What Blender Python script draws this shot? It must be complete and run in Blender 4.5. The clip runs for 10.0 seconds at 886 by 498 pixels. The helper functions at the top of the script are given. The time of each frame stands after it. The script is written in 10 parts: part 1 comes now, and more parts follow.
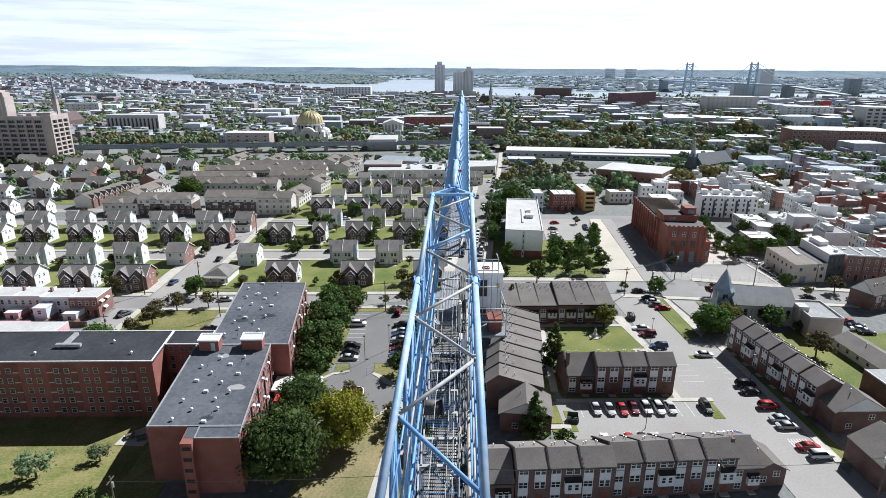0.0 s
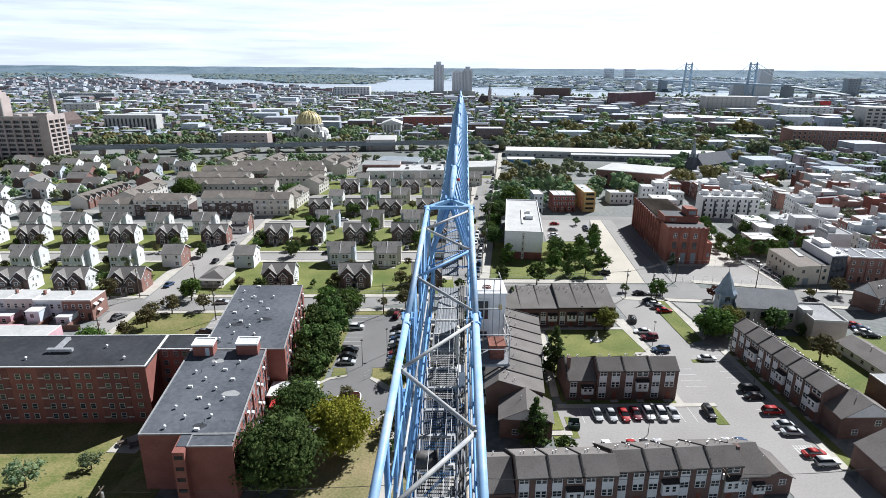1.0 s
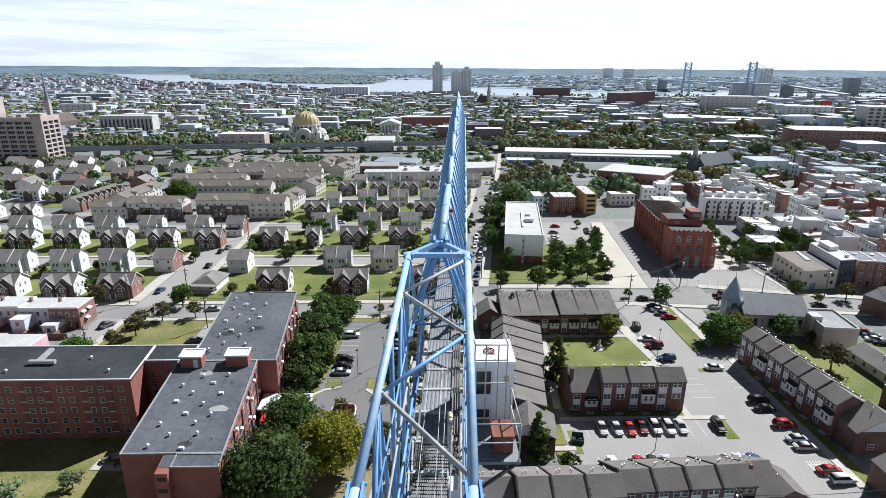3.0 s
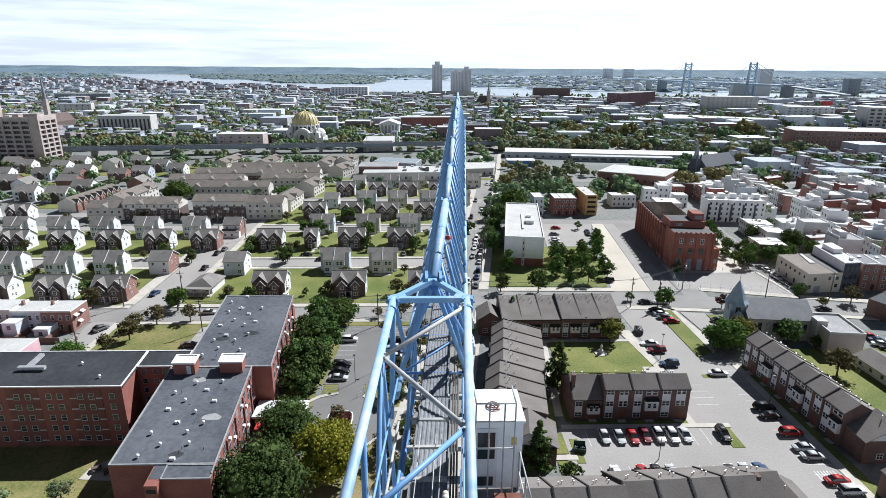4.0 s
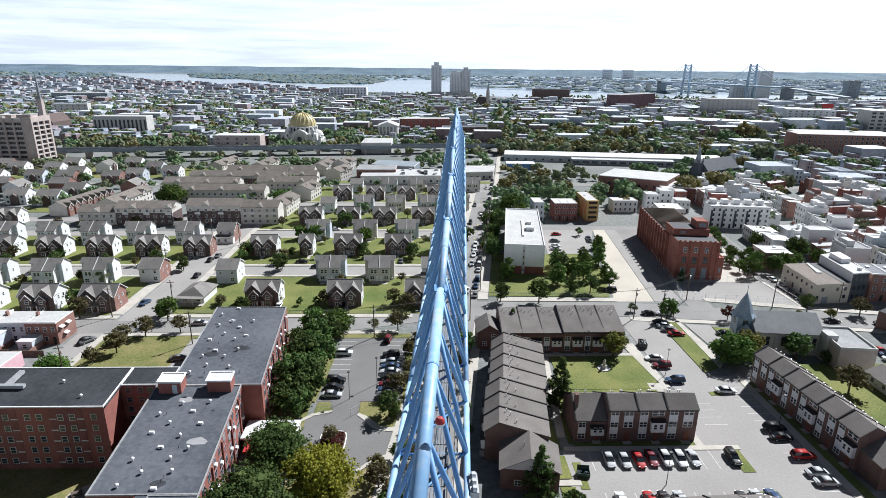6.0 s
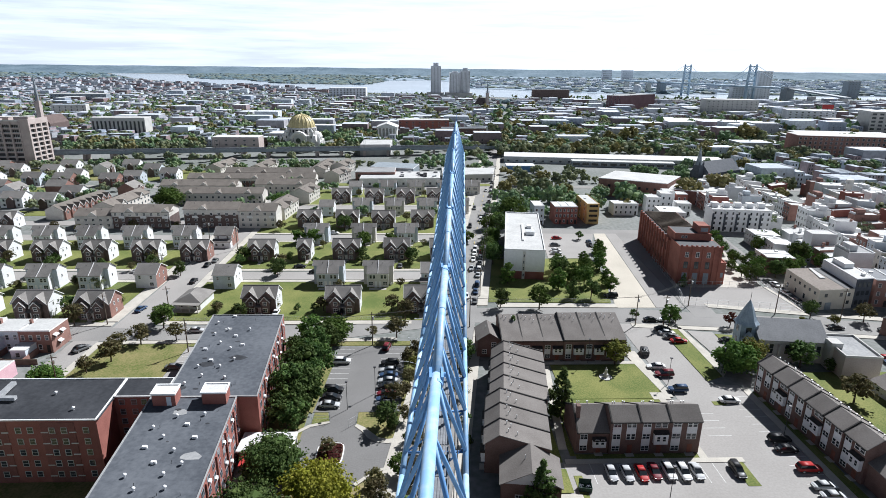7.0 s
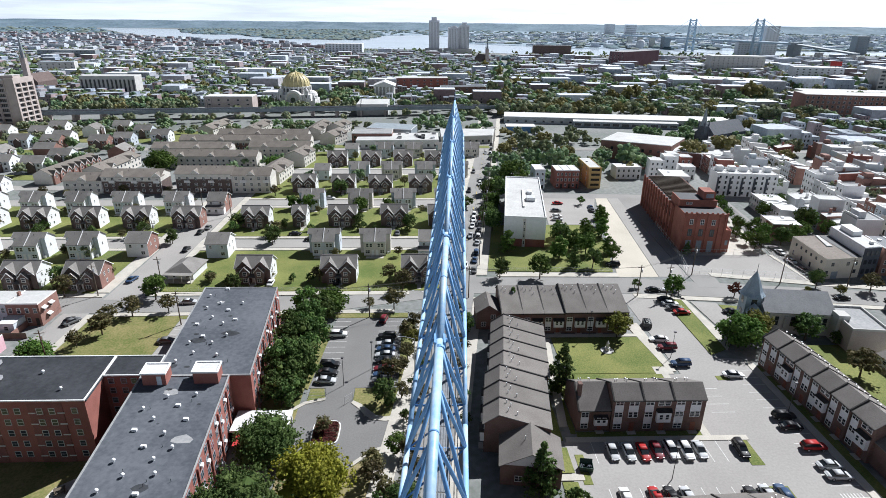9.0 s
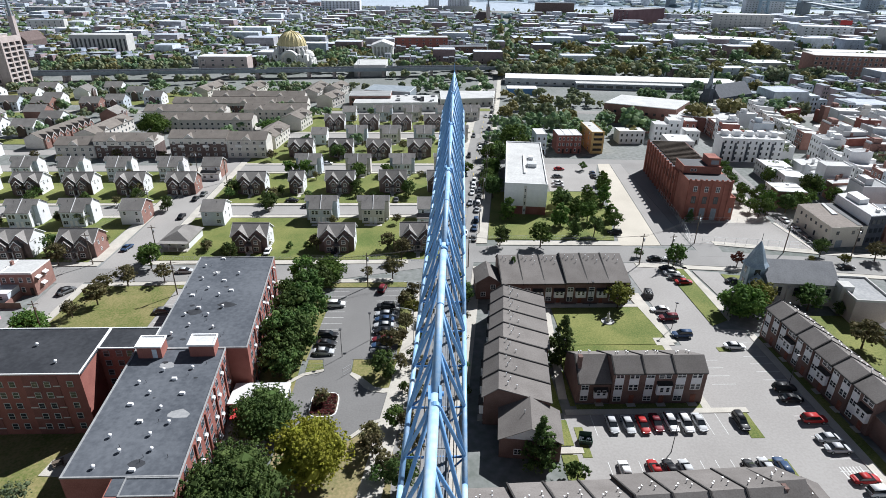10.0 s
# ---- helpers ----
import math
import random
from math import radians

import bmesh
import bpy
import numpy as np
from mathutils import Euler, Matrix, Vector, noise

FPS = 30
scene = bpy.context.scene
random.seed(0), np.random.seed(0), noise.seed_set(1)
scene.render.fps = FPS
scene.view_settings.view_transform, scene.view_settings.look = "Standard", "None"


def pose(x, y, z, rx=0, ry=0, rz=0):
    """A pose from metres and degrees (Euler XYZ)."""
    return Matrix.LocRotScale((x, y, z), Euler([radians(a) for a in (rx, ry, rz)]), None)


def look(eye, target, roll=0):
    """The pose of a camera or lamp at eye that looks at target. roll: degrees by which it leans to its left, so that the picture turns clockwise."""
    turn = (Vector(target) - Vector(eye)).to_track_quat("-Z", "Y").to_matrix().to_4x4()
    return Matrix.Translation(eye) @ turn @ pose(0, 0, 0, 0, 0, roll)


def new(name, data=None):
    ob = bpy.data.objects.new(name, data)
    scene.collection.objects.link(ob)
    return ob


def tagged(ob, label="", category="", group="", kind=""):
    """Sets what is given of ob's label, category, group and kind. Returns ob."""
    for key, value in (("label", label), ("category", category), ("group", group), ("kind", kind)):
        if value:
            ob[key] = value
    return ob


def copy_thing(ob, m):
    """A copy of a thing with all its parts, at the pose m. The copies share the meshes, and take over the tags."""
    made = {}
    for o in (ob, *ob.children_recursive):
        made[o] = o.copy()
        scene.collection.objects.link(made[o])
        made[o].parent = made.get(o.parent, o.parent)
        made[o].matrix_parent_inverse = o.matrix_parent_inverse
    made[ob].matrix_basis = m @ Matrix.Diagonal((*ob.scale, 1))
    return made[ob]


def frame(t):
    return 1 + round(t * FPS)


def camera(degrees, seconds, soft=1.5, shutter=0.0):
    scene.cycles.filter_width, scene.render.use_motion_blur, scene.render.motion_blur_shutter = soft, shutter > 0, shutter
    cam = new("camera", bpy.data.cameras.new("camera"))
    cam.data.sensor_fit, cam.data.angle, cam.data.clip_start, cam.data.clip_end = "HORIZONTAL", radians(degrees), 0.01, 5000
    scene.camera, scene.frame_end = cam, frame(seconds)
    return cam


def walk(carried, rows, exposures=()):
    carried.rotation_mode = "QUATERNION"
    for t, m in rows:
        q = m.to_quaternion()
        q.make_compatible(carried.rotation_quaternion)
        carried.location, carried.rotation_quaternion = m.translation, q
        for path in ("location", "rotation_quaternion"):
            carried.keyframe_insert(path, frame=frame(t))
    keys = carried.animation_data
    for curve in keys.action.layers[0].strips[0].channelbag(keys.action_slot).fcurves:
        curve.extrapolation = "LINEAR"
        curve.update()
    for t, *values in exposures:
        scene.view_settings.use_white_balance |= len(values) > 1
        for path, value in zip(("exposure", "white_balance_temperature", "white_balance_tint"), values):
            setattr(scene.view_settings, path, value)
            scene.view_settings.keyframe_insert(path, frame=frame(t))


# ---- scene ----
cam = camera(75.4, 10.0, soft=0.75)
PATH = [
    (0, (10.882, 0.831, 72.654), (10.932, 2.735, 72.045), 0.4),
    (0.5, (10.92, 2.005, 72.611), (10.971, 3.91, 72.002), 0.4),
    (1, (11.047, 3.191, 72.574), (11.1, 5.095, 71.965), 0.4),
    (1.5, (11.146, 4.402, 72.525), (11.199, 6.307, 71.916), 0.4),
    (2, (11.266, 5.675, 72.49), (11.32, 7.579, 71.881), 0.4),
    (2.5, (11.373, 7.012, 72.492), (11.428, 8.916, 71.883), 0.3),
    (4, (11.679, 11.224, 72.418), (11.736, 13.128, 71.809), 0.4),
    (4.5, (11.725, 12.681, 72.492), (11.783, 14.585, 71.883), 0.4),
    (5, (11.778, 14.107, 72.713), (11.837, 16.01, 72.103), 0.5),
    (5.5, (11.874, 15.542, 73.066), (11.934, 17.446, 72.457), 0.6),
    (7, (12.1, 19.386, 74.619), (12.163, 21.29, 74.011), 0.6),
    (7.5, (12.185, 20.708, 75.05), (12.248, 22.612, 74.442), 0.6),
    (8, (12.3, 22.044, 75.366), (12.364, 23.948, 74.757), 0.6),
    (8.5, (12.346, 23.494, 75.604), (12.411, 25.377, 74.934), 0.6),
    (9, (12.395, 25.05, 75.824), (12.462, 26.906, 75.082), 0.6),
    (9.5, (12.507, 26.638, 76.101), (12.574, 28.468, 75.297), 0.7),
    (10, (12.575, 28.174, 76.334), (12.643, 29.978, 75.473), 0.7),
]
walk(cam, [(t, look(eye, target, roll)) for t, eye, target, roll in PATH], [(0.0, 0.62, 5880, 10), (10.0, 0.62, 5880, 10)])

# ---- sky, sun ----
SUN_AZ, SUN_EL = radians(45.0), radians(43.0)   # azimuth from +y towards +x
sun_way = Vector((math.sin(SUN_AZ) * math.cos(SUN_EL), math.cos(SUN_AZ) * math.cos(SUN_EL), math.sin(SUN_EL)))
sun = new("sun", bpy.data.lights.new("sun", "SUN"))
sun.data.energy, sun.data.angle, sun.data.color = 5.0, radians(0.53), (1.0, 0.96, 0.90)
sun.matrix_world = look(sun_way * 500, (0, 0, 0))

world = bpy.data.worlds.new("sky")
scene.world = world
world.use_nodes = True
wn, wl = world.node_tree.nodes, world.node_tree.links
wn.clear()
w_out, w_bg, w_sky = wn.new("ShaderNodeOutputWorld"), wn.new("ShaderNodeBackground"), wn.new("ShaderNodeTexSky")
w_sky.sky_type, w_sky.sun_disc, w_sky.sun_elevation, w_sky.sun_rotation = "NISHITA", False, SUN_EL, SUN_AZ
w_sky.dust_density, w_sky.air_density, w_sky.altitude = 0.8, 1.0, 60.0
w_bg.inputs["Strength"].default_value = 0.0145
# thin high cloud: streaks of noise stretched along the horizon
w_tc, w_map, w_noise, w_ramp, w_mix = (wn.new("ShaderNodeTexCoord"), wn.new("ShaderNodeMapping"), wn.new("ShaderNodeTexNoise"),
                                       wn.new("ShaderNodeValToRGB"), wn.new("ShaderNodeMix"))
w_map.inputs["Scale"].default_value = (2.0, 2.0, 30.0)
w_noise.inputs["Scale"].default_value, w_noise.inputs["Detail"].default_value, w_noise.inputs["Roughness"].default_value = 2.2, 9.0, 0.6
w_ramp.color_ramp.elements[0].position, w_ramp.color_ramp.elements[0].color = 0.28, (0.50, 0.50, 0.50, 1)
w_ramp.color_ramp.elements[1].position, w_ramp.color_ramp.elements[1].color = 0.68, (0.80, 0.80, 0.80, 1)
w_mix.data_type = "RGBA"
w_mix.inputs[7].default_value = (67.0, 71.5, 78.0, 1)
wl.new(w_tc.outputs["Generated"], w_map.inputs["Vector"])
wl.new(w_map.outputs["Vector"], w_noise.inputs["Vector"])
w_east = wn.new("ShaderNodeMath")
w_east.operation = "MULTIPLY_ADD"
w_east.inputs[1].default_value = 0.22
wl.new(w_noise.outputs["Fac"], w_east.inputs[2])
wl.new(w_east.outputs[0], w_ramp.inputs["Fac"])
w_sep, w_fade, w_mul = wn.new("ShaderNodeSeparateXYZ"), wn.new("ShaderNodeMapRange"), wn.new("ShaderNodeMath")
w_fade.inputs["From Min"].default_value, w_fade.inputs["From Max"].default_value = 0.11, 0.23
w_fade.inputs["To Min"].default_value, w_fade.inputs["To Max"].default_value = 1.0, 0.03
w_mul.operation = "MULTIPLY"
wl.new(w_tc.outputs["Generated"], w_sep.inputs[0])
wl.new(w_sep.outputs["Z"], w_fade.inputs["Value"])
wl.new(w_sep.outputs["X"], w_east.inputs[0])          # the cloud thickens towards the east
wl.new(w_ramp.outputs["Color"], w_mul.inputs[0])
wl.new(w_fade.outputs["Result"], w_mul.inputs[1])
wl.new(w_mul.outputs[0], w_mix.inputs[0])
wl.new(w_sky.outputs["Color"], w_mix.inputs[6])
wl.new(w_mix.outputs[2], w_bg.inputs["Color"])
wl.new(w_bg.outputs["Background"], w_out.inputs["Surface"])


# ---- materials ----
def mat(name, c1, c2, scale=0.5, rough=0.85, fine=8.0, bump=0.0, metal=0.0, rnd=0.0, island=0.0, spec=0.3, mid=0.5, hue=0.0):
    """Two colours mixed by coarse and fine noise in world space; rnd / island vary the value from object to object / piece to piece."""
    m = bpy.data.materials.new(name)
    m.use_nodes = True
    n, l = m.node_tree.nodes, m.node_tree.links
    b = n["Principled BSDF"]
    b.inputs["Roughness"].default_value, b.inputs["Metallic"].default_value = rough, metal
    b.inputs["Specular IOR Level"].default_value = spec
    g = n.new("ShaderNodeNewGeometry")
    na, nb = n.new("ShaderNodeTexNoise"), n.new("ShaderNodeTexNoise")
    na.inputs["Scale"].default_value, na.inputs["Detail"].default_value = scale, 4.0
    nb.inputs["Scale"].default_value, nb.inputs["Detail"].default_value = fine, 3.0
    l.new(g.outputs["Position"], na.inputs["Vector"])
    l.new(g.outputs["Position"], nb.inputs["Vector"])
    add = n.new("ShaderNodeMath")
    add.operation = "ADD"
    half = n.new("ShaderNodeMath")
    half.operation = "MULTIPLY_ADD"
    half.inputs[1].default_value, half.inputs[2].default_value = 0.5, 0.0
    l.new(na.outputs["Fac"], add.inputs[0])
    l.new(nb.outputs["Fac"], add.inputs[1])
    l.new(add.outputs[0], half.inputs[0])
    ramp = n.new("ShaderNodeValToRGB")
    ramp.color_ramp.elements[0].position, ramp.color_ramp.elements[0].color = mid - 0.13, (*c1, 1)
    ramp.color_ramp.elements[1].position, ramp.color_ramp.elements[1].color = mid + 0.13, (*c2, 1)
    l.new(half.outputs[0], ramp.inputs["Fac"])
    col = ramp.outputs["Color"]
    if rnd or island or hue:
        hs = n.new("ShaderNodeHueSaturation")
        mr = n.new("ShaderNodeMapRange")
        amount = rnd or island
        mr.inputs["To Min"].default_value, mr.inputs["To Max"].default_value = 1 - amount, 1 + amount
        if island:
            l.new(g.outputs["Random Per Island"], mr.inputs["Value"])
        else:
            oi = n.new("ShaderNodeObjectInfo")
            l.new(oi.outputs["Random"], mr.inputs["Value"])
        l.new(mr.outputs["Result"], hs.inputs["Value"])
        l.new(col, hs.inputs["Color"])
        col = hs.outputs["Color"]
    l.new(col, b.inputs["Base Color"])
    if bump:
        bp = n.new("ShaderNodeBump")
        bp.inputs["Strength"].default_value, bp.inputs["Distance"].default_value = bump, 0.05
        l.new(nb.outputs["Fac"], bp.inputs["Height"])
        l.new(bp.outputs["Normal"], b.inputs["Normal"])
    return m


def palette(name, colours, rough=0.85, per_object=False, scale=0.4, amount=0.25):
    """One of several paints for each joined piece (or each object), with weathering noise over it."""
    m = bpy.data.materials.new(name)
    m.use_nodes = True
    n, l = m.node_tree.nodes, m.node_tree.links
    b = n["Principled BSDF"]
    b.inputs["Roughness"].default_value, b.inputs["Specular IOR Level"].default_value = rough, 0.25
    g = n.new("ShaderNodeNewGeometry")
    ramp = n.new("ShaderNodeValToRGB")
    ramp.color_ramp.interpolation = "CONSTANT"
    el = ramp.color_ramp.elements
    while len(el) < len(colours):
        el.new(0.5)
    for i, c in enumerate(colours):
        el[i].position, el[i].color = i / len(colours), (*c, 1)
    if per_object:
        oi = n.new("ShaderNodeObjectInfo")
        l.new(oi.outputs["Random"], ramp.inputs["Fac"])
    else:
        l.new(g.outputs["Random Per Island"], ramp.inputs["Fac"])
    na = n.new("ShaderNodeTexNoise")
    na.inputs["Scale"].default_value, na.inputs["Detail"].default_value = scale, 6.0
    l.new(g.outputs["Position"], na.inputs["Vector"])
    mr = n.new("ShaderNodeMapRange")
    mr.inputs["From Min"].default_value, mr.inputs["From Max"].default_value = 0.3, 0.7
    mr.inputs["To Min"].default_value, mr.inputs["To Max"].default_value = 1 - amount, 1 + amount * 0.4
    l.new(na.outputs["Fac"], mr.inputs["Value"])
    mul = n.new("ShaderNodeVectorMath")
    mul.operation = "SCALE"
    l.new(ramp.outputs["Color"], mul.inputs[0])
    l.new(mr.outputs["Result"], mul.inputs["Scale"])
    l.new(mul.outputs["Vector"], b.inputs["Base Color"])
    return m


M = {}
M["ground"] = mat("urban_ground", (0.135, 0.15, 0.135), (0.25, 0.255, 0.25), 0.02, 0.95, 0.6)
M["asphalt"] = mat("asphalt", (0.285, 0.270, 0.255), (0.345, 0.330, 0.313), 0.07, 0.9, 2.2, 0.05)
M["asphalt_street"] = mat("street_asphalt", (0.22, 0.213, 0.204), (0.285, 0.277, 0.265), 0.09, 0.9, 3.0, 0.08)
M["asphalt_dark"] = mat("fresh_asphalt", (0.155, 0.151, 0.147), (0.20, 0.195, 0.19), 0.09, 0.9, 3.0, 0.06)
M["concrete"] = mat("pavement_concrete", (0.40, 0.375, 0.33), (0.54, 0.51, 0.45), 0.3, 0.9, 6.0, 0.1)
M["tan"] = mat("worn_concrete_lot", (0.44, 0.405, 0.34), (0.57, 0.525, 0.445), 0.08, 0.9, 3.0, 0.1)
M["grass"] = mat("mown_grass", (0.085, 0.122, 0.027), (0.215, 0.216, 0.068), 0.10, 0.95, 3.0, 0.4)
M["dry_grass"] = mat("dry_grass", (0.15, 0.15, 0.06), (0.30, 0.24, 0.13), 0.1, 0.95, 2.0, 0.4)
M["lawn_patchy"] = mat("patchy_lawn", (0.10, 0.13, 0.03), (0.25, 0.215, 0.095), 0.16, 0.95, 2.0, 0.4)
M["soil"] = mat("mulch_soil", (0.07, 0.05, 0.035), (0.13, 0.09, 0.06), 0.8, 0.95, 10.0, 0.5)
M["paint"] = mat("lot_line_paint", (0.45, 0.45, 0.43), (0.7, 0.7, 0.68), 1.0, 0.8, 6.0)
M["kerb_yellow"] = mat("yellow_kerb_paint", (0.45, 0.33, 0.06), (0.62, 0.48, 0.10), 1.0, 0.8, 6.0)
M["brick_red"] = mat("red_brick", (0.22, 0.084, 0.069), (0.315, 0.130, 0.105), 0.35, 0.9, 7.0, 0.25)
M["brick_bay"] = mat("dull_red_brick", (0.165, 0.070, 0.060), (0.245, 0.105, 0.09), 0.35, 0.9, 7.0, 0.25)
M["brick_orange"] = mat("orange_brick", (0.205, 0.080, 0.062), (0.34, 0.138, 0.10), 0.25, 0.9, 6.0, 0.25)
M["brick_maroon"] = mat("maroon_brick", (0.13, 0.075, 0.085), (0.19, 0.115, 0.125), 0.1, 0.9, 2.0)
M["brick_brown"] = mat("brown_brick", (0.115, 0.072, 0.062), (0.195, 0.125, 0.108), 0.4, 0.9, 7.0, 0.25)
M["brick_house"] = mat("house_brick", (0.105, 0.078, 0.073), (0.18, 0.135, 0.125), 0.5, 0.9, 8.0, 0.2, rnd=0.2)
M["brick_house_red"] = mat("house_brick_red", (0.21, 0.115, 0.095), (0.30, 0.175, 0.145), 0.5, 0.9, 8.0, 0.2)
M["siding_blue"] = mat("pale_blue_siding", (0.48, 0.53, 0.58), (0.58, 0.63, 0.68), 0.5, 0.75, 3.0, rnd=0.12)
M["siding_white"] = mat("white_siding", (0.66, 0.67, 0.685), (0.76, 0.765, 0.775), 0.5, 0.7, 3.0, rnd=0.04)
M["siding_beige"] = mat("beige_siding", (0.54, 0.515, 0.475), (0.64, 0.61, 0.565), 0.5, 0.75, 3.0, rnd=0.1)
M["white"] = mat("white_paint", (0.76, 0.76, 0.76), (0.86, 0.86, 0.86), 1.0, 0.55, 6.0)
M["white_trim"] = mat("white_trim_paint", (0.66, 0.66, 0.65), (0.78, 0.78, 0.77), 1.0, 0.6, 6.0)
M["shingle"] = mat("grey_brown_shingles", (0.175, 0.165, 0.155), (0.255, 0.242, 0.227), 0.3, 0.95, 4.0, 0.3, rnd=0.16)
M["shingle_dark"] = mat("dark_shingles", (0.148, 0.134, 0.124), (0.205, 0.188, 0.175), 0.25, 0.95, 4.0, 0.3, rnd=0.12)
M["shingle_brown"] = mat("brown_shingles", (0.15, 0.132, 0.115), (0.215, 0.192, 0.17), 0.3, 0.95, 4.0, 0.3, rnd=0.1)
M["fin"] = mat("dark_party_wall_capping", (0.025, 0.023, 0.022), (0.05, 0.047, 0.045), 1.0, 0.8, 6.0)
M["roof_tar"] = mat("tar_roof", (0.068, 0.076, 0.09), (0.125, 0.135, 0.152), 0.10, 0.7, 1.2, 0.1)
M["roof_tar_dark"] = mat("dark_tar_roof", (0.026, 0.028, 0.033), (0.052, 0.055, 0.062), 0.10, 0.7, 1.2, 0.1)
M["roof_grey"] = mat("grey_gravel_roof", (0.24, 0.245, 0.25), (0.36, 0.36, 0.36), 0.15, 0.85, 1.5)
M["roof_light"] = mat("light_membrane_roof", (0.42, 0.42, 0.41), (0.56, 0.56, 0.545), 0.15, 0.8, 1.5)
M["roof_white"] = mat("white_membrane_roof", (0.54, 0.54, 0.535), (0.72, 0.72, 0.71), 0.15, 0.7, 1.5)
M["metal"] = mat("galvanised_metal", (0.48, 0.49, 0.50), (0.66, 0.67, 0.68), 1.0, 0.5, 8.0, metal=0.6)
M["dark_metal"] = mat("dark_metal", (0.05, 0.05, 0.055), (0.09, 0.09, 0.095), 1.0, 0.6, 8.0, metal=0.3)
M["stone"] = mat("grey_limestone", (0.44, 0.43, 0.41), (0.58, 0.57, 0.545), 0.2, 0.85, 4.0, 0.2)
M["stone_brown"] = mat("brown_limestone", (0.40, 0.335, 0.315), (0.52, 0.45, 0.42), 0.2, 0.85, 4.0, 0.2)
M["roof_brown"] = mat("brown_gravel_roof", (0.17, 0.145, 0.125), (0.25, 0.22, 0.195), 0.15, 0.9, 1.5, 0.1)
M["cream"] = mat("cream_stucco", (0.56, 0.52, 0.44), (0.66, 0.62, 0.54), 0.4, 0.85, 4.0)
M["slate_blue"] = mat("weathered_blue_slate", (0.24, 0.30, 0.36), (0.36, 0.43, 0.49), 0.5, 0.65, 4.0, 0.2)
M["slate_dark"] = mat("dark_church_slate", (0.165, 0.17, 0.18), (0.235, 0.24, 0.25), 0.3, 0.75, 3.0, 0.15)
M["paint_dark"] = mat("dark_slate_cladding", (0.045, 0.055, 0.072), (0.08, 0.09, 0.11), 0.5, 0.6, 3.0)
M["slate"] = mat("blue_grey_slate", (0.20, 0.23, 0.26), (0.30, 0.34, 0.37), 0.4, 0.7, 4.0, 0.2)
M["gold"] = mat("golden_tiled_dome", (0.52, 0.44, 0.22), (0.66, 0.57, 0.32), 0.3, 0.45, 3.0)
M["white_stone"] = mat("white_limestone", (0.62, 0.61, 0.59), (0.74, 0.73, 0.71), 0.2, 0.85, 4.0, 0.1)
M["stucco"] = mat("yellow_stucco", (0.50, 0.34, 0.14), (0.62, 0.45, 0.20), 0.4, 0.9, 4.0)
# Pale concrete made lighter still, with the haze over far towers in its colour.
M["pale_tower"] = mat("hazed_pale_concrete", (0.62, 0.64, 0.67), (0.72, 0.74, 0.77), 0.05, 0.8, 0.6)
# Blue bridge paint, paled so that its colour holds the haze.
M["bridge_paint"] = mat("hazed_bridge_paint", (0.36, 0.47, 0.57), (0.45, 0.56, 0.65), 0.05, 0.7, 1.0)
M["wood"] = mat("weathered_pole_wood", (0.09, 0.07, 0.055), (0.16, 0.13, 0.10), 1.0, 0.9, 10.0)
M["bark"] = mat("bark", (0.06, 0.045, 0.035), (0.12, 0.095, 0.075), 1.5, 0.95, 12.0, 0.5)
M["red_paint"] = mat("red_paint", (0.34, 0.03, 0.03), (0.44, 0.05, 0.045), 1.0, 0.5, 6.0)
M["water"] = mat("river_water", (0.30, 0.35, 0.40), (0.36, 0.41, 0.46), 0.002, 0.22, 0.02, spec=0.5)
M["crane"] = mat("blue_crane_paint", (0.125, 0.285, 0.55), (0.21, 0.40, 0.65), 0.35, 0.5, 3.0, 0.0, spec=0.5)
M["crane_worn"] = mat("faded_blue_crane_paint", (0.25, 0.44, 0.68), (0.50, 0.60, 0.69), 0.55, 0.45, 4.0, spec=0.4, mid=0.57)
M["crane_dark"] = mat("deep_blue_crane_paint", (0.07, 0.20, 0.46), (0.13, 0.29, 0.56), 0.6, 0.5, 4.0, spec=0.5)
M["crane_grey"] = mat("grey_galvanised_brace", (0.30, 0.31, 0.33), (0.50, 0.49, 0.46), 0.8, 0.55, 5.0, spec=0.3)
M["crane_root"] = mat("chalky_blue_crane_paint", (0.26, 0.44, 0.68), (0.50, 0.60, 0.70), 0.5, 0.5, 5.0, spec=0.4, mid=0.52)
for node in M["crane_root"].node_tree.nodes:              # bare tan primer where the paint has worn through
    if node.type == "VALTORGB":
        node.color_ramp.elements.new(0.74).color = (0.55, 0.46, 0.35, 1)
M["mesh_steel"] = mat("dark_mesh_steel", (0.07, 0.075, 0.085), (0.14, 0.145, 0.155), 1.2, 0.6, 9.0, metal=0.2)
M["grating"] = mat("walkway_grating_steel", (0.16, 0.168, 0.18), (0.25, 0.26, 0.275), 1.0, 0.65, 9.0, metal=0.3)
M["conduit"] = mat("beige_conduit", (0.32, 0.27, 0.21), (0.50, 0.44, 0.36), 1.2, 0.7, 8.0)
M["cable"] = mat("dark_cable_rubber", (0.05, 0.05, 0.05), (0.13, 0.12, 0.11), 2.0, 0.6, 10.0)
M["rust"] = mat("rusty_brown_steel", (0.14, 0.05, 0.035), (0.25, 0.10, 0.07), 1.5, 0.8, 9.0)


def glass_mat(name, c, rough=0.08):
    m = bpy.data.materials.new(name)
    m.use_nodes = True
    b = m.node_tree.nodes["Principled BSDF"]
    b.inputs["Base Color"].default_value, b.inputs["Roughness"].default_value = (*c, 1), rough
    b.inputs["Specular IOR Level"].default_value = 0.6
    return m


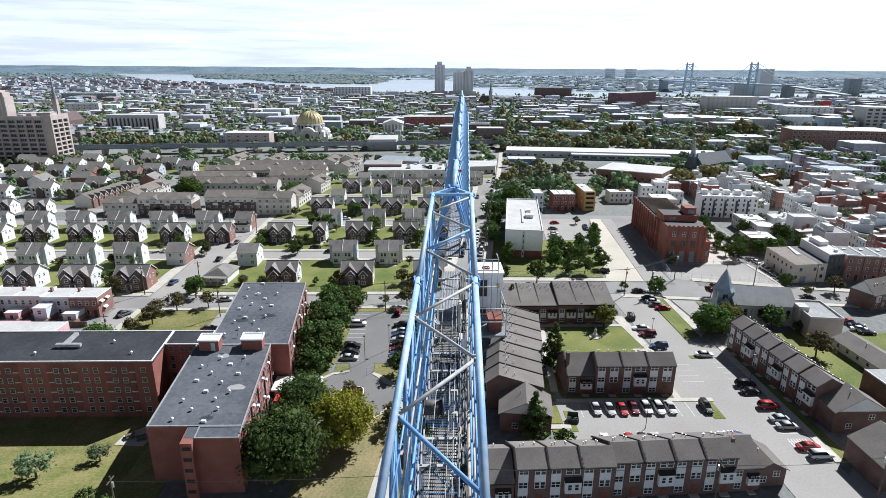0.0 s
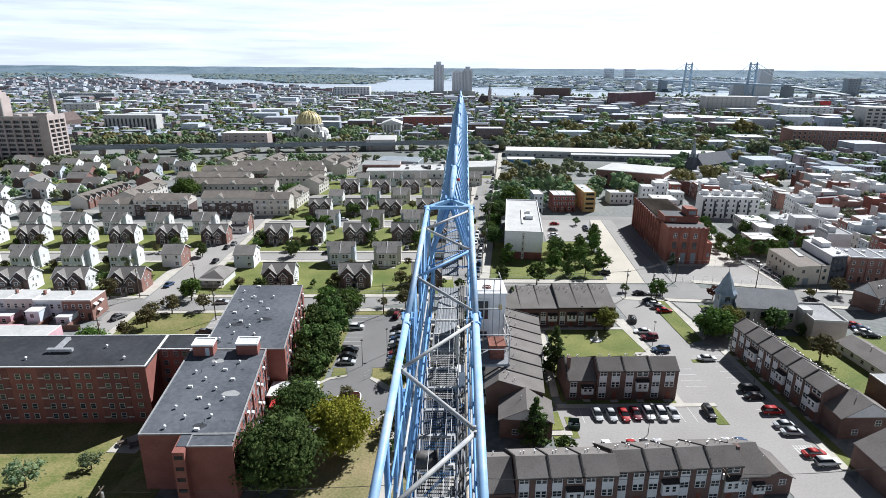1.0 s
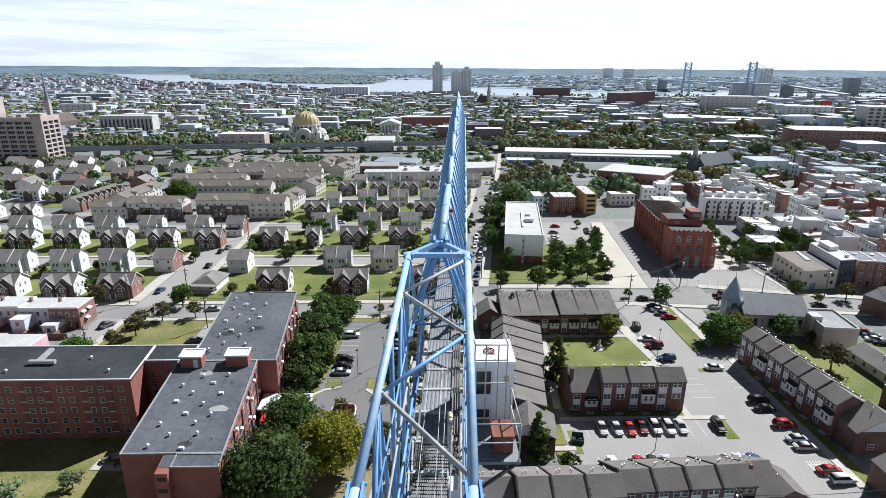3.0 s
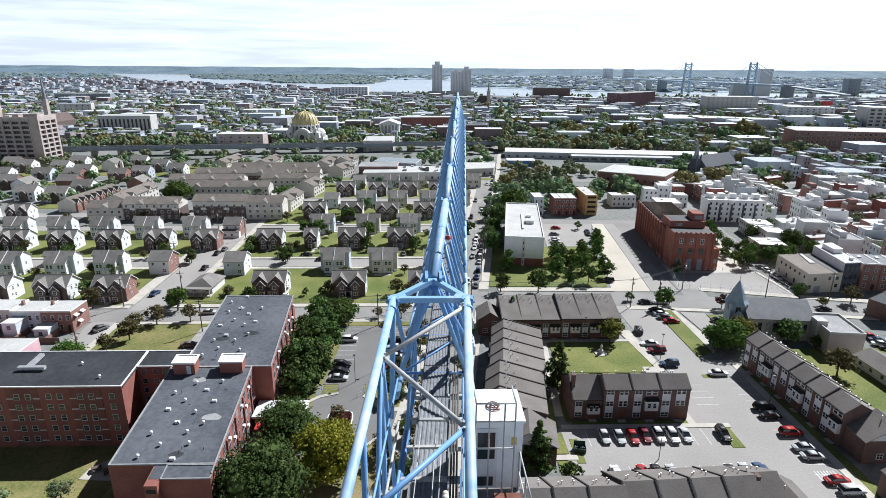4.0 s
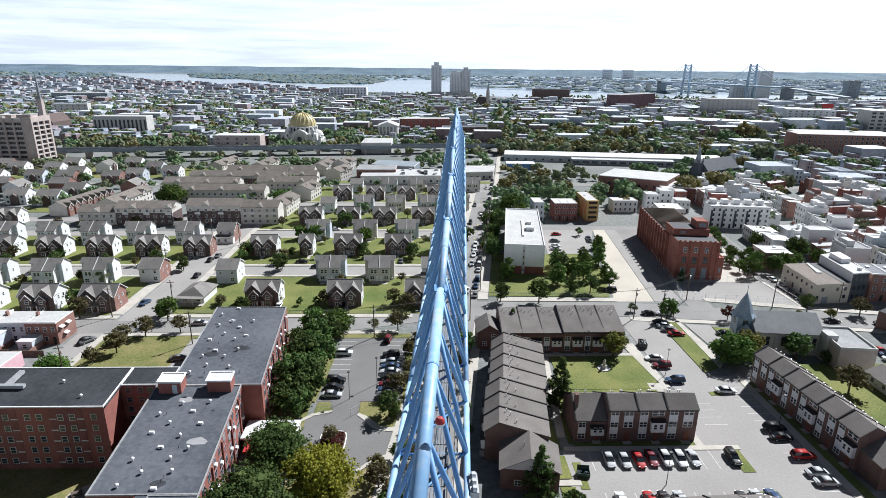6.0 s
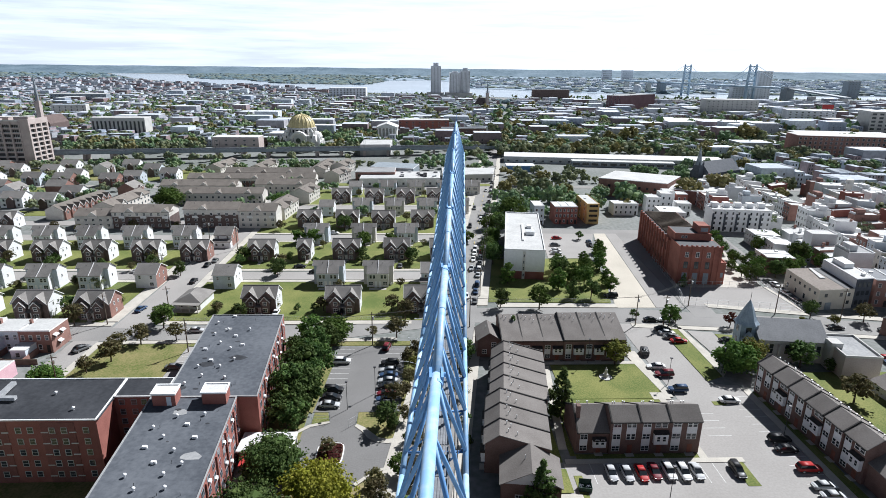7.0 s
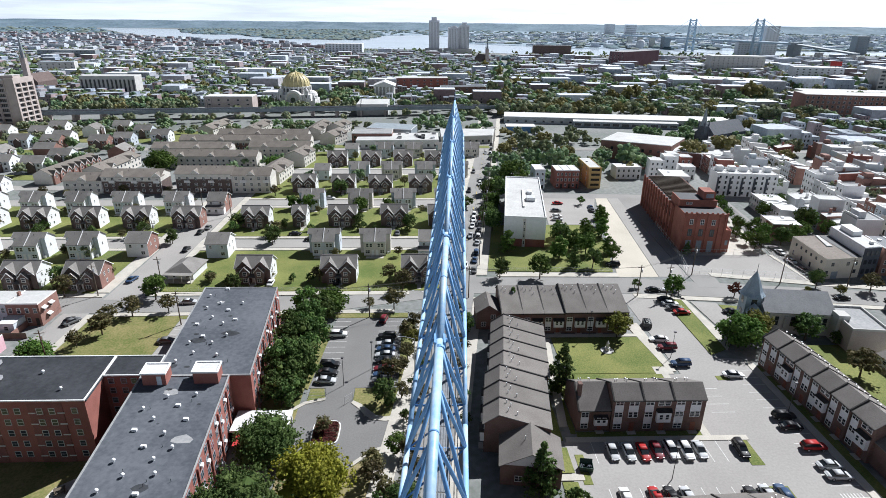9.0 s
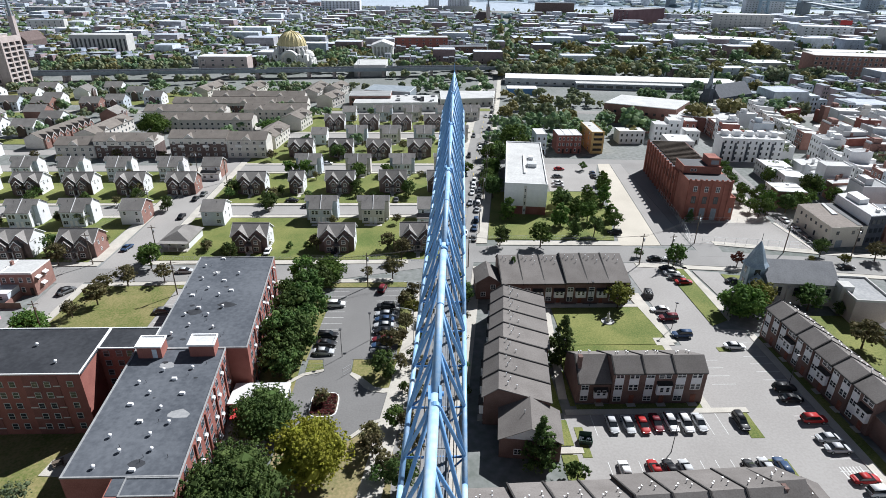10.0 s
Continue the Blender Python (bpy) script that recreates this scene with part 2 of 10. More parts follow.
M["glass"] = glass_mat("window_glass", (0.035, 0.042, 0.05))
M["car_glass"] = glass_mat("car_glass", (0.02, 0.024, 0.028), 0.05)
M["tyre"] = mat("tyre_rubber", (0.02, 0.02, 0.02), (0.035, 0.035, 0.035), 2.0, 0.9, 10.0)


def leaf_mat(name, c1, c2, c3):
    m = bpy.data.materials.new(name)
    m.use_nodes = True
    n, l = m.node_tree.nodes, m.node_tree.links
    b = n["Principled BSDF"]
    b.inputs["Roughness"].default_value, b.inputs["Specular IOR Level"].default_value = 0.65, 0.08
    g = n.new("ShaderNodeNewGeometry")
    oi = n.new("ShaderNodeObjectInfo")
    ramp = n.new("ShaderNodeValToRGB")
    ramp.color_ramp.elements[0].color, ramp.color_ramp.elements[1].color = (*c1, 1), (*c2, 1)
    e = ramp.color_ramp.elements.new(0.85)
    e.color = (*c3, 1)
    l.new(g.outputs["Random Per Island"], ramp.inputs["Fac"])
    hs = n.new("ShaderNodeHueSaturation")
    mr = n.new("ShaderNodeMapRange")
    mr.inputs["To Min"].default_value, mr.inputs["To Max"].default_value = 0.490, 0.520
    l.new(oi.outputs["Random"], mr.inputs["Value"])
    l.new(mr.outputs["Result"], hs.inputs["Hue"])
    mv = n.new("ShaderNodeMapRange")
    mv.inputs["To Min"].default_value, mv.inputs["To Max"].default_value = 0.75, 1.25
    l.new(oi.outputs["Random"], mv.inputs["Value"])
    l.new(mv.outputs["Result"], hs.inputs["Value"])
    l.new(ramp.outputs["Color"], hs.inputs["Color"])
    l.new(hs.outputs["Color"], b.inputs["Base Color"])
    tr = n.new("ShaderNodeBsdfTranslucent")
    l.new(hs.outputs["Color"], tr.inputs["Color"])
    mx = n.new("ShaderNodeMixShader")
    mx.inputs[0].default_value = 0.5
    out = n["Material Output"]
    l.new(b.outputs["BSDF"], mx.inputs[1])
    l.new(tr.outputs["BSDF"], mx.inputs[2])
    l.new(mx.outputs["Shader"], out.inputs["Surface"])
    return m


M["leaf"] = leaf_mat("green_leaves", (0.054, 0.104, 0.025), (0.115, 0.195, 0.044), (0.20, 0.28, 0.07))
# Paler leaf copies: distance haze in the colour; leaf_belt also suits the lawn tree.
M["leaf_far"] = leaf_mat("hazed_olive_leaves", (0.19, 0.24, 0.165), (0.285, 0.335, 0.20), (0.375, 0.39, 0.225))
M["leaf_belt"] = leaf_mat("light_and_hazed_green_leaves", (0.13, 0.195, 0.125), (0.215, 0.285, 0.155), (0.30, 0.36, 0.19))
M["leaf_gold"] = leaf_mat("hazed_golden_leaves", (0.27, 0.275, 0.12), (0.40, 0.385, 0.165), (0.48, 0.45, 0.21))
M["leaf_yellow"] = leaf_mat("yellow_green_leaves", (0.24, 0.27, 0.035), (0.42, 0.45, 0.055), (0.54, 0.53, 0.09))
M["leaf_olive"] = leaf_mat("olive_autumn_leaves", (0.10, 0.11, 0.025), (0.205, 0.205, 0.05), (0.29, 0.265, 0.08))
M["leaf_dark"] = leaf_mat("dark_green_leaves", (0.046, 0.086, 0.027), (0.10, 0.165, 0.048), (0.185, 0.25, 0.082))
M["leaf_brown"] = leaf_mat("browning_leaves", (0.085, 0.088, 0.042), (0.165, 0.150, 0.072), (0.235, 0.20, 0.105))
M["leaf_red"] = leaf_mat("dark_red_leaves", (0.06, 0.015, 0.015), (0.12, 0.03, 0.03), (0.16, 0.05, 0.04))


# ---- building blocks ----
class MB:
    """A plain list of vertices and faces that becomes one mesh."""

    def __init__(self):
        self.v, self.f = [], []

    def face(self, pts):
        i = len(self.v)
        self.v.extend([tuple(p) for p in pts])
        self.f.append(tuple(range(i, i + len(pts))))

    def hexa(self, c):
        i = len(self.v)
        self.v.extend([tuple(p) for p in c])
        for q in ((3, 2, 1, 0), (4, 5, 6, 7), (0, 1, 5, 4), (1, 2, 6, 5), (2, 3, 7, 6), (3, 0, 4, 7)):
            self.f.append(tuple(i + k for k in q))
        return self

    def box(self, x0, x1, y0, y1, z0, z1):
        self.hexa([(x0, y0, z0), (x1, y0, z0), (x1, y1, z0), (x0, y1, z0), (x0, y0, z1), (x1, y0, z1), (x1, y1, z1), (x0, y1, z1)])
        return self

    def prism(self, poly, z0, z1):
        i, n = len(self.v), len(poly)
        self.v.extend([(x, y, z0) for x, y in poly] + [(x, y, z1) for x, y in poly])
        self.f.append(tuple(range(i + n - 1, i - 1, -1)))
        self.f.append(tuple(range(i + n, i + 2 * n)))
        for k in range(n):
            self.f.append((i + k, i + (k + 1) % n, i + n + (k + 1) % n, i + n + k))
        return self

    def profile_x(self, pts, x0, x1):
        """A closed outline of (y, z) drawn along x."""
        i, n = len(self.v), len(pts)
        self.v.extend([(x0, y, z) for y, z in pts] + [(x1, y, z) for y, z in pts])
        self.f.append(tuple(range(i + n - 1, i - 1, -1)))
        self.f.append(tuple(range(i + n, i + 2 * n)))
        for k in range(n):
            self.f.append((i + k, i + (k + 1) % n, i + n + (k + 1) % n, i + n + k))
        return self

    def profile_y(self, pts, y0, y1):
        """A closed outline of (x, z) drawn along y."""
        i, n = len(self.v), len(pts)
        self.v.extend([(x, y0, z) for x, z in pts] + [(x, y1, z) for x, z in pts])
        self.f.append(tuple(range(i, i + n)))
        self.f.append(tuple(range(i + 2 * n - 1, i + n - 1, -1)))
        for k in range(n):
            self.f.append((i + n + k, i + n + (k + 1) % n, i + (k + 1) % n, i + k))
        return self

    def ring(self, x0, x1, y0, y1, t, z0, z1):
        """A rectangular upstand all round, as one body."""
        i = len(self.v)
        for z in (z0, z1):
            self.v.extend([(x0, y0, z), (x1, y0, z), (x1, y1, z), (x0, y1, z), (x0 + t, y0 + t, z), (x1 - t, y0 + t, z), (x1 - t, y1 - t, z), (x0 + t, y1 - t, z)])
        for k in range(4):
            n = (k + 1) % 4
            self.f.append((i + k, i + n, i + 8 + n, i + 8 + k))
            self.f.append((i + 4 + n, i + 4 + k, i + 12 + k, i + 12 + n))
            self.f.append((i + 8 + k, i + 8 + n, i + 12 + n, i + 12 + k))
            self.f.append((i + n, i + k, i + 4 + k, i + 4 + n))
        return self

    def tube(self, a, b, r, n=8, r2=None):
        a, b = Vector(a), Vector(b)
        d = (b - a).normalized()
        u = d.cross(Vector((0, 0, 1)) if abs(d.z) < 0.9 else Vector((1, 0, 0))).normalized()
        w = d.cross(u)
        r2 = r if r2 is None else r2
        i = len(self.v)
        for p, q in ((a, r), (b, r2)):
            for k in range(n):
                t = 2 * math.pi * k / n
                self.v.append(tuple(p + q * (math.cos(t) * u + math.sin(t) * w)))
        for k in range(n):
            self.f.append((i + k, i + (k + 1) % n, i + n + (k + 1) % n, i + n + k))
        self.f.append(tuple(range(i + n - 1, i - 1, -1)))
        self.f.append(tuple(range(i + n, i + 2 * n)))
        return self

    def lathe(self, pts, n=24, cx=0.0, cy=0.0):
        i = len(self.v)
        for r, z in pts:
            for k in range(n):
                t = 2 * math.pi * k / n
                self.v.append((cx + r * math.cos(t), cy + r * math.sin(t), z))
        for j in range(len(pts) - 1):
            for k in range(n):
                self.f.append((i + j * n + k, i + j * n + (k + 1) % n, i + (j + 1) * n + (k + 1) % n, i + (j + 1) * n + k))
        self.f.append(tuple(range(i + (len(pts) - 1) * n, i + len(pts) * n)))
        return self

    def mesh(self, name, material, smooth=False):
        me = bpy.data.meshes.new(name)
        me.from_pydata(self.v, [], self.f)
        me.materials.append(material)
        if smooth:
            me.polygons.foreach_set("use_smooth", [True] * len(me.polygons))
        me.update()
        return me


def part(name, mb, material, parent=None, label="", smooth=False, at=None):
    me = mb if isinstance(mb, bpy.types.Mesh) else mb.mesh(name, material, smooth)
    ob = new(name, me)
    if parent is not None:
        ob.parent = parent
    if at is not None:
        ob.matrix_basis = at
    if label:
        tagged(ob, label)
    return ob


def thing(name, m, label, category, group=""):
    ob = new(name)
    ob.matrix_basis = m
    return tagged(ob, label, category, group)


def setting(name, mb, material, label, category, kind="structure", smooth=False):
    return tagged(part(name, mb, material, smooth=smooth), label, category, kind=kind)


def lattice(xs, zs, solid, y0, y1):
    """A plate with openings: the cells of a grid that are solid, joined as one body."""
    b, nx, nz = MB(), len(xs), len(zs)
    for y in (y0, y1):
        b.v.extend([(x, y, z) for z in zs for x in xs])
    at = lambda i, k, s: s * nx * nz + k * nx + i
    full = lambda i, k: 0 <= i < nx - 1 and 0 <= k < nz - 1 and solid(i, k)
    for i in range(nx - 1):
        for k in range(nz - 1):
            if not full(i, k):
                continue
            b.f.append((at(i, k, 0), at(i + 1, k, 0), at(i + 1, k + 1, 0), at(i, k + 1, 0)))
            for di, dk, p, q in ((0, -1, (i, k), (i + 1, k)), (1, 0, (i + 1, k), (i + 1, k + 1)), (0, 1, (i + 1, k + 1), (i, k + 1)), (-1, 0, (i, k + 1), (i, k))):
                if not full(i + di, k + dk):
                    b.f.append((at(*p, 1), at(*q, 1), at(*q, 0), at(*p, 0)))
    return b


WIN = {}


def window(parent, m, w=1.0, h=1.3, frame_mat="white_trim", name="window"):
    """A window in a wall that faces local -y: a frame proud of the wall, and a pane under it, with a meeting rail."""
    key = (round(w, 2), round(h, 2), frame_mat)
    if key not in WIN:
        t = 0.09
        xs = [-w / 2, -w / 2 + t, w / 2 - t, w / 2] if w < 1.3 else [-w / 2, -w / 2 + t, -0.04, 0.04, w / 2 - t, w / 2]
        zs = [0, t, h / 2 - 0.035, h / 2 + 0.035, h - t, h]
        f = lattice(xs, zs, lambda i, k: i % 2 == 0 or k % 2 == 0, -0.06, 0.02)
        p = MB().box(-w / 2 + 0.05, w / 2 - 0.05, -0.02, 0.015, 0.05, h - 0.05)
        WIN[key] = (f.mesh("window_frame", M[frame_mat]), p.mesh("pane", M["glass"]))
    f, p = WIN[key]
    ob = part(name, f, None, parent, at=m)
    part("pane", p, None, ob)
    return ob


WIN2 = {}


def small_window(parent, m, w=1.0, h=1.3, frame_mat="white_trim"):
    """The same, frame and pane in one body, for houses further off."""
    key = (round(w, 2), round(h, 2), frame_mat)
    if key not in WIN2:
        t = 0.1
        xs = [-w / 2, -w / 2 + t, w / 2 - t, w / 2] if w < 1.3 else [-w / 2, -w / 2 + t, -0.04, 0.04, w / 2 - t, w / 2]
        zs = [0, t, h / 2 - 0.035, h / 2 + 0.035, h - t, h]
        nx, nz = len(xs), len(zs)
        me = bpy.data.meshes.new("window")
        v = [(x, -0.05, z) for z in zs for x in xs] + [(xs[0], 0.02, 0), (xs[-1], 0.02, 0), (xs[-1], 0.02, h), (xs[0], 0.02, h)]
        f, mi = [], []
        for k in range(nz - 1):
            for i in range(nx - 1):
                f.append((k * nx + i, k * nx + i + 1, (k + 1) * nx + i + 1, (k + 1) * nx + i))
                mi.append(0 if i % 2 == 0 or k % 2 == 0 else 1)
        b = nx * nz
        for q in ((b, b + 1, nx - 1, 0), (b + 1, b + 2, nx * nz - 1, nx - 1), (b + 2, b + 3, nx * (nz - 1), nx * nz - 1), (b + 3, b, 0, nx * (nz - 1))):
            f.append(q)
            mi.append(0)
        me.from_pydata(v, [], f)
        me.materials.append(M[frame_mat])
        me.materials.append(M["glass"])
        me.polygons.foreach_set("material_index", mi)
        me.update()
        WIN2[key] = me
    return part("window", WIN2[key], None, parent, at=m)


def far_windows(parent, places):
    """Windows too small to tell apart singly: rows of (pose, width, height), joined as one part."""
    fr, gl = MB(), MB()
    for m, w, h in places:
        for mb, a, y in ((fr, 0.0, -0.04), (gl, 0.11, -0.06)):
            c = [(x, yy, z) for z in (a, h - a) for yy in (y, 0.03) for x in (-w / 2 + a, w / 2 - a)]
            c = [m @ Vector(p) for p in (c[0], c[1], c[3], c[2], c[4], c[5], c[7], c[6])]
            mb.hexa(c)
    tagged(part("window_frames", fr, M["white_trim"], parent), kind="stuff")
    tagged(part("window_panes", gl, M["glass"], parent), kind="stuff")


# ---- ground, roads, lawns ----
SK = 0.14                                   # lean of the skew street to the main grid


def sx(y, off=0.0):
    """x of the skew street's middle line at y."""
    return 29.5 + SK * (y - 230) + off


def slab(name, poly, z, material, label, category):
    return setting(name, MB().prism(poly, -0.3, z), M[material], label, category)


def rect(x0, x1, y0, y1):
    return [(x0, y0), (x1, y0), (x1, y1), (x0, y1)]


g = MB()
gx, gy = (-4900, -145, -42, 4900), (-4500, 84, 113.1, 4950)
g.v.extend([(x, y, -0.05) for y in gy for x in gx])
for j in range(3):
    for i in range(3):
        if (i, j) != (1, 1):                     # the sunken lawn lies in the gap
            g.f.append((4 * j + i, 4 * j + i + 1, 4 * j + i + 5, 4 * j + i + 4))
setting("ground", g, M["ground"], "grey-brown city ground reaching the horizon", "ground")

# streets
rd = MB()
rd.prism([(sx(60, -5), 60), (sx(60, 5), 60), (sx(1500, 5), 1500), (sx(1500, -5), 1500)], -0.3, 0.02)
setting("road_1", rd, M["asphalt_street"], "grey asphalt street running away between kerbs", "road")
rd = MB()
cl = [(-420, 161), (-10, 169.2), (25, 179.0), (75, 178.5), (130, 171.5), (420, 128)]
cu = [(420, 140), (130, 181.5), (75, 189.5), (25, 190.5), (-10, 177.5), (-420, 175)]
for i in range(5):
    rd.prism([cl[i], cl[i + 1], cu[4 - i], cu[5 - i]], -0.3, 0.024)
setting("road_2", rd, M["asphalt_street"], "grey asphalt cross street", "road")
rd = MB()
for x0, x1, y0, y1 in ((-80, -69, 176, 400), (-400, 26, 216.5, 224.5), (-400, 40, 266, 274), (-60, 45, 322, 331), (-400, -69, 290, 298), (-400, 60, 378, 386)):
    rd.box(x0, x1, y0, y1, -0.3, 0.026 + 0.004 * (y0 > 200))
rd.prism([(-86.6, 129), (-79.6, 129), (-79.6, 168.6), (-86.6, 168.6)], -0.3, 0.022)
setting("road_3", rd, M["asphalt"], "pale grey estate roads between the houses", "road")
rd = MB()
rd.prism([(97.2, 182), (105, 182), (112, 277), (102, 277)], -0.3, 0.032)
rd.prism([(133.5, 176), (138.2, 176), (153.0, 285), (147.5, 285)], -0.3, 0.032)
rd.prism([(60, 277), (240, 268), (240, 276), (62, 286)], -0.3, 0.036)
rd.prism([(60, 384), (330, 372), (330, 380), (62, 393)], -0.3, 0.036)
setting("road_4", rd, M["asphalt_street"], "narrow grey side streets", "road")

# pavements with kerbs
pv = MB()
pv.prism([(sx(192, 5), 192), (sx(192, 8.4), 192), (sx(520, 8.4), 520), (sx(520, 5), 520)], -0.3, 0.15)
pv.prism([(sx(60, 5), 60), (sx(60, 7.5), 60), (sx(176, 7.5), 176), (sx(176, 5), 176)], -0.3, 0.15)
pv.prism([(sx(60, -9), 60), (sx(60, -5), 60), (sx(165, -5), 165), (sx(165, -9), 165)], -0.3, 0.15)
pv.prism([(sx(194, -9.5), 194), (sx(194, -5), 194), (sx(520, -5), 520), (sx(520, -9.5), 520)], -0.3, 0.15)
setting("pavement_1", pv, M["concrete"], "tan concrete pavement beside the street", "pavement")
pv = MB()
for x0, x1, y0, y1 in ((-68, 8, 178.2, 180.6), (-400, -81, 177.5, 179.8), (-84.5, -80.6, 180.5, 400), (-68.6, -66, 182, 400),
                       (-66, 20, 213.8, 215.8), (-66, 20, 225.5, 227.5), (-400, -85, 213.8, 215.8), (-400, -85, 225.5, 227.5),
                       (-66, 24, 263, 265), (-66, 28, 275, 277), (-60, 36, 319, 321.4), (-60, 38, 332, 334)):
    pv.box(x0, x1, y0, y1, -0.3, 0.15)
pv.prism([(-77.4, 165.6), (4, 167.0), (4, 169.0), (-77.4, 167.4)], -0.3, 0.15)
pv.box(-79.5, -77.6, 129, 166.8, -0.3, 0.15)
pv.prism([(-15.7, 123.3), (-12.6, 126.3), (-8.7, 127.7), (-8.8, 128.5), (-13, 127.2), (-16.3, 124)], -0.3, 0.14)
pv.prism([(-3.1, 126.5), (-1.4, 124.7), (0.2, 122.3), (2.1, 120.9), (4.4, 120.5), (8.2, 121.2), (8.2, 122.7), (4.3, 121.9), (2.4, 122.4), (0.9, 124.1), (-1, 126.2), (-2.8, 127.4)], -0.3, 0.14)
pv.prism([(-1.3, 108.4), (0.3, 110.1), (1.7, 112), (4.9, 113.2), (4.9, 112.5), (2.2, 111.3), (0.8, 109.5), (-0.8, 107.8)], -0.3, 0.16)
setting("pavement_2", pv, M["concrete"], "pale concrete pavements of the housing estate", "pavement")
pv = MB()
pv.prism([(75, 175.2), (120, 170.4), (200, 158), (200, 160.5), (130, 171), (75, 178)], -0.3, 0.15)
pv.prism([(36, 190.8), (75, 190), (75, 193), (36, 194)], -0.3, 0.15)
pv.prism([(105, 190), (135, 183), (160, 178), (160, 181), (135, 186), (105, 193)], -0.3, 0.15)
pv.prism([(134.4, 184.5), (135.9, 184.3), (134.9, 208), (133.6, 208)], -0.3, 0.15)
pv.box(40, 76, 113.4, 114.8, -0.3, 0.15).box(67.4, 69, 114.8, 136, -0.3, 0.15).box(89.5, 91.3, 92, 141, -0.3, 0.15).box(66.2, 70.4, 136, 139, -0.3, 0.14)
pv.prism([(69.6, 137), (71.3, 137), (70, 160), (66.5, 160)], -0.3, 0.15)
pv.prism([(39.5, 118), (41.2, 118), (44.5, 152), (42.8, 152)], -0.3, 0.15)
pv.box(42, 68, 153.0, 154.4, -0.3, 0.14).box(36.5, 41, 103.5, 105, -0.3, 0.14)
pv.prism([(87.9, 146), (91.0, 150), (89.2, 175), (88.0, 175)], -0.3, 0.15)
setting("pavement_3", pv, M["concrete"], "concrete footpaths round the townhouses", "pavement")
slab("concrete_lot", [(74.4, 190), (87.6, 190), (96.9, 277), (91.6, 277), (80, 219)], 0.05, "tan", "wide pale tan concrete lot", "lot")
slab("side_street", [(87.8, 190), (97.2, 190), (102, 277), (97.1, 277)], 0.045, "asphalt", "worn grey asphalt street beside the factory", "street")
slab("fenced_yard", [(97.5, 192), (105, 190.6), (134.3, 186.4), (133.4, 207.8), (101.5, 207.8)], 0.05, "asphalt", "fenced worn grey asphalt yard", "yard")
slab("side_yard", [(101.6, 207.9), (133.5, 207.9), (143, 264), (132, 266), (120, 213), (102.4, 215)], 0.05, "concrete", "pale concrete yard beside the factory", "yard")
slab("alley", [(136, 185), (139.7, 184.5), (141.2, 212), (152, 285), (146, 285), (135, 208)], 0.04, "asphalt_dark", "narrow dark asphalt alley beside the warehouse", "alley")
slab("church_forecourt", [(91.2, 158.2), (96.8, 157.8), (97.4, 171.6), (90.2, 172.6)], 0.12, "asphalt", "small asphalt forecourt beside the church", "forecourt")
slab("small_lot", [(62.5, 240.5), (80.2, 240.5), (91.2, 276.5), (66.5, 277)], 0.045, "asphalt", "small asphalt car lot beside the white block", "parking lot")

# parking lots
lot = MB()
lot.prism([(38, 88), (89.5, 88), (89.5, 120), (89.5, 142), (82.7, 143), (82.2, 178), (71, 178), (72.3, 119), (76, 119), (76, 113.5), (39.5, 113.5)], -0.3, 0.03)
lot.prism([(76, 60), (118, 60), (113, 91.8), (93, 91.8), (89.5, 88), (76, 88)], -0.3, 0.028)
lot.prism([(69, 113.6), (76, 113.6), (76, 119), (72.3, 119), (72.0, 136), (69, 136)], -0.3, 0.026)
setting("parking_lot_1", lot, M["asphalt"], "sun-bleached asphalt parking lot and driveway", "parking lot")
lot = MB()
lot.prism([(-13, 132), (-1, 132), (6.3, 134), (6.3, 163.5), (-11.2, 163.5)], -0.3, 0.034)
lot.prism([(-15.5, 106), (-4, 106), (-1.3, 108.4), (0.3, 110.1), (1.7, 112), (4.9, 113.2), (7, 114), (8.2, 121.2), (6.7, 121), (4.4, 120.5), (2.1, 120.9), (0.2, 122.3), (-1.4, 124.7), (-3.1, 126.5), (-3.1, 132), (-9.4, 132), (-8.7, 127.7), (-12.6, 126.3), (-15.7, 123.3)], -0.3, 0.034)
setting("parking_lot_2", lot, M["asphalt_dark"], "dark asphalt parking lot with turning circle", "parking lot")
lot = MB().box(-53.2, -42.5, 130, 164, -0.3, 0.034)
setting("parking_lot_3", lot, M["asphalt"], "small asphalt parking strip beside the apartments", "parking lot")

# lawns
lw = MB()
for p in (rect(45, 69, 136.5, 152.8), [(82.9, 144), (87.8, 146.5), (88, 174.5), (82.6, 174.5)], rect(91.3, 93.4, 92, 139),
          rect(106, 150, 92, 148), rect(36.8, 39.6, 96, 103.2), rect(36.8, 39.6, 105.4, 112), rect(40.6, 42.2, 102.5, 110),
          [(sx(195, 8.6), 195), (74, 194), (79.5, 218), (80, 240), (62, 240), (sx(240, 8.6), 240)], [(91.2, 150), (98, 150), (96.8, 157.6), (91.2, 158)], [(97.6, 166.5), (103, 166), (103, 169.5), (97.6, 170.5)],
          rect(42.5, 68, 114.8, 116.3), rect(36.8, 39.4, 114, 135), rect(41.4, 42.4, 116, 127), rect(42.6, 69, 127.2, 136.3), rect(72.9, 75.4, 106.6, 113.3), rect(73, 76.4, 96, 101.4), rect(79.5, 82.4, 133.4, 135)):
    lw.prism(p, -0.3, 0.1)
setting("lawn_1", lw, M["grass"], "green mown lawns between the townhouses", "lawn")
lw = MB()
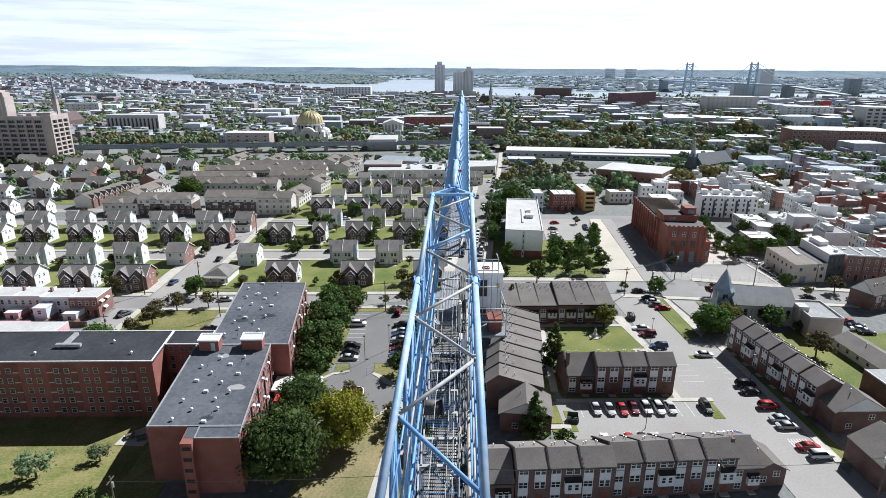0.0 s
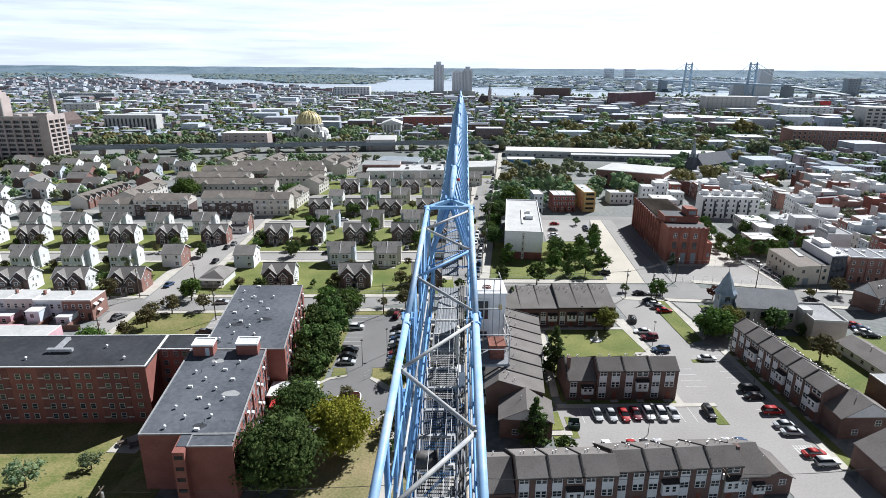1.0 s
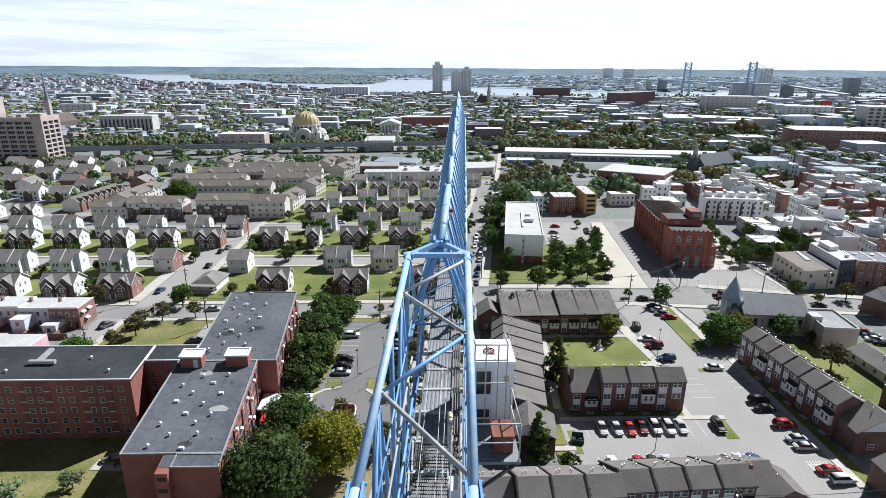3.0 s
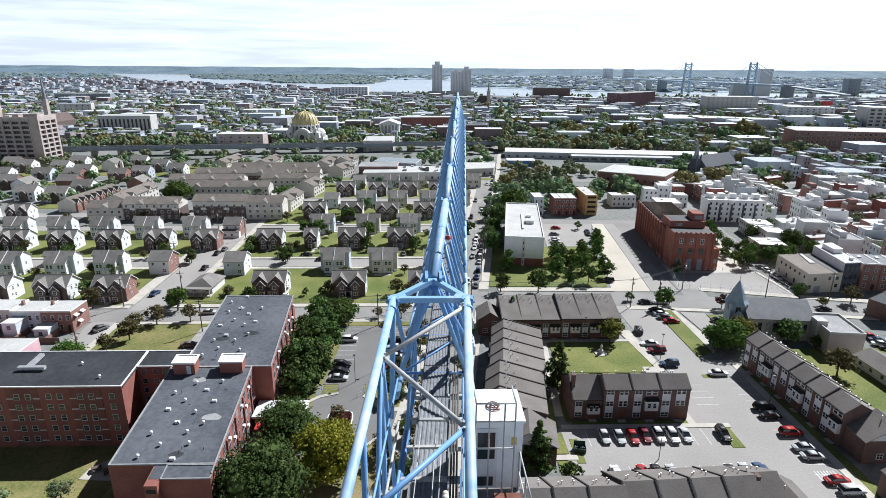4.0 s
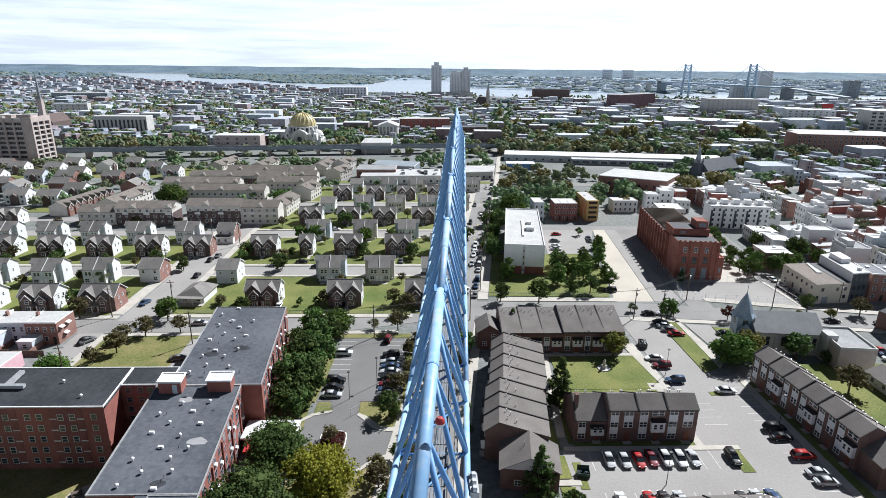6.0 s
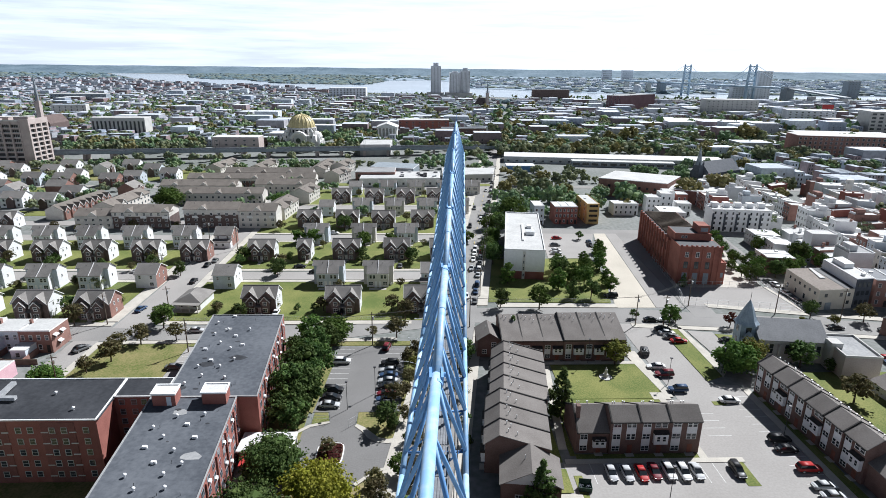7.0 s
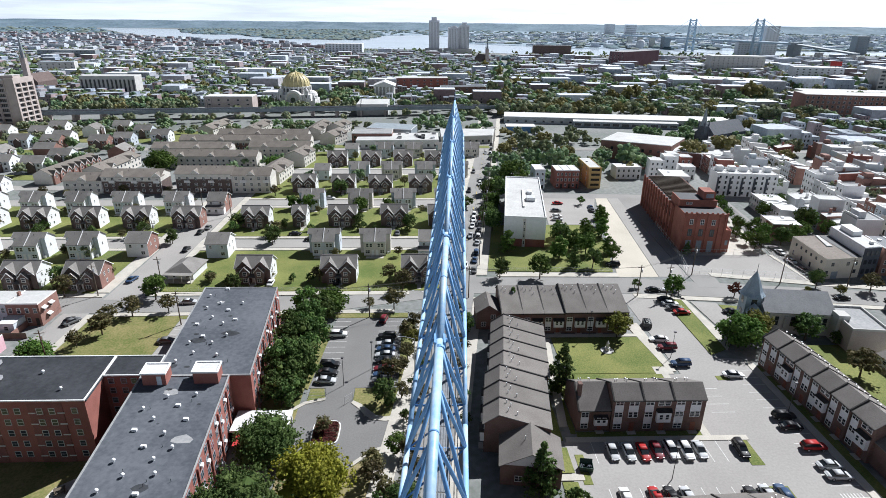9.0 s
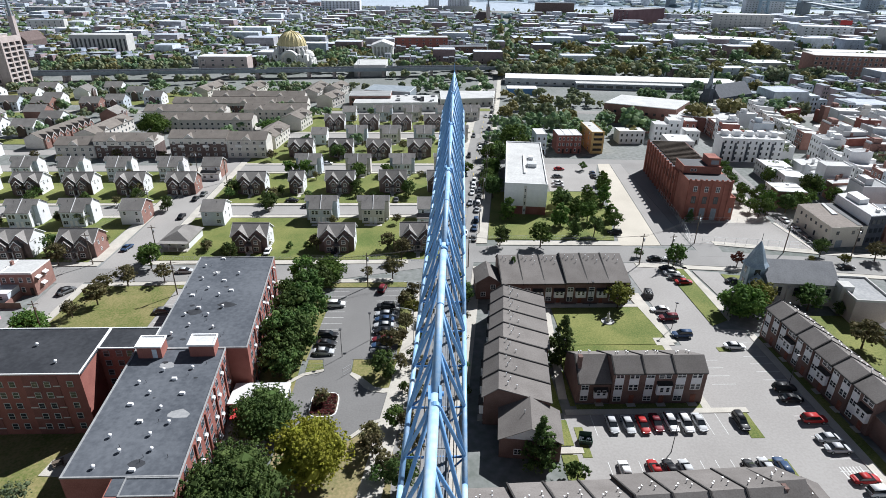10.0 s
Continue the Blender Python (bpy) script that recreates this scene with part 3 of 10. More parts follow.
for p in ([(-77.4, 130), (-53.4, 130), (-53.4, 165.8), (-77.4, 165.3)], [(-53.2, 164.2), (8, 164.2), (8, 166.9), (-53.2, 165.9)], rect(-145, -42, 60, 84), rect(-42, -14, 60, 84), rect(-42, -37, 84, 113), rect(-22, -14, 120, 160),
          [(-15.6, 133), (-13.2, 131.5), (-11.4, 158), (-13.4, 159)], rect(6.6, 10, 132, 162), [(-2.8, 127.4), (-1, 126.2), (0.9, 124.1), (2.4, 122.4), (4.3, 121.9), (8, 122.7), (8, 131.8), (-2.8, 131.8)], [(-12.6, 131.8), (-9.6, 131.8), (-8.9, 128.6), (-12.6, 127.4)]):
    lw.prism(p, -0.3, 0.08)
setting("lawn_2", lw, M["lawn_patchy"], "yellowing mown lawn round the apartment building", "lawn")
lw = MB()
lw.v.extend([(-145, 84, 0.08), (-46, 84, 0.08), (-42, 84, 0.08), (-145, 92, -1.1), (-46, 92, -1.1), (-42, 92, 0.08), (-145, 100, -2.3), (-47, 100, -2.3), (-42, 100, 0.0),
             (-145, 113.1, -2.4), (-48, 113.1, -2.4), (-42, 113.1, -1.4)])
for j in range(3):
    for i in range(2):
        lw.f.append((3 * j + i, 3 * j + i + 1, 3 * j + i + 4, 3 * j + i + 3))
setting("lawn_5", lw, M["lawn_patchy"], "sunken lawn with dry patches sloping to the apartments", "lawn")
lw = MB().prism([(-14, 60), (7, 60), (7, 112.3), (4.9, 112.4), (2.3, 111.2), (0.9, 109.4), (-0.8, 107.7), (-4, 105.8), (-14, 105.8)], -0.3, 0.06)
setting("lawn_3", lw, M["dry_grass"], "dry patchy grass under the trees", "lawn")
lw = MB()
for x0, x1, y0, y1 in ((-65.8, 20, 181, 213.5), (-65.8, 22, 228, 262.6), (-65.8, 30, 277.4, 318.6), (-60, 40, 334.4, 376), (-200, -85, 180.2, 213.5), (-230, -85, 228, 265), (-205, -178, 308, 318), (-232, -196, 366, 379), (-200, -168, 402, 414)):
    lw.box(x0, x1, y0, y1, -0.3, 0.07)
lw.box(-260, -226, 398, 408, -0.3, 0.07).box(-62, 55, 388, 396, -0.3, 0.06).box(-330, -264, 230, 300, -0.3, 0.07).box(-160, -140, 414, 440, -0.3, 0.07)
for y0, y1 in ((194, 214), (228, 262), (278, 318), (335, 375)):
    lw.prism([(sx(y0, -13), y0), (sx(y0, -9.7), y0), (sx(y1, -9.7), y1), (sx(y1, -13), y1)], -0.3, 0.09)
setting("lawn_4", lw, M["grass"], "green back gardens of the housing estate", "lawn")

lw = MB().prism(rect(-330, -66, 402, 444), -0.3, 0.05)
setting("lawn_6", lw, M["lawn_patchy"], "rough grass between the estate and the railway", "lawn")

# worn stall lines
ln = MB()
for x in [44.6 + 2.72 * k for k in range(11)]:
    ln.box(x - 0.06, x + 0.06, 107.6, 113.4, -0.2, 0.042).box(x - 0.06, x + 0.06, 96, 101.5, -0.2, 0.042)
for y in [93 + 2.75 * k for k in range(17)]:
    ln.box(84.2, 89.3, y - 0.06, y + 0.06, -0.2, 0.042)
for y in [122 + 2.75 * k for k in range(4)]:
    ln.box(72.6, 77.6, y - 0.06, y + 0.06, -0.2, 0.042)
for y in [133.5 + 2.6 * k for k in range(12)]:
    ln.box(-12.2, -7.2, y - 0.06, y + 0.06, -0.2, 0.046).box(0.4, 6.0, y - 0.06, y + 0.06, -0.2, 0.046)
for y in [131 + 2.75 * k for k in range(12)]:
    ln.box(-52.8, -47.5, y - 0.06, y + 0.06, -0.2, 0.046)
for k in range(7):
    ln.box(84.5 + k * 0.6, 84.7 + k * 0.6, 96.5, 99.5, -0.2, 0.044)
tagged(part("stall_lines", ln, M["paint"]), "worn white parking stall lines on asphalt", "road marking", kind="structure")
ln = MB()
for y in range(-1, 20):
    ln.prism([(sx(200 + 12 * y, -0.1), 200 + 12 * y), (sx(200 + 12 * y, 0.1), 200 + 12 * y), (sx(204 + 12 * y, 0.1), 204 + 12 * y), (sx(204 + 12 * y, -0.1), 204 + 12 * y)], -0.2, 0.03)
tagged(part("centre_lines", ln, M["kerb_yellow"]), "faded yellow centre lines on the streets", "road marking", kind="structure")

# river and the far land
FAR_SHORE = [(-2325, 4567), (-1835, 4351), (-1611, 4184), (-1265, 3328), (-1057, 3042), (-910, 3021), (-759, 2780), (-589, 2498), (-440, 2450), (-230, 2416), (-210, 2668), (-181, 3095), (23, 3278),
             (130, 3000), (170, 2104), (287, 2018), (368, 1933), (468, 1818), (748, 1815), (953, 1802), (1094, 1745), (1344, 1757), (2000, 1780)]
NEAR_SHORE = [(-2144, 4212), (-1405, 3007), (-1114, 2644), (-911, 2429), (-748, 2278), (-547, 2154), (-426, 2060), (-369, 1964), (-288, 1754), (-95, 1704), (1, 1680), (129, 1563), (272, 1491), (376, 1448), (598, 1556),
              (807, 1521), (986, 1568), (2000, 1540)]
wt = MB()
wt.face([(x, y, 0.3) for x, y in FAR_SHORE + NEAR_SHORE[::-1]])
setting("water", wt, M["water"], "pale silver-blue river beyond the city", "river")

# ---- crane ----
def jx(y, off=0.0):
    return 11.82 + 0.0622 * (y - 22.28) + off


def lerp(y, table):
    for (a, p), (b, q) in zip(table, table[1:]):
        if y <= b:
            return p + (q - p) * (y - a) / (b - a)
    return table[-1][1]


def ztop(y):
    return lerp(y, [(-6, 66.3), (14.0, 67.67), (21.3, 68.19), (22.28, 68.22), (31, 67.85), (38.25, 67.9), (45, 68.35), (72.3, 69.78)])


def crane():
    t = thing("tower_crane", pose(0, 0, 0), "blue lattice tower crane with long jib and white cab", "crane")

    def tp(name, mb, m, label="", smooth=True, parent=t, at=None):
        return part(name, mb, M[m], parent, label, smooth, at)

    planks = {}

    def plank_mesh(length, width):
        """A ribbed steel walkway sheet with upturned edges, shared by alike panels."""
        if (length, width) not in planks:
            top, ribs = [], 7
            st = (width - 0.10) / ribs
            for k in range(ribs):
                x = 0.05 + k * st
                top += [(x, 0.02), (x + st * 0.15, 0.034), (x + st * 0.6, 0.034), (x + st * 0.75, 0.02)]
            out = [(0, 0), (width, 0), (width, 0.09), (width - 0.03, 0.09), (width - 0.03, 0.02), *reversed(top), (0.03, 0.02), (0.03, 0.09), (0, 0.09)]
            planks[(length, width)] = MB().profile_y(out, 0, length).mesh("walkway_panel", M["grating"])
        return planks[(length, width)]

    def mesh_mesh(length, width):
        """A see-through walkway panel: bearing bars on cross rods in a light edge frame."""
        if (length, width, "mesh") not in planks:
            xs, ys, n, k_ = [0.0, 0.03], [0.0, 0.03], int(width / 0.05), int(length / 0.12)
            for k in range(1, n):
                xs += [k * width / n - 0.008, k * width / n + 0.008]
            for k in range(1, k_):
                ys += [k * length / k_ - 0.006, k * length / k_ + 0.006]
            b = lattice(xs + [width - 0.03, width], ys + [length - 0.03, length], lambda i, k: i % 2 == 0 or k % 2 == 0, 0.0, 0.03)
            b.v = [(x, z, 0.03 - y) for x, y, z in b.v]
            planks[(length, width, "mesh")] = b.mesh("walkway_panel", M["mesh_steel"])
        return planks[(length, width, "mesh")]

    # jib: one tubular top chord, two bottom chords, V lattice
    pins = [22.28, 31.0, 38.25, 45.2, 52.2, 59.1, 66.0, 72.3]
    low = 2.75
    OL, OR = -0.82, 0.74
    for i, (a, b) in enumerate(zip(pins, pins[1:])):
        r = 0.125 - 0.009 * i
        A, B = (jx(a), a, ztop(a)), (jx(b), b, ztop(b))
        tp("top_chord", MB().tube(A, B, r, 14), "crane_worn")
        # pin joint: fork plates, pin and collar
        j = MB()
        for s in (-1, 1):
            j.box(A[0] + s * r * 1.15 - 0.03, A[0] + s * r * 1.15 + 0.03, a - 0.22, a + 0.24, A[2] - 0.11, A[2] + 0.11)
        j.tube((A[0] - r * 1.9, a + 0.08, A[2]), (A[0] + r * 1.9, a + 0.08, A[2]), 0.055, 10)
        if i:
            j.tube((A[0], a - 0.42, A[2]), (A[0], a - 0.30, A[2]), r * 1.18, 14)
        tp("pin_joint", j, "crane", smooth=False)
        mid = (a + b) / 2
        Cm = (jx(mid), mid, ztop(mid))
        tp("weld_collar", MB().tube((Cm[0], mid - 0.03, Cm[2]), (Cm[0], mid + 0.03, Cm[2]), r * 1.05, 14), "crane_dark")
        for off in (OL, OR):
            z = [ztop(q) - low for q in (a, b)]
            tp("bottom_chord", MB().tube((jx(a, off), a, z[0]), (jx(b, off), b, z[1]), 0.075, 10), "crane_worn")
        n = 4
        step = (b - a) / n
        for k in range(n):
            y0, y1, ym = a + k * step, a + (k + 1) * step, a + (k + 0.5) * step
            for off in (OL, OR):
                nb = (jx(ym, off), ym, ztop(ym) - low)
                for yy in (y0, y1):
                    tp("diagonal", MB().tube((jx(yy), yy, ztop(yy) - 0.04), nb, 0.052, 8), "crane")
            zl = ztop(ym) - low
            br = MB().tube((jx(ym, OL), ym, zl), (jx(ym, OR), ym, zl), 0.035, 6)
            br.tube((jx(ym, OL), ym, zl), (jx(ym + step, OR), min(ym + step, pins[-1]), zl), 0.03, 6)
            tp("cross_brace", br, "crane_dark")
        # walkway along the bottom, with toe boards and a thin cable rail
        n = 6
        for k in range(n):
            ya = a + (b - a) * k / n
            tp("walkway_panel", plank_mesh(round((b - a) / n - 0.05, 2), 0.62), "grating", at=pose(jx(ya, -0.30), ya, ztop(ya) - low, math.degrees(math.atan2(ztop(b) - ztop(a), b - a)), 0, -3.56))
        c = MB()
        for xo, dz in ((-0.32, 1.0), (0.34, 1.0), (0.45, 0.25), (0.52, 0.3)):
            c.tube((jx(a, xo), a, ztop(a) - low + dz), (jx(b, xo), b, ztop(b) - low + dz), 0.014, 5)
        tp("hoist_rope", c, "cable")
    # trolley wheel blocks on the bottom chord
    for yb in (24.9, 26.6):
        zt = ztop(yb) - low
        tr = tp("trolley_block", MB().box(jx(yb, OR) + 0.04, jx(yb, OR) + 0.22, yb - 0.30, yb + 0.30, zt - 0.12, zt + 0.12), "crane_grey", "grey trolley wheel block", smooth=False)
        for dy in (-0.2, 0.0, 0.2):
            part("wheel", MB().tube((jx(yb, OR) + 0.10, yb + dy, zt + 0.12), (jx(yb, OR) + 0.18, yb + dy, zt + 0.12), 0.09, 12), M["metal"], tr)
    # jib nose
    e = pins[-1]
    nose = MB().tube((jx(e, OL), e, ztop(e) - low), (jx(e), e, ztop(e)), 0.05, 8).tube((jx(e, OR), e, ztop(e) - low), (jx(e), e, ztop(e)), 0.05, 8)
    nose.tube((jx(e, OL), e, ztop(e) - low), (jx(e, OR), e, ztop(e) - low), 0.05, 8).tube((jx(e), e, ztop(e)), (jx(e), e, ztop(e) + 0.7), 0.025, 6)
    tp("jib_nose", nose, "crane")
    # red and white marker on the chord
    fl = MB().tube((12.10, 24.05, 68.2), (12.16, 24.15, 68.62), 0.012, 6)
    fm = tp("marker_pole", fl, "crane_grey")
    mk = MB().lathe([(0.075, 68.53), (0.07, 68.57), (0.045, 68.61), (0.005, 68.62)], 12, 12.18, 24.16)
    part("marker_top", mk, M["red_paint"], fm, "faded red marker plate")
    part("marker_base", MB().lathe([(0.005, 68.45), (0.05, 68.465), (0.072, 68.50), (0.075, 68.53)], 12, 12.18, 24.16), M["white"], fm, "white marker plate")

    # root section: two top chords 1.4 m apart, converging frame ahead
    HL, HR = -0.715, 0.685
    bx = lambda y, off: 11.82 + 0.0575 * (y - 22.28) + off
    rows = [-6.0, -0.3, 6.9, 14.0, 21.3]
    zf = 63.0
    for a, b in zip(rows, rows[1:]):
        for off in (HL, HR):
            tp("root_chord", MB().tube((bx(a, off), a, ztop(a)), (bx(b, off), b, ztop(b)), 0.07, 14), "crane_root")
            j, e = MB(), 0.24 if b < 21 else 0.13
            for s in (-1, 1):
                j.box(bx(b, off) + s * 0.085 - 0.016, bx(b, off) + s * 0.085 + 0.016, b - e, b + e * 0.4, ztop(b) - 0.08, ztop(b) + 0.06)
            for dy in (-0.12, 0.12):
                j.tube((bx(b, off) - 0.13, b + dy, ztop(b)), (bx(b, off) + 0.13, b + dy, ztop(b)), 0.028, 10)
            j.tube((bx(b, off), b - 0.42, ztop(b - 0.42)), (bx(b, off), b - 0.36, ztop(b - 0.36)), 0.08, 14)
            tp("clevis_joint", j, "crane", smooth=False)
            tp("floor_chord", MB().tube((bx(a, off), a, zf), (bx(b, off), b, zf), 0.09, 10), "crane_dark")
            n = 4
            st = (b - a) / n
            for k in range(n):
                y0, y1 = a + k * st, a + (k + 1) * st
                tp("side_post", MB().tube((bx(y0, off), y0, ztop(y0)), (bx(y0, off), y0, zf), 0.045, 8), "crane")
                p, q = ((y0, ztop(y0)), (y1, zf)) if k % 2 else ((y0, zf), (y1, ztop(y1)))
                tp("side_diagonal", MB().tube((bx(p[0], off), p[0], p[1]), (bx(q[0], off), q[0], q[1]), 0.042, 8), "crane")
            for zr_, rr0, mm in ((64.3, 0.03, "crane"), (65.5, 0.026, "crane_grey"), (66.5, 0.02, "crane")):
                tp("side_rail", MB().tube((bx(a, off * 0.93), a, zr_), (bx(b, off * 0.93), b, zr_), rr0, 6), mm)
            # light inner lacing between the rails, with bolted plates
            for k in range(8):
                ya, yb = a + (b - a) * k / 8, a + (b - a) * (k + 1) / 8
                za, zb_ = (63.1, 64.3) if k % 2 else (64.3, 63.1)
                tp("side_lacing", MB().tube((bx(ya, off * 0.93), ya, za), (bx(yb, off * 0.93), yb, zb_), 0.022, 6), "crane_dark" if k % 3 else "crane")
            for k in range(4):
                yk = a + (b - a) * k / 4
                tp("gusset_plate", MB().box(bx(yk, off) - 0.02, bx(yk, off) + 0.02, yk - 0.16, yk + 0.16, zf, zf + 0.32), "crane", smooth=False)
        # zigzag bracing between the top chords, with node brackets
        n = 4
        st = (b - a) / n
        for k in range(n):
            y0, y1 = a + 0.25 + k * st * 0.93, a + 0.25 + (k + 1) * st * 0.93
            o0, o1 = (HL, HR) if k % 2 else (HR, HL)
            tp("zigzag_brace", MB().tube((bx(y0, o0 * 0.93), y0, ztop(y0) - 0.02), (bx(y1, o1 * 0.93), y1, ztop(y1) - 0.02), 0.037, 10), "crane" if (k + int(b)) % 4 == 2 else "crane_grey", "weathered bracing tube")
            xn = bx(y1, o1 * 0.9)
            nd = MB().prism([(xn - 0.07, y1 - 0.11), (xn + 0.07, y1 - 0.11), (xn + 0.085, y1), (xn + 0.07, y1 + 0.11), (xn - 0.07, y1 + 0.11), (xn - 0.085, y1)], ztop(y1) - 0.05, ztop(y1) - 0.015)
            for dy in (-0.06, 0.06):
                nd.tube((xn, y1 + dy, ztop(y1) - 0.02), (xn, y1 + dy, ztop(y1) + 0.035), 0.025, 8)
            tp("node_bracket", nd, "crane_grey", smooth=False)
        # floor: grating strips on cross beams, cable trays, pipes
        ya = a
        while ya < b - 0.05:
            tp("walkway_panel", mesh_mesh(round(min(1.14, b - ya), 2), 0.92), "grating", at=pose(bx(ya, -0.58), ya, zf + 0.02, 0, 0, -3.29))
            for xo in (-0.59, 0.35):
                tp("panel_edge", MB().box(bx(ya, xo) - 0.02, bx(ya, xo) + 0.02, ya, min(ya + 1.16, b), zf, zf + 0.12), "crane_grey", smooth=False)
            ya += 1.2
        ya = a
        while ya < b - 0.1:
            tp("floor_beam", MB().box(bx(ya, HL), bx(ya, HR), ya - 0.05, ya + 0.05, zf - 0.06, zf + 0.085), "crane_grey", smooth=False)
            ya += 1.2
        for xo in (-0.22, 0.10, 0.22):
            tp("hoist_rope", MB().tube((bx(a, xo), a, 65.2), (bx(b, xo), b, 65.2), 0.008, 5), "crane_grey", "thin grey steel rope")
        for xo in (-0.6, 0.36):
            tp("handrail", MB().tube((bx(a, xo), a, 64.0), (bx(b, xo), b, 64.0), 0.016, 6), "grating")
        rng = random.Random(int(b * 10))
        for s in range(11):
            cb = MB()
            xo = 0.385 + 0.021 * s
            prev = None
            for q in range(15):
                y = a + (b - a) * q / 14
                cur = (bx(y, xo + rng.uniform(-0.045, 0.045)), y, zf + 0.12 + rng.uniform(0, 0.14))
                if prev:
                    cb.tube(prev, cur, 0.012 + 0.006 * (s % 3), 5)
                prev = cur
            tp("power_cable", cb, "cable" if s % 4 else "grating")
        tp("conduit", MB().tube((bx(a, 0.60), a, zf + 0.9), (bx(b, 0.60), b, zf + 0.9), 0.05, 8), "conduit", "beige flexible conduit")
    # floor carried on past the root section, round the slewing gear
    for k in range(5):
        ya = 21.35 + 1.2 * k
        tp("walkway_panel", plank_mesh(1.14, 0.92), "grating", at=pose(jx(ya, -0.58), ya, zf + 0.02, 0, 0, -3.56))
        tp("floor_beam", MB().box(jx(ya, OL), jx(ya, OR), ya - 0.05, ya + 0.05, zf - 0.06, zf + 0.085), "crane_grey", smooth=False)
    for xo in (0.40, 0.47, 0.54):
        tp("power_cable", MB().tube((jx(21.3, xo), 21.3, zf + 0.12), (jx(27.2, xo), 27.2, zf + 0.14), 0.025, 6), "cable")
    for off in (OL, OR):
        tp("floor_chord", MB().tube((jx(21.3, off), 21.3, zf), (jx(27.4, off), 27.4, zf), 0.09, 10), "crane_dark")
        tp("floor_strut", MB().tube((jx(27.3, off), 27.3, zf), (jx(27.3, off), 27.3, 65.1), 0.06, 8), "crane")
        tp("floor_strut", MB().tube((jx(24.4, off), 24.4, zf), (jx(27.3, off), 27.3, 65.1), 0.05, 8), "crane")
    # converging frame ahead of the root section
    L, R, P = Vector((bx(21.3, HL), 21.3, 68.19)), Vector((bx(21.3, HR), 21.3, 68.19)), Vector((jx(22.28), 22.28, 68.22))
    for nm, p, q in (("frame_beam", L, R), ("frame_arm", L, P), ("frame_arm", R, P)):
        d = (q - p).normalized()
        s = d.cross(Vector((0, 0, 1))).normalized() * 0.055
        up = Vector((0, 0, 0.05))
        m = MB()
        m.hexa([p - s - up, p + s - up, q + s - up, q - s - up, p - s + up, p + s + up, q + s + up, q - s + up])
        tp(nm, m, "crane_worn", smooth=False)
    for s, c in ((-1, L), (1, R)):
        tp("corner_post", MB().tube((c.x, c.y, c.z), (jx(c.y, OL if s < 0 else OR), c.y + 0.3, 65.4), 0.055, 10), "crane")
        w = -s
        tp("corner_plate", MB().prism([(c.x + s * 0.09, c.y - 0.06), (c.x + s * 0.05, c.y - 0.085), (c.x + w * 0.24, c.y - 0.058), (c.x + w * 0.24, c.y + 0.10), (c.x + w * 0.17, c.y + 0.245), (c.x + s * 0.06, c.y + 0.10), (c.x + s * 0.09, c.y + 0.04)][::w], c.z - 0.052, c.z + 0.053), "crane_worn", smooth=False)
        tp("transfer_strut", MB().tube((c.x, c.y, c.z), (jx(24.5, OL if s < 0 else OR), 24.5, 65.4), 0.055, 10), "crane")
        tp("slope_strut", MB().tube((jx(22.3), 22.3, 68.1), (jx(25, OL if s < 0 else OR), 25, 65.4), 0.09, 10), "crane_dark")
    # blue hoist gear and junction boxes in the root section
    for x, y, z, sx_, sy_, sz_, m in ((10.35, 17.0, 63.1, 0.4, 0.8, 0.5, "crane_dark"), (11.98, 18.6, 63.1, 0.22, 0.4, 0.6, "white"), (10.55, 20.4, 63.1, 0.22, 0.22, 0.6, "white"),
                                      (11.95, 12.4, 63.1, 0.22, 0.6, 0.5, "crane_dark"), (10.25, 10.2, 63.1, 0.25, 0.7, 0.4, "crane_grey"), (10.2, 5.0, 63.1, 0.25, 0.6, 0.35, "crane_dark")):
        b = MB().box(x, x + sx_, y, y + sy_, z, z + sz_).box(x - 0.03, x + sx_ + 0.03, y - 0.03, y + sy_ + 0.03, z + sz_, z + sz_ + 0.04)
        tp("equipment_box", b, m, smooth=False)
    tp("winch_drum", MB().tube((10.5, 14.9, 63.45), (11.3, 14.9, 63.45), 0.22, 16).tube((10.5, 14.9, 63.45), (10.55, 14.9, 63.45), 0.32, 16).tube((11.25, 14.9, 63.45), (11.3, 14.9, 63.45), 0.32, 16), "cable")
    bow = MB()
    prev = None
    for k in range(9):
        a = math.pi * k / 8
        cur = (12.05, 20.6 - 0.28 * math.cos(a), 63.9 + 0.35 * math.sin(a))
        if prev:
            bow.tube(prev, cur, 0.06, 8)
        prev = cur
    bow.tube((12.05, 20.32, 63.1), (12.05, 20.32, 63.9), 0.06, 8).tube((12.05, 20.88, 63.1), (12.05, 20.88, 63.9), 0.06, 8)
    tp("vent_bend", bow, "cream", "cream bent vent pipe")
    tp("slewing_ring", MB().lathe([(1.1, 61.7), (1.2, 61.9), (1.2, 62.4), (0.95, 62.7), (0.95, 62.9)], 24, 11.45, 17.5), "crane_dark")

    # cab on its bracket
    x0, x1, y0, y1 = 12.62, 13.88, 22.4, 23.65
    cab = tp("cab_body", MB().box(x0, x1, y0, y1, 62.9, 64.70), "white", "white steel operator cab", smooth=False)
    part("cab_roof", MB().box(x0 - 0.04, x1 + 0.04, y0 - 0.05, y1 + 0.05, 64.70, 64.76), M["white"], cab)
    part("cab_door", MB().box(12.78, 13.30, y0 - 0.03, y0, 62.95, 64.55), M["white_trim"], cab)
    part("cab_window", MB().box(12.84, 13.24, y0 - 0.045, y0 - 0.03, 63.75, 64.45), M["glass"], cab, "dark cab door window")
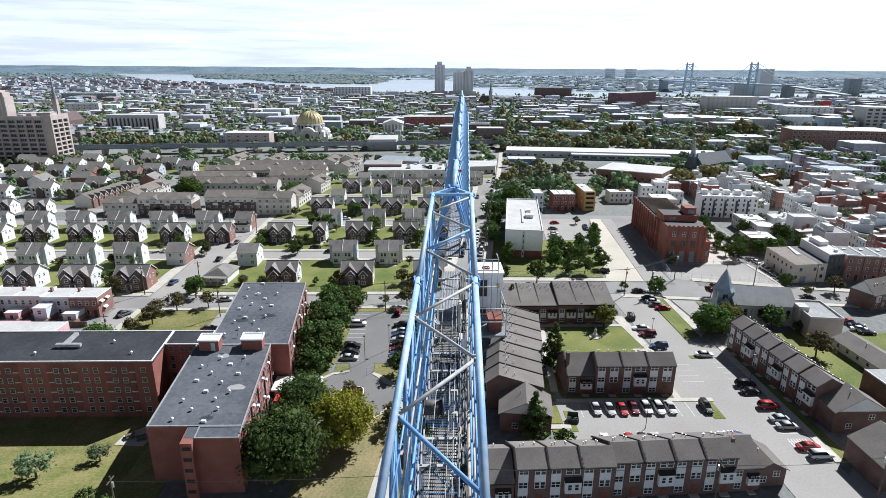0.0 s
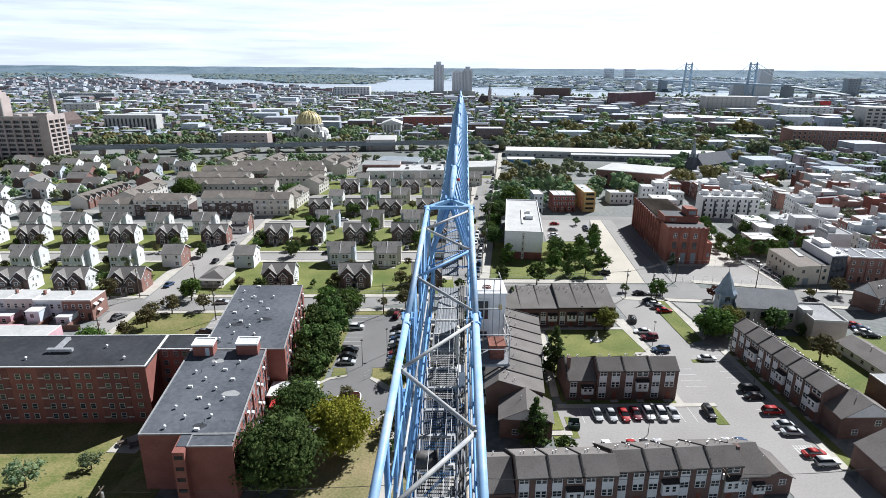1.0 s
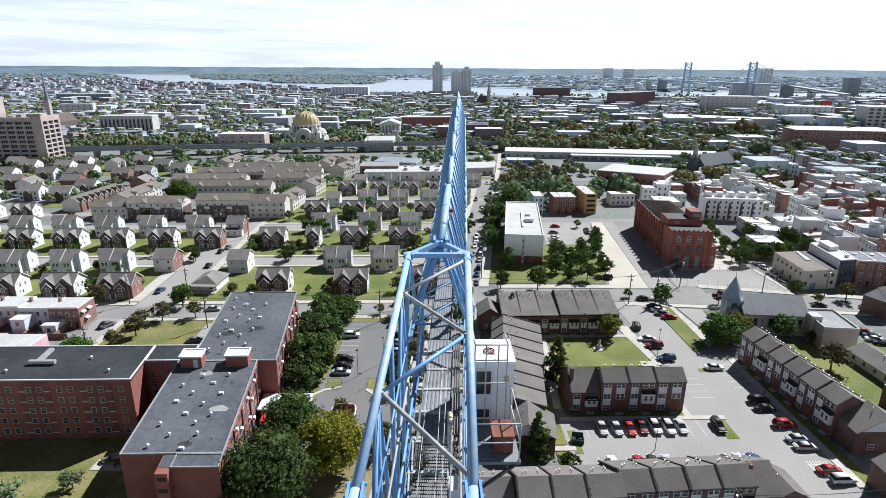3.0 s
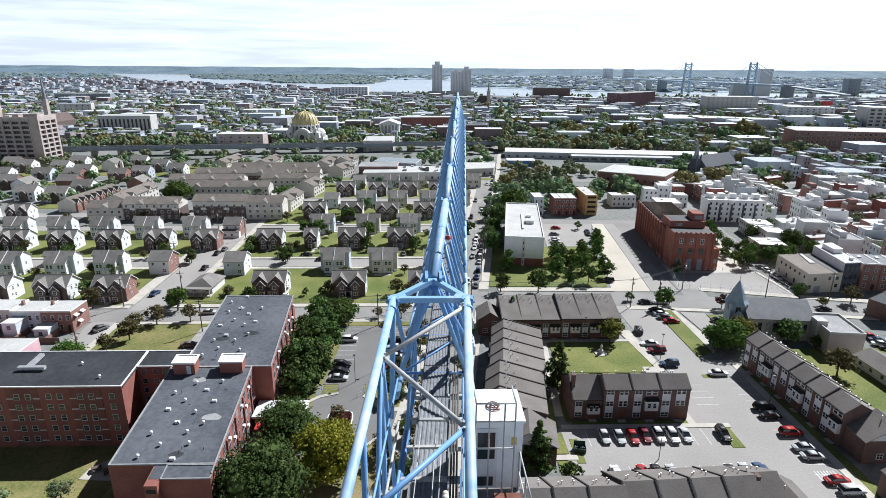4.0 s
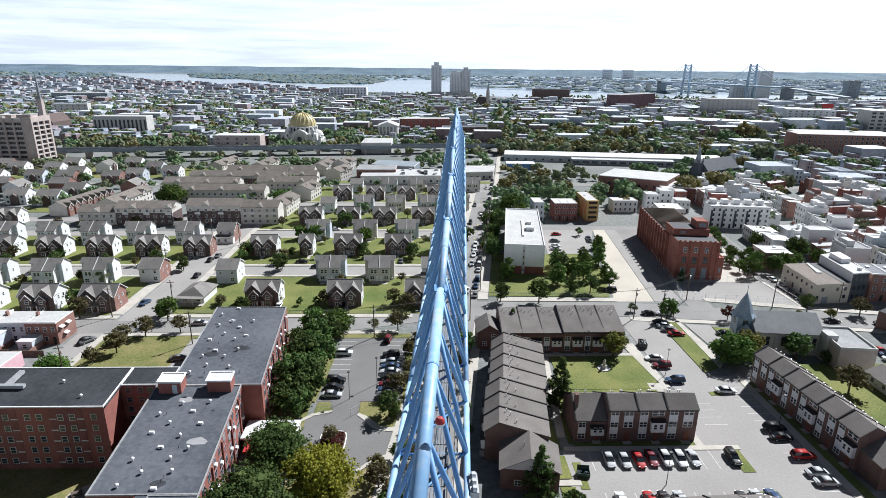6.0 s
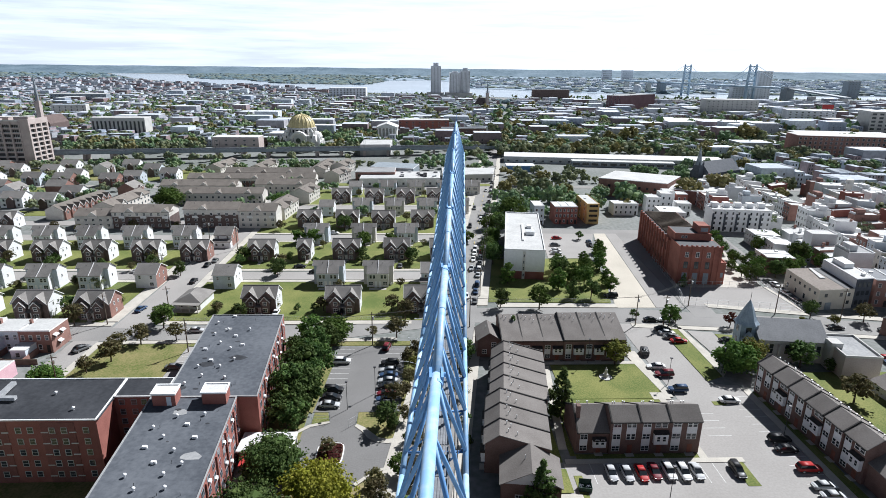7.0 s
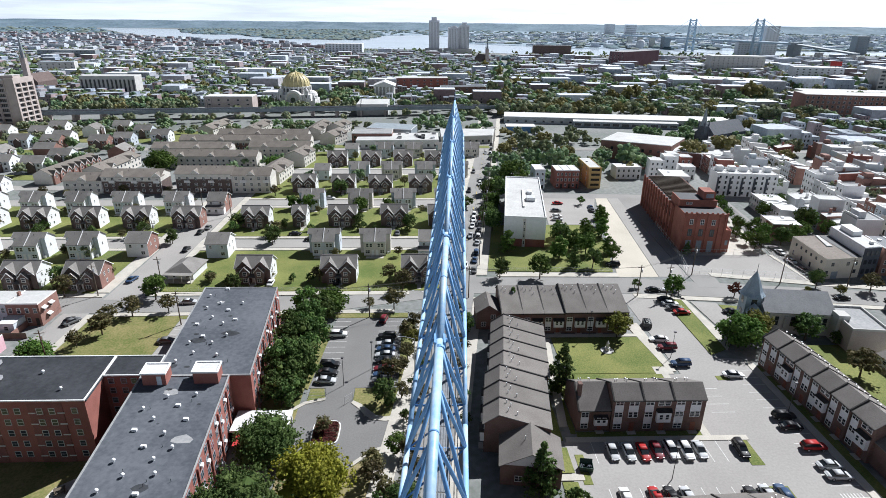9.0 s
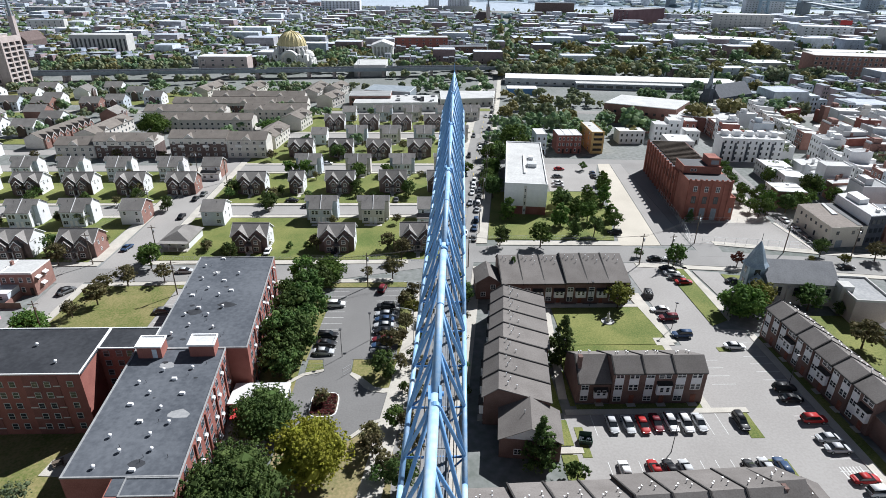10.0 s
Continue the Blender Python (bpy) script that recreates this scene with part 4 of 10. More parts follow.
    part("cab_vent", MB().box(12.86, 13.22, y0 - 0.045, y0 - 0.03, 63.0, 63.25), M["dark_metal"], cab)
    part("side_window", MB().box(x1, x1 + 0.015, y0 + 0.2, y1 - 0.1, 63.6, 64.5), M["glass"], cab)
    part("warning_plate", MB().box(13.62, 13.74, y0 - 0.012, y0, 64.1, 64.3), M["kerb_yellow"], cab, "small yellow warning plate")
    rl = MB()
    for x in (12.75, 13.05, 13.38, 13.62):
        rl.tube((x, 22.0, 63.0), (x, 22.0, 65.45), 0.02, 6)
    for z in (64.3, 65.0, 65.45):
        rl.tube((12.75, 22.0, z), (13.62, 22.0, z), 0.02, 6)
    rl.tube((13.62, 22.0, 65.45), (13.62, 22.7, 65.45), 0.02, 6).tube((12.75, 22.0, 65.45), (12.75, 22.9, 65.45), 0.02, 6)
    tp("ladder_cage", rl, "crane_grey")
    pf = MB().box(12.5, 13.86, 20.6, 22.4, 62.78, 62.86)
    tp("platform", pf, "grating", smooth=False)
    for x, y in ((12.55, 20.65), (13.82, 20.65), (13.82, 21.5), (13.82, 22.35)):
        tp("rail_post", MB().tube((x, y, 62.86), (x, y, 63.95), 0.02, 6), "crane_grey")
    for z in (63.4, 63.95):
        tp("platform_rail", MB().tube((12.55, 20.65, z), (13.82, 20.65, z), 0.018, 6), "crane_grey")
        tp("platform_rail", MB().tube((13.82, 20.65, z), (13.82, 22.35, z), 0.018, 6), "crane_grey")
    tp("cooling_unit", MB().box(13.2, 13.7, 20.95, 21.6, 62.86, 63.35).box(13.16, 13.74, 20.9, 21.65, 63.35, 63.4), "rust", "rusty red-brown cooling unit", smooth=False)
    tp("cab_bracket", MB().tube((12.45, 20.9, 62.7), (11.9, 20.0, 61.9), 0.06, 8).tube((13.8, 20.7, 62.75), (12.3, 20.3, 61.9), 0.05, 8).tube((13.8, 22.4, 62.75), (12.3, 21.3, 62.2), 0.05, 8), "dark_metal")
    hz = MB()
    prev = None
    for k in range(14):
        a = k * 0.9
        cur = (13.25 + (0.05 + 0.012 * k) * math.cos(a), 22.95 + (0.05 + 0.012 * k) * math.sin(a), 64.79)
        if prev:
            hz.tube(prev, cur, 0.018, 5)
        prev = cur
    tp("coiled_strap", hz, "rust", "coiled brown strap on the cab roof")

    # mast: four legs and lattice
    ms = 0.85
    mx, my = 11.45, 17.5
    for i, (sx1, sy1) in enumerate(((-1, -1), (1, -1), (1, 1), (-1, 1))):
        tp("mast_leg", MB().box(mx + sx1 * ms - 0.09, mx + sx1 * ms + 0.09, my + sy1 * ms - 0.09, my + sy1 * ms + 0.09, 0, 61.8), "crane", smooth=False)
    cor = [(-ms, -ms), (ms, -ms), (ms, ms), (-ms, ms)]
    lat = MB()
    for k in range(30):
        z0, z1 = 1 + k * 2.0, 3 + k * 2.0
        for i in range(4):
            a, b = cor[i], cor[(i + 1) % 4]
            if k % 2:
                a, b = b, a
            lat.tube((mx + a[0], my + a[1], z0), (mx + b[0], my + b[1], z1), 0.045, 6).tube((mx + a[0], my + a[1], z0), (mx + b[0], my + b[1], z0), 0.035, 6)
    tp("mast_lattice", lat, "crane", smooth=False)
    tp("mast_base", MB().box(mx - 2.4, mx + 2.4, my - 2.4, my + 2.4, -0.2, 0.9), "concrete", "concrete mast footing", smooth=False)
    tp("counterweight", MB().box(10.0, 10.9, -6.4, -4.8, 62.0, 65.4).box(10.95, 11.3, -6.4, -4.8, 62.0, 65.4), "concrete", smooth=False)


crane()

# ---- estate houses ----
def slope(q, t=0.14):
    """A roof slab over four corners, of thickness t."""
    return MB().hexa([*q, *[(a, b, z + t) for a, b, z in q]])


def gable_pair(mb, c, hw, zb, za, y0, y1, t=0.12, over=0.22):
    """Two roof slabs of a small gable whose ridge runs along y."""
    for s in (-1, 1):
        x1, z1 = c + s * (hw + over), zb - over * (za - zb) / hw
        q = [(x1, y0, z1), (c, y0, za), (c, y1, za), (x1, y1, z1)]
        q = q if s < 0 else q[::-1]
        mb.hexa([*q, *[(a, b, z + t) for a, b, z in q]])


def barge(mb, c, hw, zb, za, y, deep=0.24, over=0.25):
    """The two raking boards along a gable's edge."""
    for s in (-1, 1):
        x1, z1 = c + s * (hw + over), zb - over * (za - zb) / hw
        q = [(x1, y - 0.07, z1 - deep + 0.14), (c, y - 0.07, za - deep + 0.14), (c, y, za - deep + 0.14), (x1, y, z1 - deep + 0.14)]
        mb.hexa([*q, *[(a, b, z + deep) for a, b, z in q]])


def gable_house(m, side="siding_white", units=2, label="two-storey twin house with brick front gables and grey shingle roof"):
    """Brick front with a tall cross gable and a lower gabled bay for each half; plain side and back walls."""
    t = thing("twin_house" if units == 2 else "single_house", m, label, "house", "estate houses")
    u = 2.65
    w, d, e, r = u * units, 3.7, 5.1, 7.75
    part("wall", MB().profile_x([(-d, 0), (d, 0), (d, e), (0, r - 0.08), (-d, e)], -w, w), M[side], t)
    part("brick_front", MB().box(-w + 0.04, w - 0.04, -d - 0.12, -d, 0, e - 0.05), M["brick_house"], t, "brown brick front")
    z1 = e - 0.4 * (r - e) / d
    for s in (-1, 1):
        q = [(-w - 0.32, s * (d + 0.4), z1), (w + 0.32, s * (d + 0.4), z1), (w + 0.32, 0, r), (-w - 0.32, 0, r)]
        part("roof", slope(q if s < 0 else q[::-1]), M["shingle"], t)
    part("ridge_cap", MB().box(-w - 0.32, w + 0.32, -0.12, 0.12, r + 0.10, r + 0.18), M["shingle_dark"], t)
    for x in (-w - 0.34, w + 0.34):
        tr = MB()
        for s in (-1, 1):
            q = [(x - 0.035, s * (d + 0.42), z1 - 0.1), (x + 0.035, s * (d + 0.42), z1 - 0.1), (x + 0.035, 0, r - 0.1), (x - 0.035, 0, r - 0.1)]
            q = q if s < 0 else q[::-1]
            tr.hexa([*q, *[(a, b, z + 0.24) for a, b, z in q]])
        part("rake_board", tr, M["white_trim"], t)
    part("gutter", MB().box(-w - 0.3, w + 0.3, d + 0.40, d + 0.50, e - 0.34, e - 0.20), M["white_trim"], t)
    for c in [-w + u + 2 * u * k for k in range(units)]:
        hw = u * 0.93
        part("cross_gable", MB().profile_y([(c - hw, 4.6), (c + hw, 4.6), (c + hw, 4.9), (c, 7.35), (c - hw, 4.9)], -d - 0.3, -d + 0.2), M["brick_house"], t, "brick cross gable")
        gr = MB()
        gable_pair(gr, c, hw, 4.9, 7.4, -d - 0.62, -0.5)
        part("gable_roof", gr, M["shingle"], t)
        bt = MB()
        barge(bt, c, hw, 4.9, 7.4, -d - 0.62)
        part("bargeboard", bt, M["white_trim"], t)
        ci = c + (0.5 if c < 0 else -0.5) * (units == 2)
        bay = part("bay", MB().profile_y([(ci - 1.45, 0.0), (ci + 1.45, 0.0), (ci + 1.45, 4.2), (ci, 5.75), (ci - 1.45, 4.2)], -d - 1.25, -d - 0.1), M["brick_house"], t, "projecting brick bay")
        gr = MB()
        gable_pair(gr, ci, 1.45, 4.2, 5.8, -d - 1.5, -d - 0.3)
        part("bay_roof", gr, M["shingle_dark"], bay)
        bt = MB()
        barge(bt, ci, 1.45, 4.2, 5.8, -d - 1.5, 0.3)
        part("bay_bargeboard", bt, M["white_trim"], bay)
        small_window(t, pose(ci, -d - 1.255, 2.75), 1.25, 1.35)
        small_window(t, pose(ci, -d - 1.255, 0.6), 1.5, 1.35)
        xd = ci + (2.1 if c < 0 or units == 1 else -2.1)
        part("door", MB().box(xd - 0.45, xd + 0.45, -d - 0.18, -d - 0.12, 0.15, 2.2), M["white_trim"], t)
        small_window(t, pose(xd, -d - 0.125, 3.1), 0.8, 1.2)
    xp = 0.0 if units == 2 else 1.6
    part("porch_roof", MB().profile_x([(-d - 1.9, 2.45), (-d - 1.9, 2.6), (-d - 0.1, 3.0), (-d - 0.1, 2.8)], xp - 1.1, xp + 1.1), M["shingle_dark"], t)
    part("porch_slab", MB().box(xp - 1.1, xp + 1.1, -d - 2.0, -d - 0.12, -0.1, 0.18), M["concrete"], t)
    part("front_path", MB().box(xp - 0.6, xp + 0.6, -d - 5.2, -d - 2.0, -0.1, 0.06), M["concrete"], t)
    for c in (-0.95, 0.95):
        part("porch_post", MB().box(xp + c - 0.07, xp + c + 0.07, -d - 1.85, -d - 1.71, 0.18, 2.5), M["white_trim"], t)
    for y, z in ((1.2, 3.3), (-1.2, 3.3), (-0.4, 0.9)):
        small_window(t, pose(w + 0.005, y, z, 0, 0, 90), 0.75, 1.15)
    small_window(t, pose(-w - 0.005, 0.8, 3.3, 0, 0, 270), 0.75, 1.15)
    part("vent_pipe", MB().tube((w * 0.35, 1.6, 6.3), (w * 0.35, 1.6, 7.1), 0.06, 8), M["dark_metal"], t)
    return t


def clapboard(x0, x1, y, z0, z1, step=0.3):
    """Lapped boards on a wall that faces -y, as one saw-toothed sheet."""
    n = int((z1 - z0) / step)
    saw = [(y, z0)]
    for k in range(n):
        saw += [(y - 0.07, z0 + k * step), (y - 0.02, z0 + (k + 1) * step - 0.01)]
    saw.append((y, z0 + n * step))
    return MB().profile_x(saw, x0, x1)


def plain_house(m, wall="siding_blue", side="siding_white", label="two-storey twin house with pale blue lapped siding and grey roof"):
    """Twin house seen from behind: a narrower back part and wider main part under one slope, parted by a low roof wall."""
    t = thing("twin_house", m, label, "house", "estate houses")
    w, v, d, k, e, r = 5.2, 3.65, 4.5, -1.7, 5.3, 8.3
    g = (r - e) / d
    zk = r + k * g
    part("wall", MB().profile_x([(k, 0), (3.6, 0), (3.6, r - 3.6 * g), (0, r - 0.08), (k, zk - 0.08)], -w, w), M[side], t)
    part("back_wall", MB().profile_x([(-d, 0), (k, 0), (k, zk - 0.1), (-d, e)], -v, v), M[side], t)
    part("clapboard", clapboard(-v, v, -d, 0.02, e - 0.1), M[wall], t, "lapped siding boards")
    for s in (-1, 1):
        a, b = sorted((s * v, s * w))
        part("wing_clapboard", clapboard(a + 0.02, b - 0.02, k, 0.02, zk - 0.3), M[wall], t)
    part("roof", slope([(-v - 0.3, -d - 0.4, e - 0.4 * g), (v + 0.3, -d - 0.4, e - 0.4 * g), (v + 0.3, 0, r), (-v - 0.3, 0, r)]), M["shingle"], t)
    for s in (-1, 1):
        a, b = sorted((s * (v + 0.3), s * (w + 0.3)))
        part("wing_roof", slope([(a, k - 0.4, zk - 0.4 * g), (b, k - 0.4, zk - 0.4 * g), (b, 0, r), (a, 0, r)]), M["shingle"], t)
        part("rake_board", MB().hexa([(s * (w + 0.33) - 0.04, k - 0.4, zk - 0.4 * g - 0.12), (s * (w + 0.33) + 0.04, k - 0.4, zk - 0.4 * g - 0.12), (s * (w + 0.33) + 0.04, 0, r - 0.12), (s * (w + 0.33) - 0.04, 0, r - 0.12),
                                      (s * (w + 0.33) - 0.04, k - 0.4, zk - 0.4 * g + 0.13), (s * (w + 0.33) + 0.04, k - 0.4, zk - 0.4 * g + 0.13), (s * (w + 0.33) + 0.04, 0, r + 0.13), (s * (w + 0.33) - 0.04, 0, r + 0.13)]), M["white_trim"], t)
        part("corner_board", MB().box(s * v - 0.09, s * v + 0.09, -d - 0.09, -d + 0.05, 0, e - 0.3), M["white_trim"], t)
    part("roof", slope([(-w - 0.3, 0, r), (w + 0.3, 0, r), (w + 0.3, 4.0, r - 4.0 * g), (-w - 0.3, 4.0, r - 4.0 * g)]), M["shingle"], t)
    # Low party wall; white_trim puts the sun on its flank into the colour.
    part("roof_wall", MB().profile_x([(-d - 0.42, e - 0.4 * g), (0, r), (0, r + 0.32), (-d - 0.42, e - 0.4 * g + 0.32)], -0.10, 0.10), M["white_trim"], t, "low party wall over the roof, white for its sunlit flank")
    part("gutter", MB().box(-v - 0.3, v + 0.3, -d - 0.5, -d - 0.40, e - 0.40, e - 0.27), M["white_trim"], t)
    for c in (-2.55, -1.35, 1.35, 2.55):
        small_window(t, pose(c, -d - 0.06, 3.1), 1.0, 1.45)
    for c in (-2.5, 2.5):
        small_window(t, pose(c, -d - 0.06, 0.75), 1.6, 1.35)
    for c in (-0.75, 0.75):
        part("back_door", MB().box(c - 0.42, c + 0.42, -d - 0.11, -d - 0.05, 0.1, 2.15), M["white_trim"], t)
        part("step", MB().box(c - 0.5, c + 0.5, -d - 0.9, -d - 0.05, -0.1, 0.16), M["concrete"], t)
    part("patio", MB().box(-3.0, 3.0, -d - 2.6, -d - 0.9, -0.1, 0.05), M["concrete"], t)
    small_window(t, pose(w + 0.005, 0.6, 3.3, 0, 0, 90), 0.75, 1.15)
    small_window(t, pose(v + 0.005, -3.2, 3.3, 0, 0, 90), 0.7, 1.1)
    for x in (-2.1, 1.6):
        part("vent_pipe", MB().tube((x, -1.2, r - 1.2 * g), (x, -1.2, r - 1.2 * g + 0.75), 0.07, 8), M["dark_metal"], t)
    part("air_conditioner", MB().box(v + 0.4, v + 1.1, -2.9, -2.2, 0.0, 0.8), M["metal"], t)
    return t


def end_house(m, wall="siding_white", side="brick_house_red", porch=False, label="two-storey white sided house with brick gable end"):
    """A narrower house at a street's end: sided back, brick gable end."""
    t = thing("end_house", m, label, "house", "estate houses")
    w, d, e, r = 3.6, 4.3, 5.2, 7.7
    part("wall", MB().profile_x([(-d, 0), (d, 0), (d, e), (0, r - 0.08), (-d, e)], -w, w), M[side], t)
    part("clapboard", clapboard(-w, w, -d, 0.02, e - 0.15), M[wall], t, "lapped siding boards")
    g = (r - e) / d
    for s in (-1, 1):
        q = [(-w - 0.3, s * (d + 0.4), e - 0.4 * g), (w + 0.3, s * (d + 0.4), e - 0.4 * g), (w + 0.3, 0, r), (-w - 0.3, 0, r)]
        part("roof", slope(q if s < 0 else q[::-1]), M["shingle"], t)
        x = s * (w + 0.33)
        tr = MB()
        for p in (-1, 1):
            q = [(x - 0.04, p * (d + 0.4), e - 0.4 * g - 0.1), (x + 0.04, p * (d + 0.4), e - 0.4 * g - 0.1), (x + 0.04, 0, r - 0.1), (x - 0.04, 0, r - 0.1)]
            q = q if p < 0 else q[::-1]
            tr.hexa([*q, *[(a, b, z + 0.24) for a, b, z in q]])
        part("rake_board", tr, M["white_trim"], t)
    if porch:
        part("porch_roof", slope([(-w - 0.5, -d - 2.8, 2.5), (w + 0.3, -d - 2.8, 2.5), (w + 0.3, -d, 3.3), (-w - 0.5, -d, 3.3)]), M["shingle_dark"], t, "dark lean-to roof")
        part("lean_to", MB().box(-w - 0.3, w + 0.1, -d - 2.5, -d - 0.08, 0, 2.5), M[wall], t)
        for c in (-2.2, 0.6):
            small_window(t, pose(c, -d - 2.505, 0.8), 1.1, 1.2)
    else:
        small_window(t, pose(1.9, -d - 0.06, 0.9), 1.4, 1.3)
    for c in (-2.0, 1.9):
        small_window(t, pose(c, -d - 0.06, 3.4), 0.9, 1.2)
    for y, z in ((1.5, 3.3), (-1.7, 3.3), (1.5, 0.9)):
        small_window(t, pose(w + 0.005, y, z, 0, 0, 90), 0.75, 1.15)
    part("vent_pipe", MB().tube((1.0, -1.2, 6.9), (1.0, -1.2, 7.6), 0.07, 8), M["dark_metal"], t)
    return t


rr = random.Random(5)
LAWN = 0.07
g1 = gable_house(pose(-107.5, 187.0, LAWN))
g2 = gable_house(pose(-89.0, 186.8, LAWN), "brick_house_red", label="two-storey brick twin house with red brick gable end")
gable_house(pose(-36.2, 242.7, LAWN), units=1, label="small two-storey single house with one brick gable")
for x, y in ((-126, 187), (-144.5, 187), (-163, 187), (-39.8, 190.7), (-13.8, 190.5), (10.8, 190.9),
             (-193, 240.6), (-174, 240.6), (-155.2, 240.6), (-136.2, 240.6), (-117.2, 240.6), (-98.2, 241.1), (-53.0, 241.6), (-19.5, 242.8), (0.8, 243.4), (19.6, 243.3),
             (-43.6, 291), (-25.3, 291), (-7.8, 290.4), (10.9, 291.2), (-35.3, 343), (-16.7, 343), (1.1, 343.3), (18.6, 343.5), (-203, 288), (-184.5, 287)):
    copy_thing(g1, pose(x, y, LAWN, 0, 0, rr.uniform(-1, 1)) @ Matrix.Diagonal((rr.uniform(0.97, 1.02), 1, 1, 1)))
copy_thing(g2, pose(-79.2, 241.0, LAWN))
p1 = plain_house(pose(-119.4, 210.0, LAWN))
p2 = plain_house(pose(-22.0, 213.3, LAWN), "siding_blue", "siding_blue")
p3 = plain_house(pose(-4.4, 213.2, LAWN), "siding_beige", "siding_beige", "two-storey twin house with beige lapped siding and grey roof")
for x, y in ((-102.6, 210.8), (-137.8, 210), (-156, 210), (-175, 210), (-148.8, 259.4), (-130.5, 259.4), (-111.4, 259.4), (-90.8, 259.8), (-167.5, 259.4), (-186, 259.4)):
    copy_thing(p1, pose(x, y, LAWN, 0, 0, rr.uniform(-1, 1)))
for x, y in ((-35.4, 264.0), (3.7, 264.4), (-20.6, 315.0), (13.1, 315.4), (-10.5, 364.5), (25, 365)):
    copy_thing(p2, pose(x, y, LAWN, 0, 0, rr.uniform(-1, 1)))
for x, y in ((-14.8, 264.0), (22.5, 265), (-3.9, 315.2), (30, 316), (6.6, 364.6), (40.5, 366)):
    copy_thing(p3, pose(x, y, LAWN, 0, 0, rr.uniform(-1, 1)))
h1 = end_house(pose(-84.4, 212.3, LAWN))
end_house(pose(-74.0, 260.8, LAWN), "siding_white", "brick_house_red", True, "two-storey white house with brick end and dark lean-to")
h3 = end_house(pose(-57.4, 211.2, LAWN, 0, 0, 0), "siding_blue", "siding_white", label="two-storey pale blue sided end house")
copy_thing(h3, pose(-38.7, 313, LAWN))
copy_thing(h3, pose(-29.7, 364.6, LAWN))
end_house(pose(14.4, 213.4, LAWN), "siding_blue", "siding_blue", True, "pale blue house with dark lean-to at its back")


def far_house(m, wall, label):
    t = thing("estate_house", m, label, "house", "estate houses")
    w, d, e, r = 5.6, 4.8, 5.3, 8.2
    part("wall", MB().profile_x([(-d, 0), (d, 0), (d, e), (0, r - 0.08), (-d, e)], -w, w), M[wall], t)
    part("porch", MB().profile_y([(-1.9, 0), (1.9, 0), (1.9, 4.6), (0, 6.2), (-1.9, 4.6)], -d - 1.2, -d), M["brick_house"], t, "brick gabled porch")
    bt = MB()
    barge(bt, 0, 1.9, 4.6, 6.25, -d - 1.25, 0.34)
    part("bargeboard", bt, M["white_trim"], t)
    for s in (-1, 1):
        q = [(-w - 0.3, s * (d + 0.4), e - 0.22), (w + 0.3, s * (d + 0.4), e - 0.22), (w + 0.3, 0, r), (-w - 0.3, 0, r)]
        part("roof", slope(q if s < 0 else q[::-1]), M["shingle"], t)
    far_windows(t, [(pose(x, -d - 0.005, z), 1.3, 1.4) for x in (-3.6, 3.6) for z in (0.8, 3.3)] + [(pose(w + 0.005, y, z, 0, 0, 90), 1.0, 1.3) for y in (-2.0, 2.0) for z in (0.8, 3.3)])
    return t


f1 = far_house(pose(-190, 327, LAWN), "siding_white", "two-storey white estate house with brick porch")
f2 = far_house(pose(-215.6, 386, LAWN), "brick_house_red", "two-storey red brick estate house with gabled porch")
f3 = far_house(pose(-176.6, 395, LAWN), "siding_blue", "two-storey pale blue estate house with brick porch")
for k, (x, y, rz) in enumerate(((-187, 346, 0), (-209, 330, 4), (-228, 322, 0), (-236, 388, 0), (-242, 417, 0), (-241, 437, 0), (-217, 400, 0), (-212, 425, 90), (-176, 422, 0), (-199, 440, 0), (-158, 406, 0),
                                (-262, 330, 5), (-258, 352, 0), (-280, 366, 0), (-290, 400, 0), (-262, 388, 0), (-268, 420, 0), (-310, 380, 0), (-246, 300, 0), (-268, 290, 0), (-290, 310, 0), (-225, 352, 90), (-300, 340, 0))):
    copy_thing(f3 if k % 5 == 3 else f1, pose(x, y, LAWN, 0, 0, rz + rr.uniform(-2, 2)))
for x, y, rz in ((-187, 386, 0), (-161, 357, 90), (-240, 362, 0), (-205, 362, 180), (-285, 432, 0)):
    copy_thing(f2, pose(x, y, LAWN, 0, 0, rz))


def bungalow(m):
    t = thing("bungalow", m, "small one-storey white bungalow with grey hipped roof", "house")
    part("wall", MB().box(-4, 4, -5, 5, 0, 2.7), M["siding_white"], t)
    rf = MB()
    a = [(-4.6, -5.6, 2.65), (4.6, -5.6, 2.65), (4.6, 5.6, 2.65), (-4.6, 5.6, 2.65)]
    b0, b1 = (0, -2.6, 4.9), (0, 2.6, 4.9)
    rf.face([a[0], a[1], b0])
    rf.face([a[1], a[2], b1, b0])
    rf.face([a[2], a[3], b1])
    rf.face([a[3], a[0], b0, b1])
    rf.face(a[::-1])
    part("roof", rf, M["shingle"], t)
    for c in (-2.2, 2.2):
        small_window(t, pose(c, -5.0, 0.9), 1.2, 1.2)
    part("porch_slab", MB().box(-4.2, 4.2, -7.4, -5, -0.1, 0.3), M["concrete"], t)
    for c in (-4, -1.3, 1.3, 4):
        part("porch_post", MB().box(c - 0.08, c + 0.08, -7.2, -7.04, 0.3, 2.6), M["white_trim"], t)
    part("porch_roof", MB().box(-4.5, 4.5, -7.5, -5.5, 2.6, 2.72), M["shingle"], t)
    return t


bungalow(pose(-62.5, 194, 0.07, 0, 0, -4))


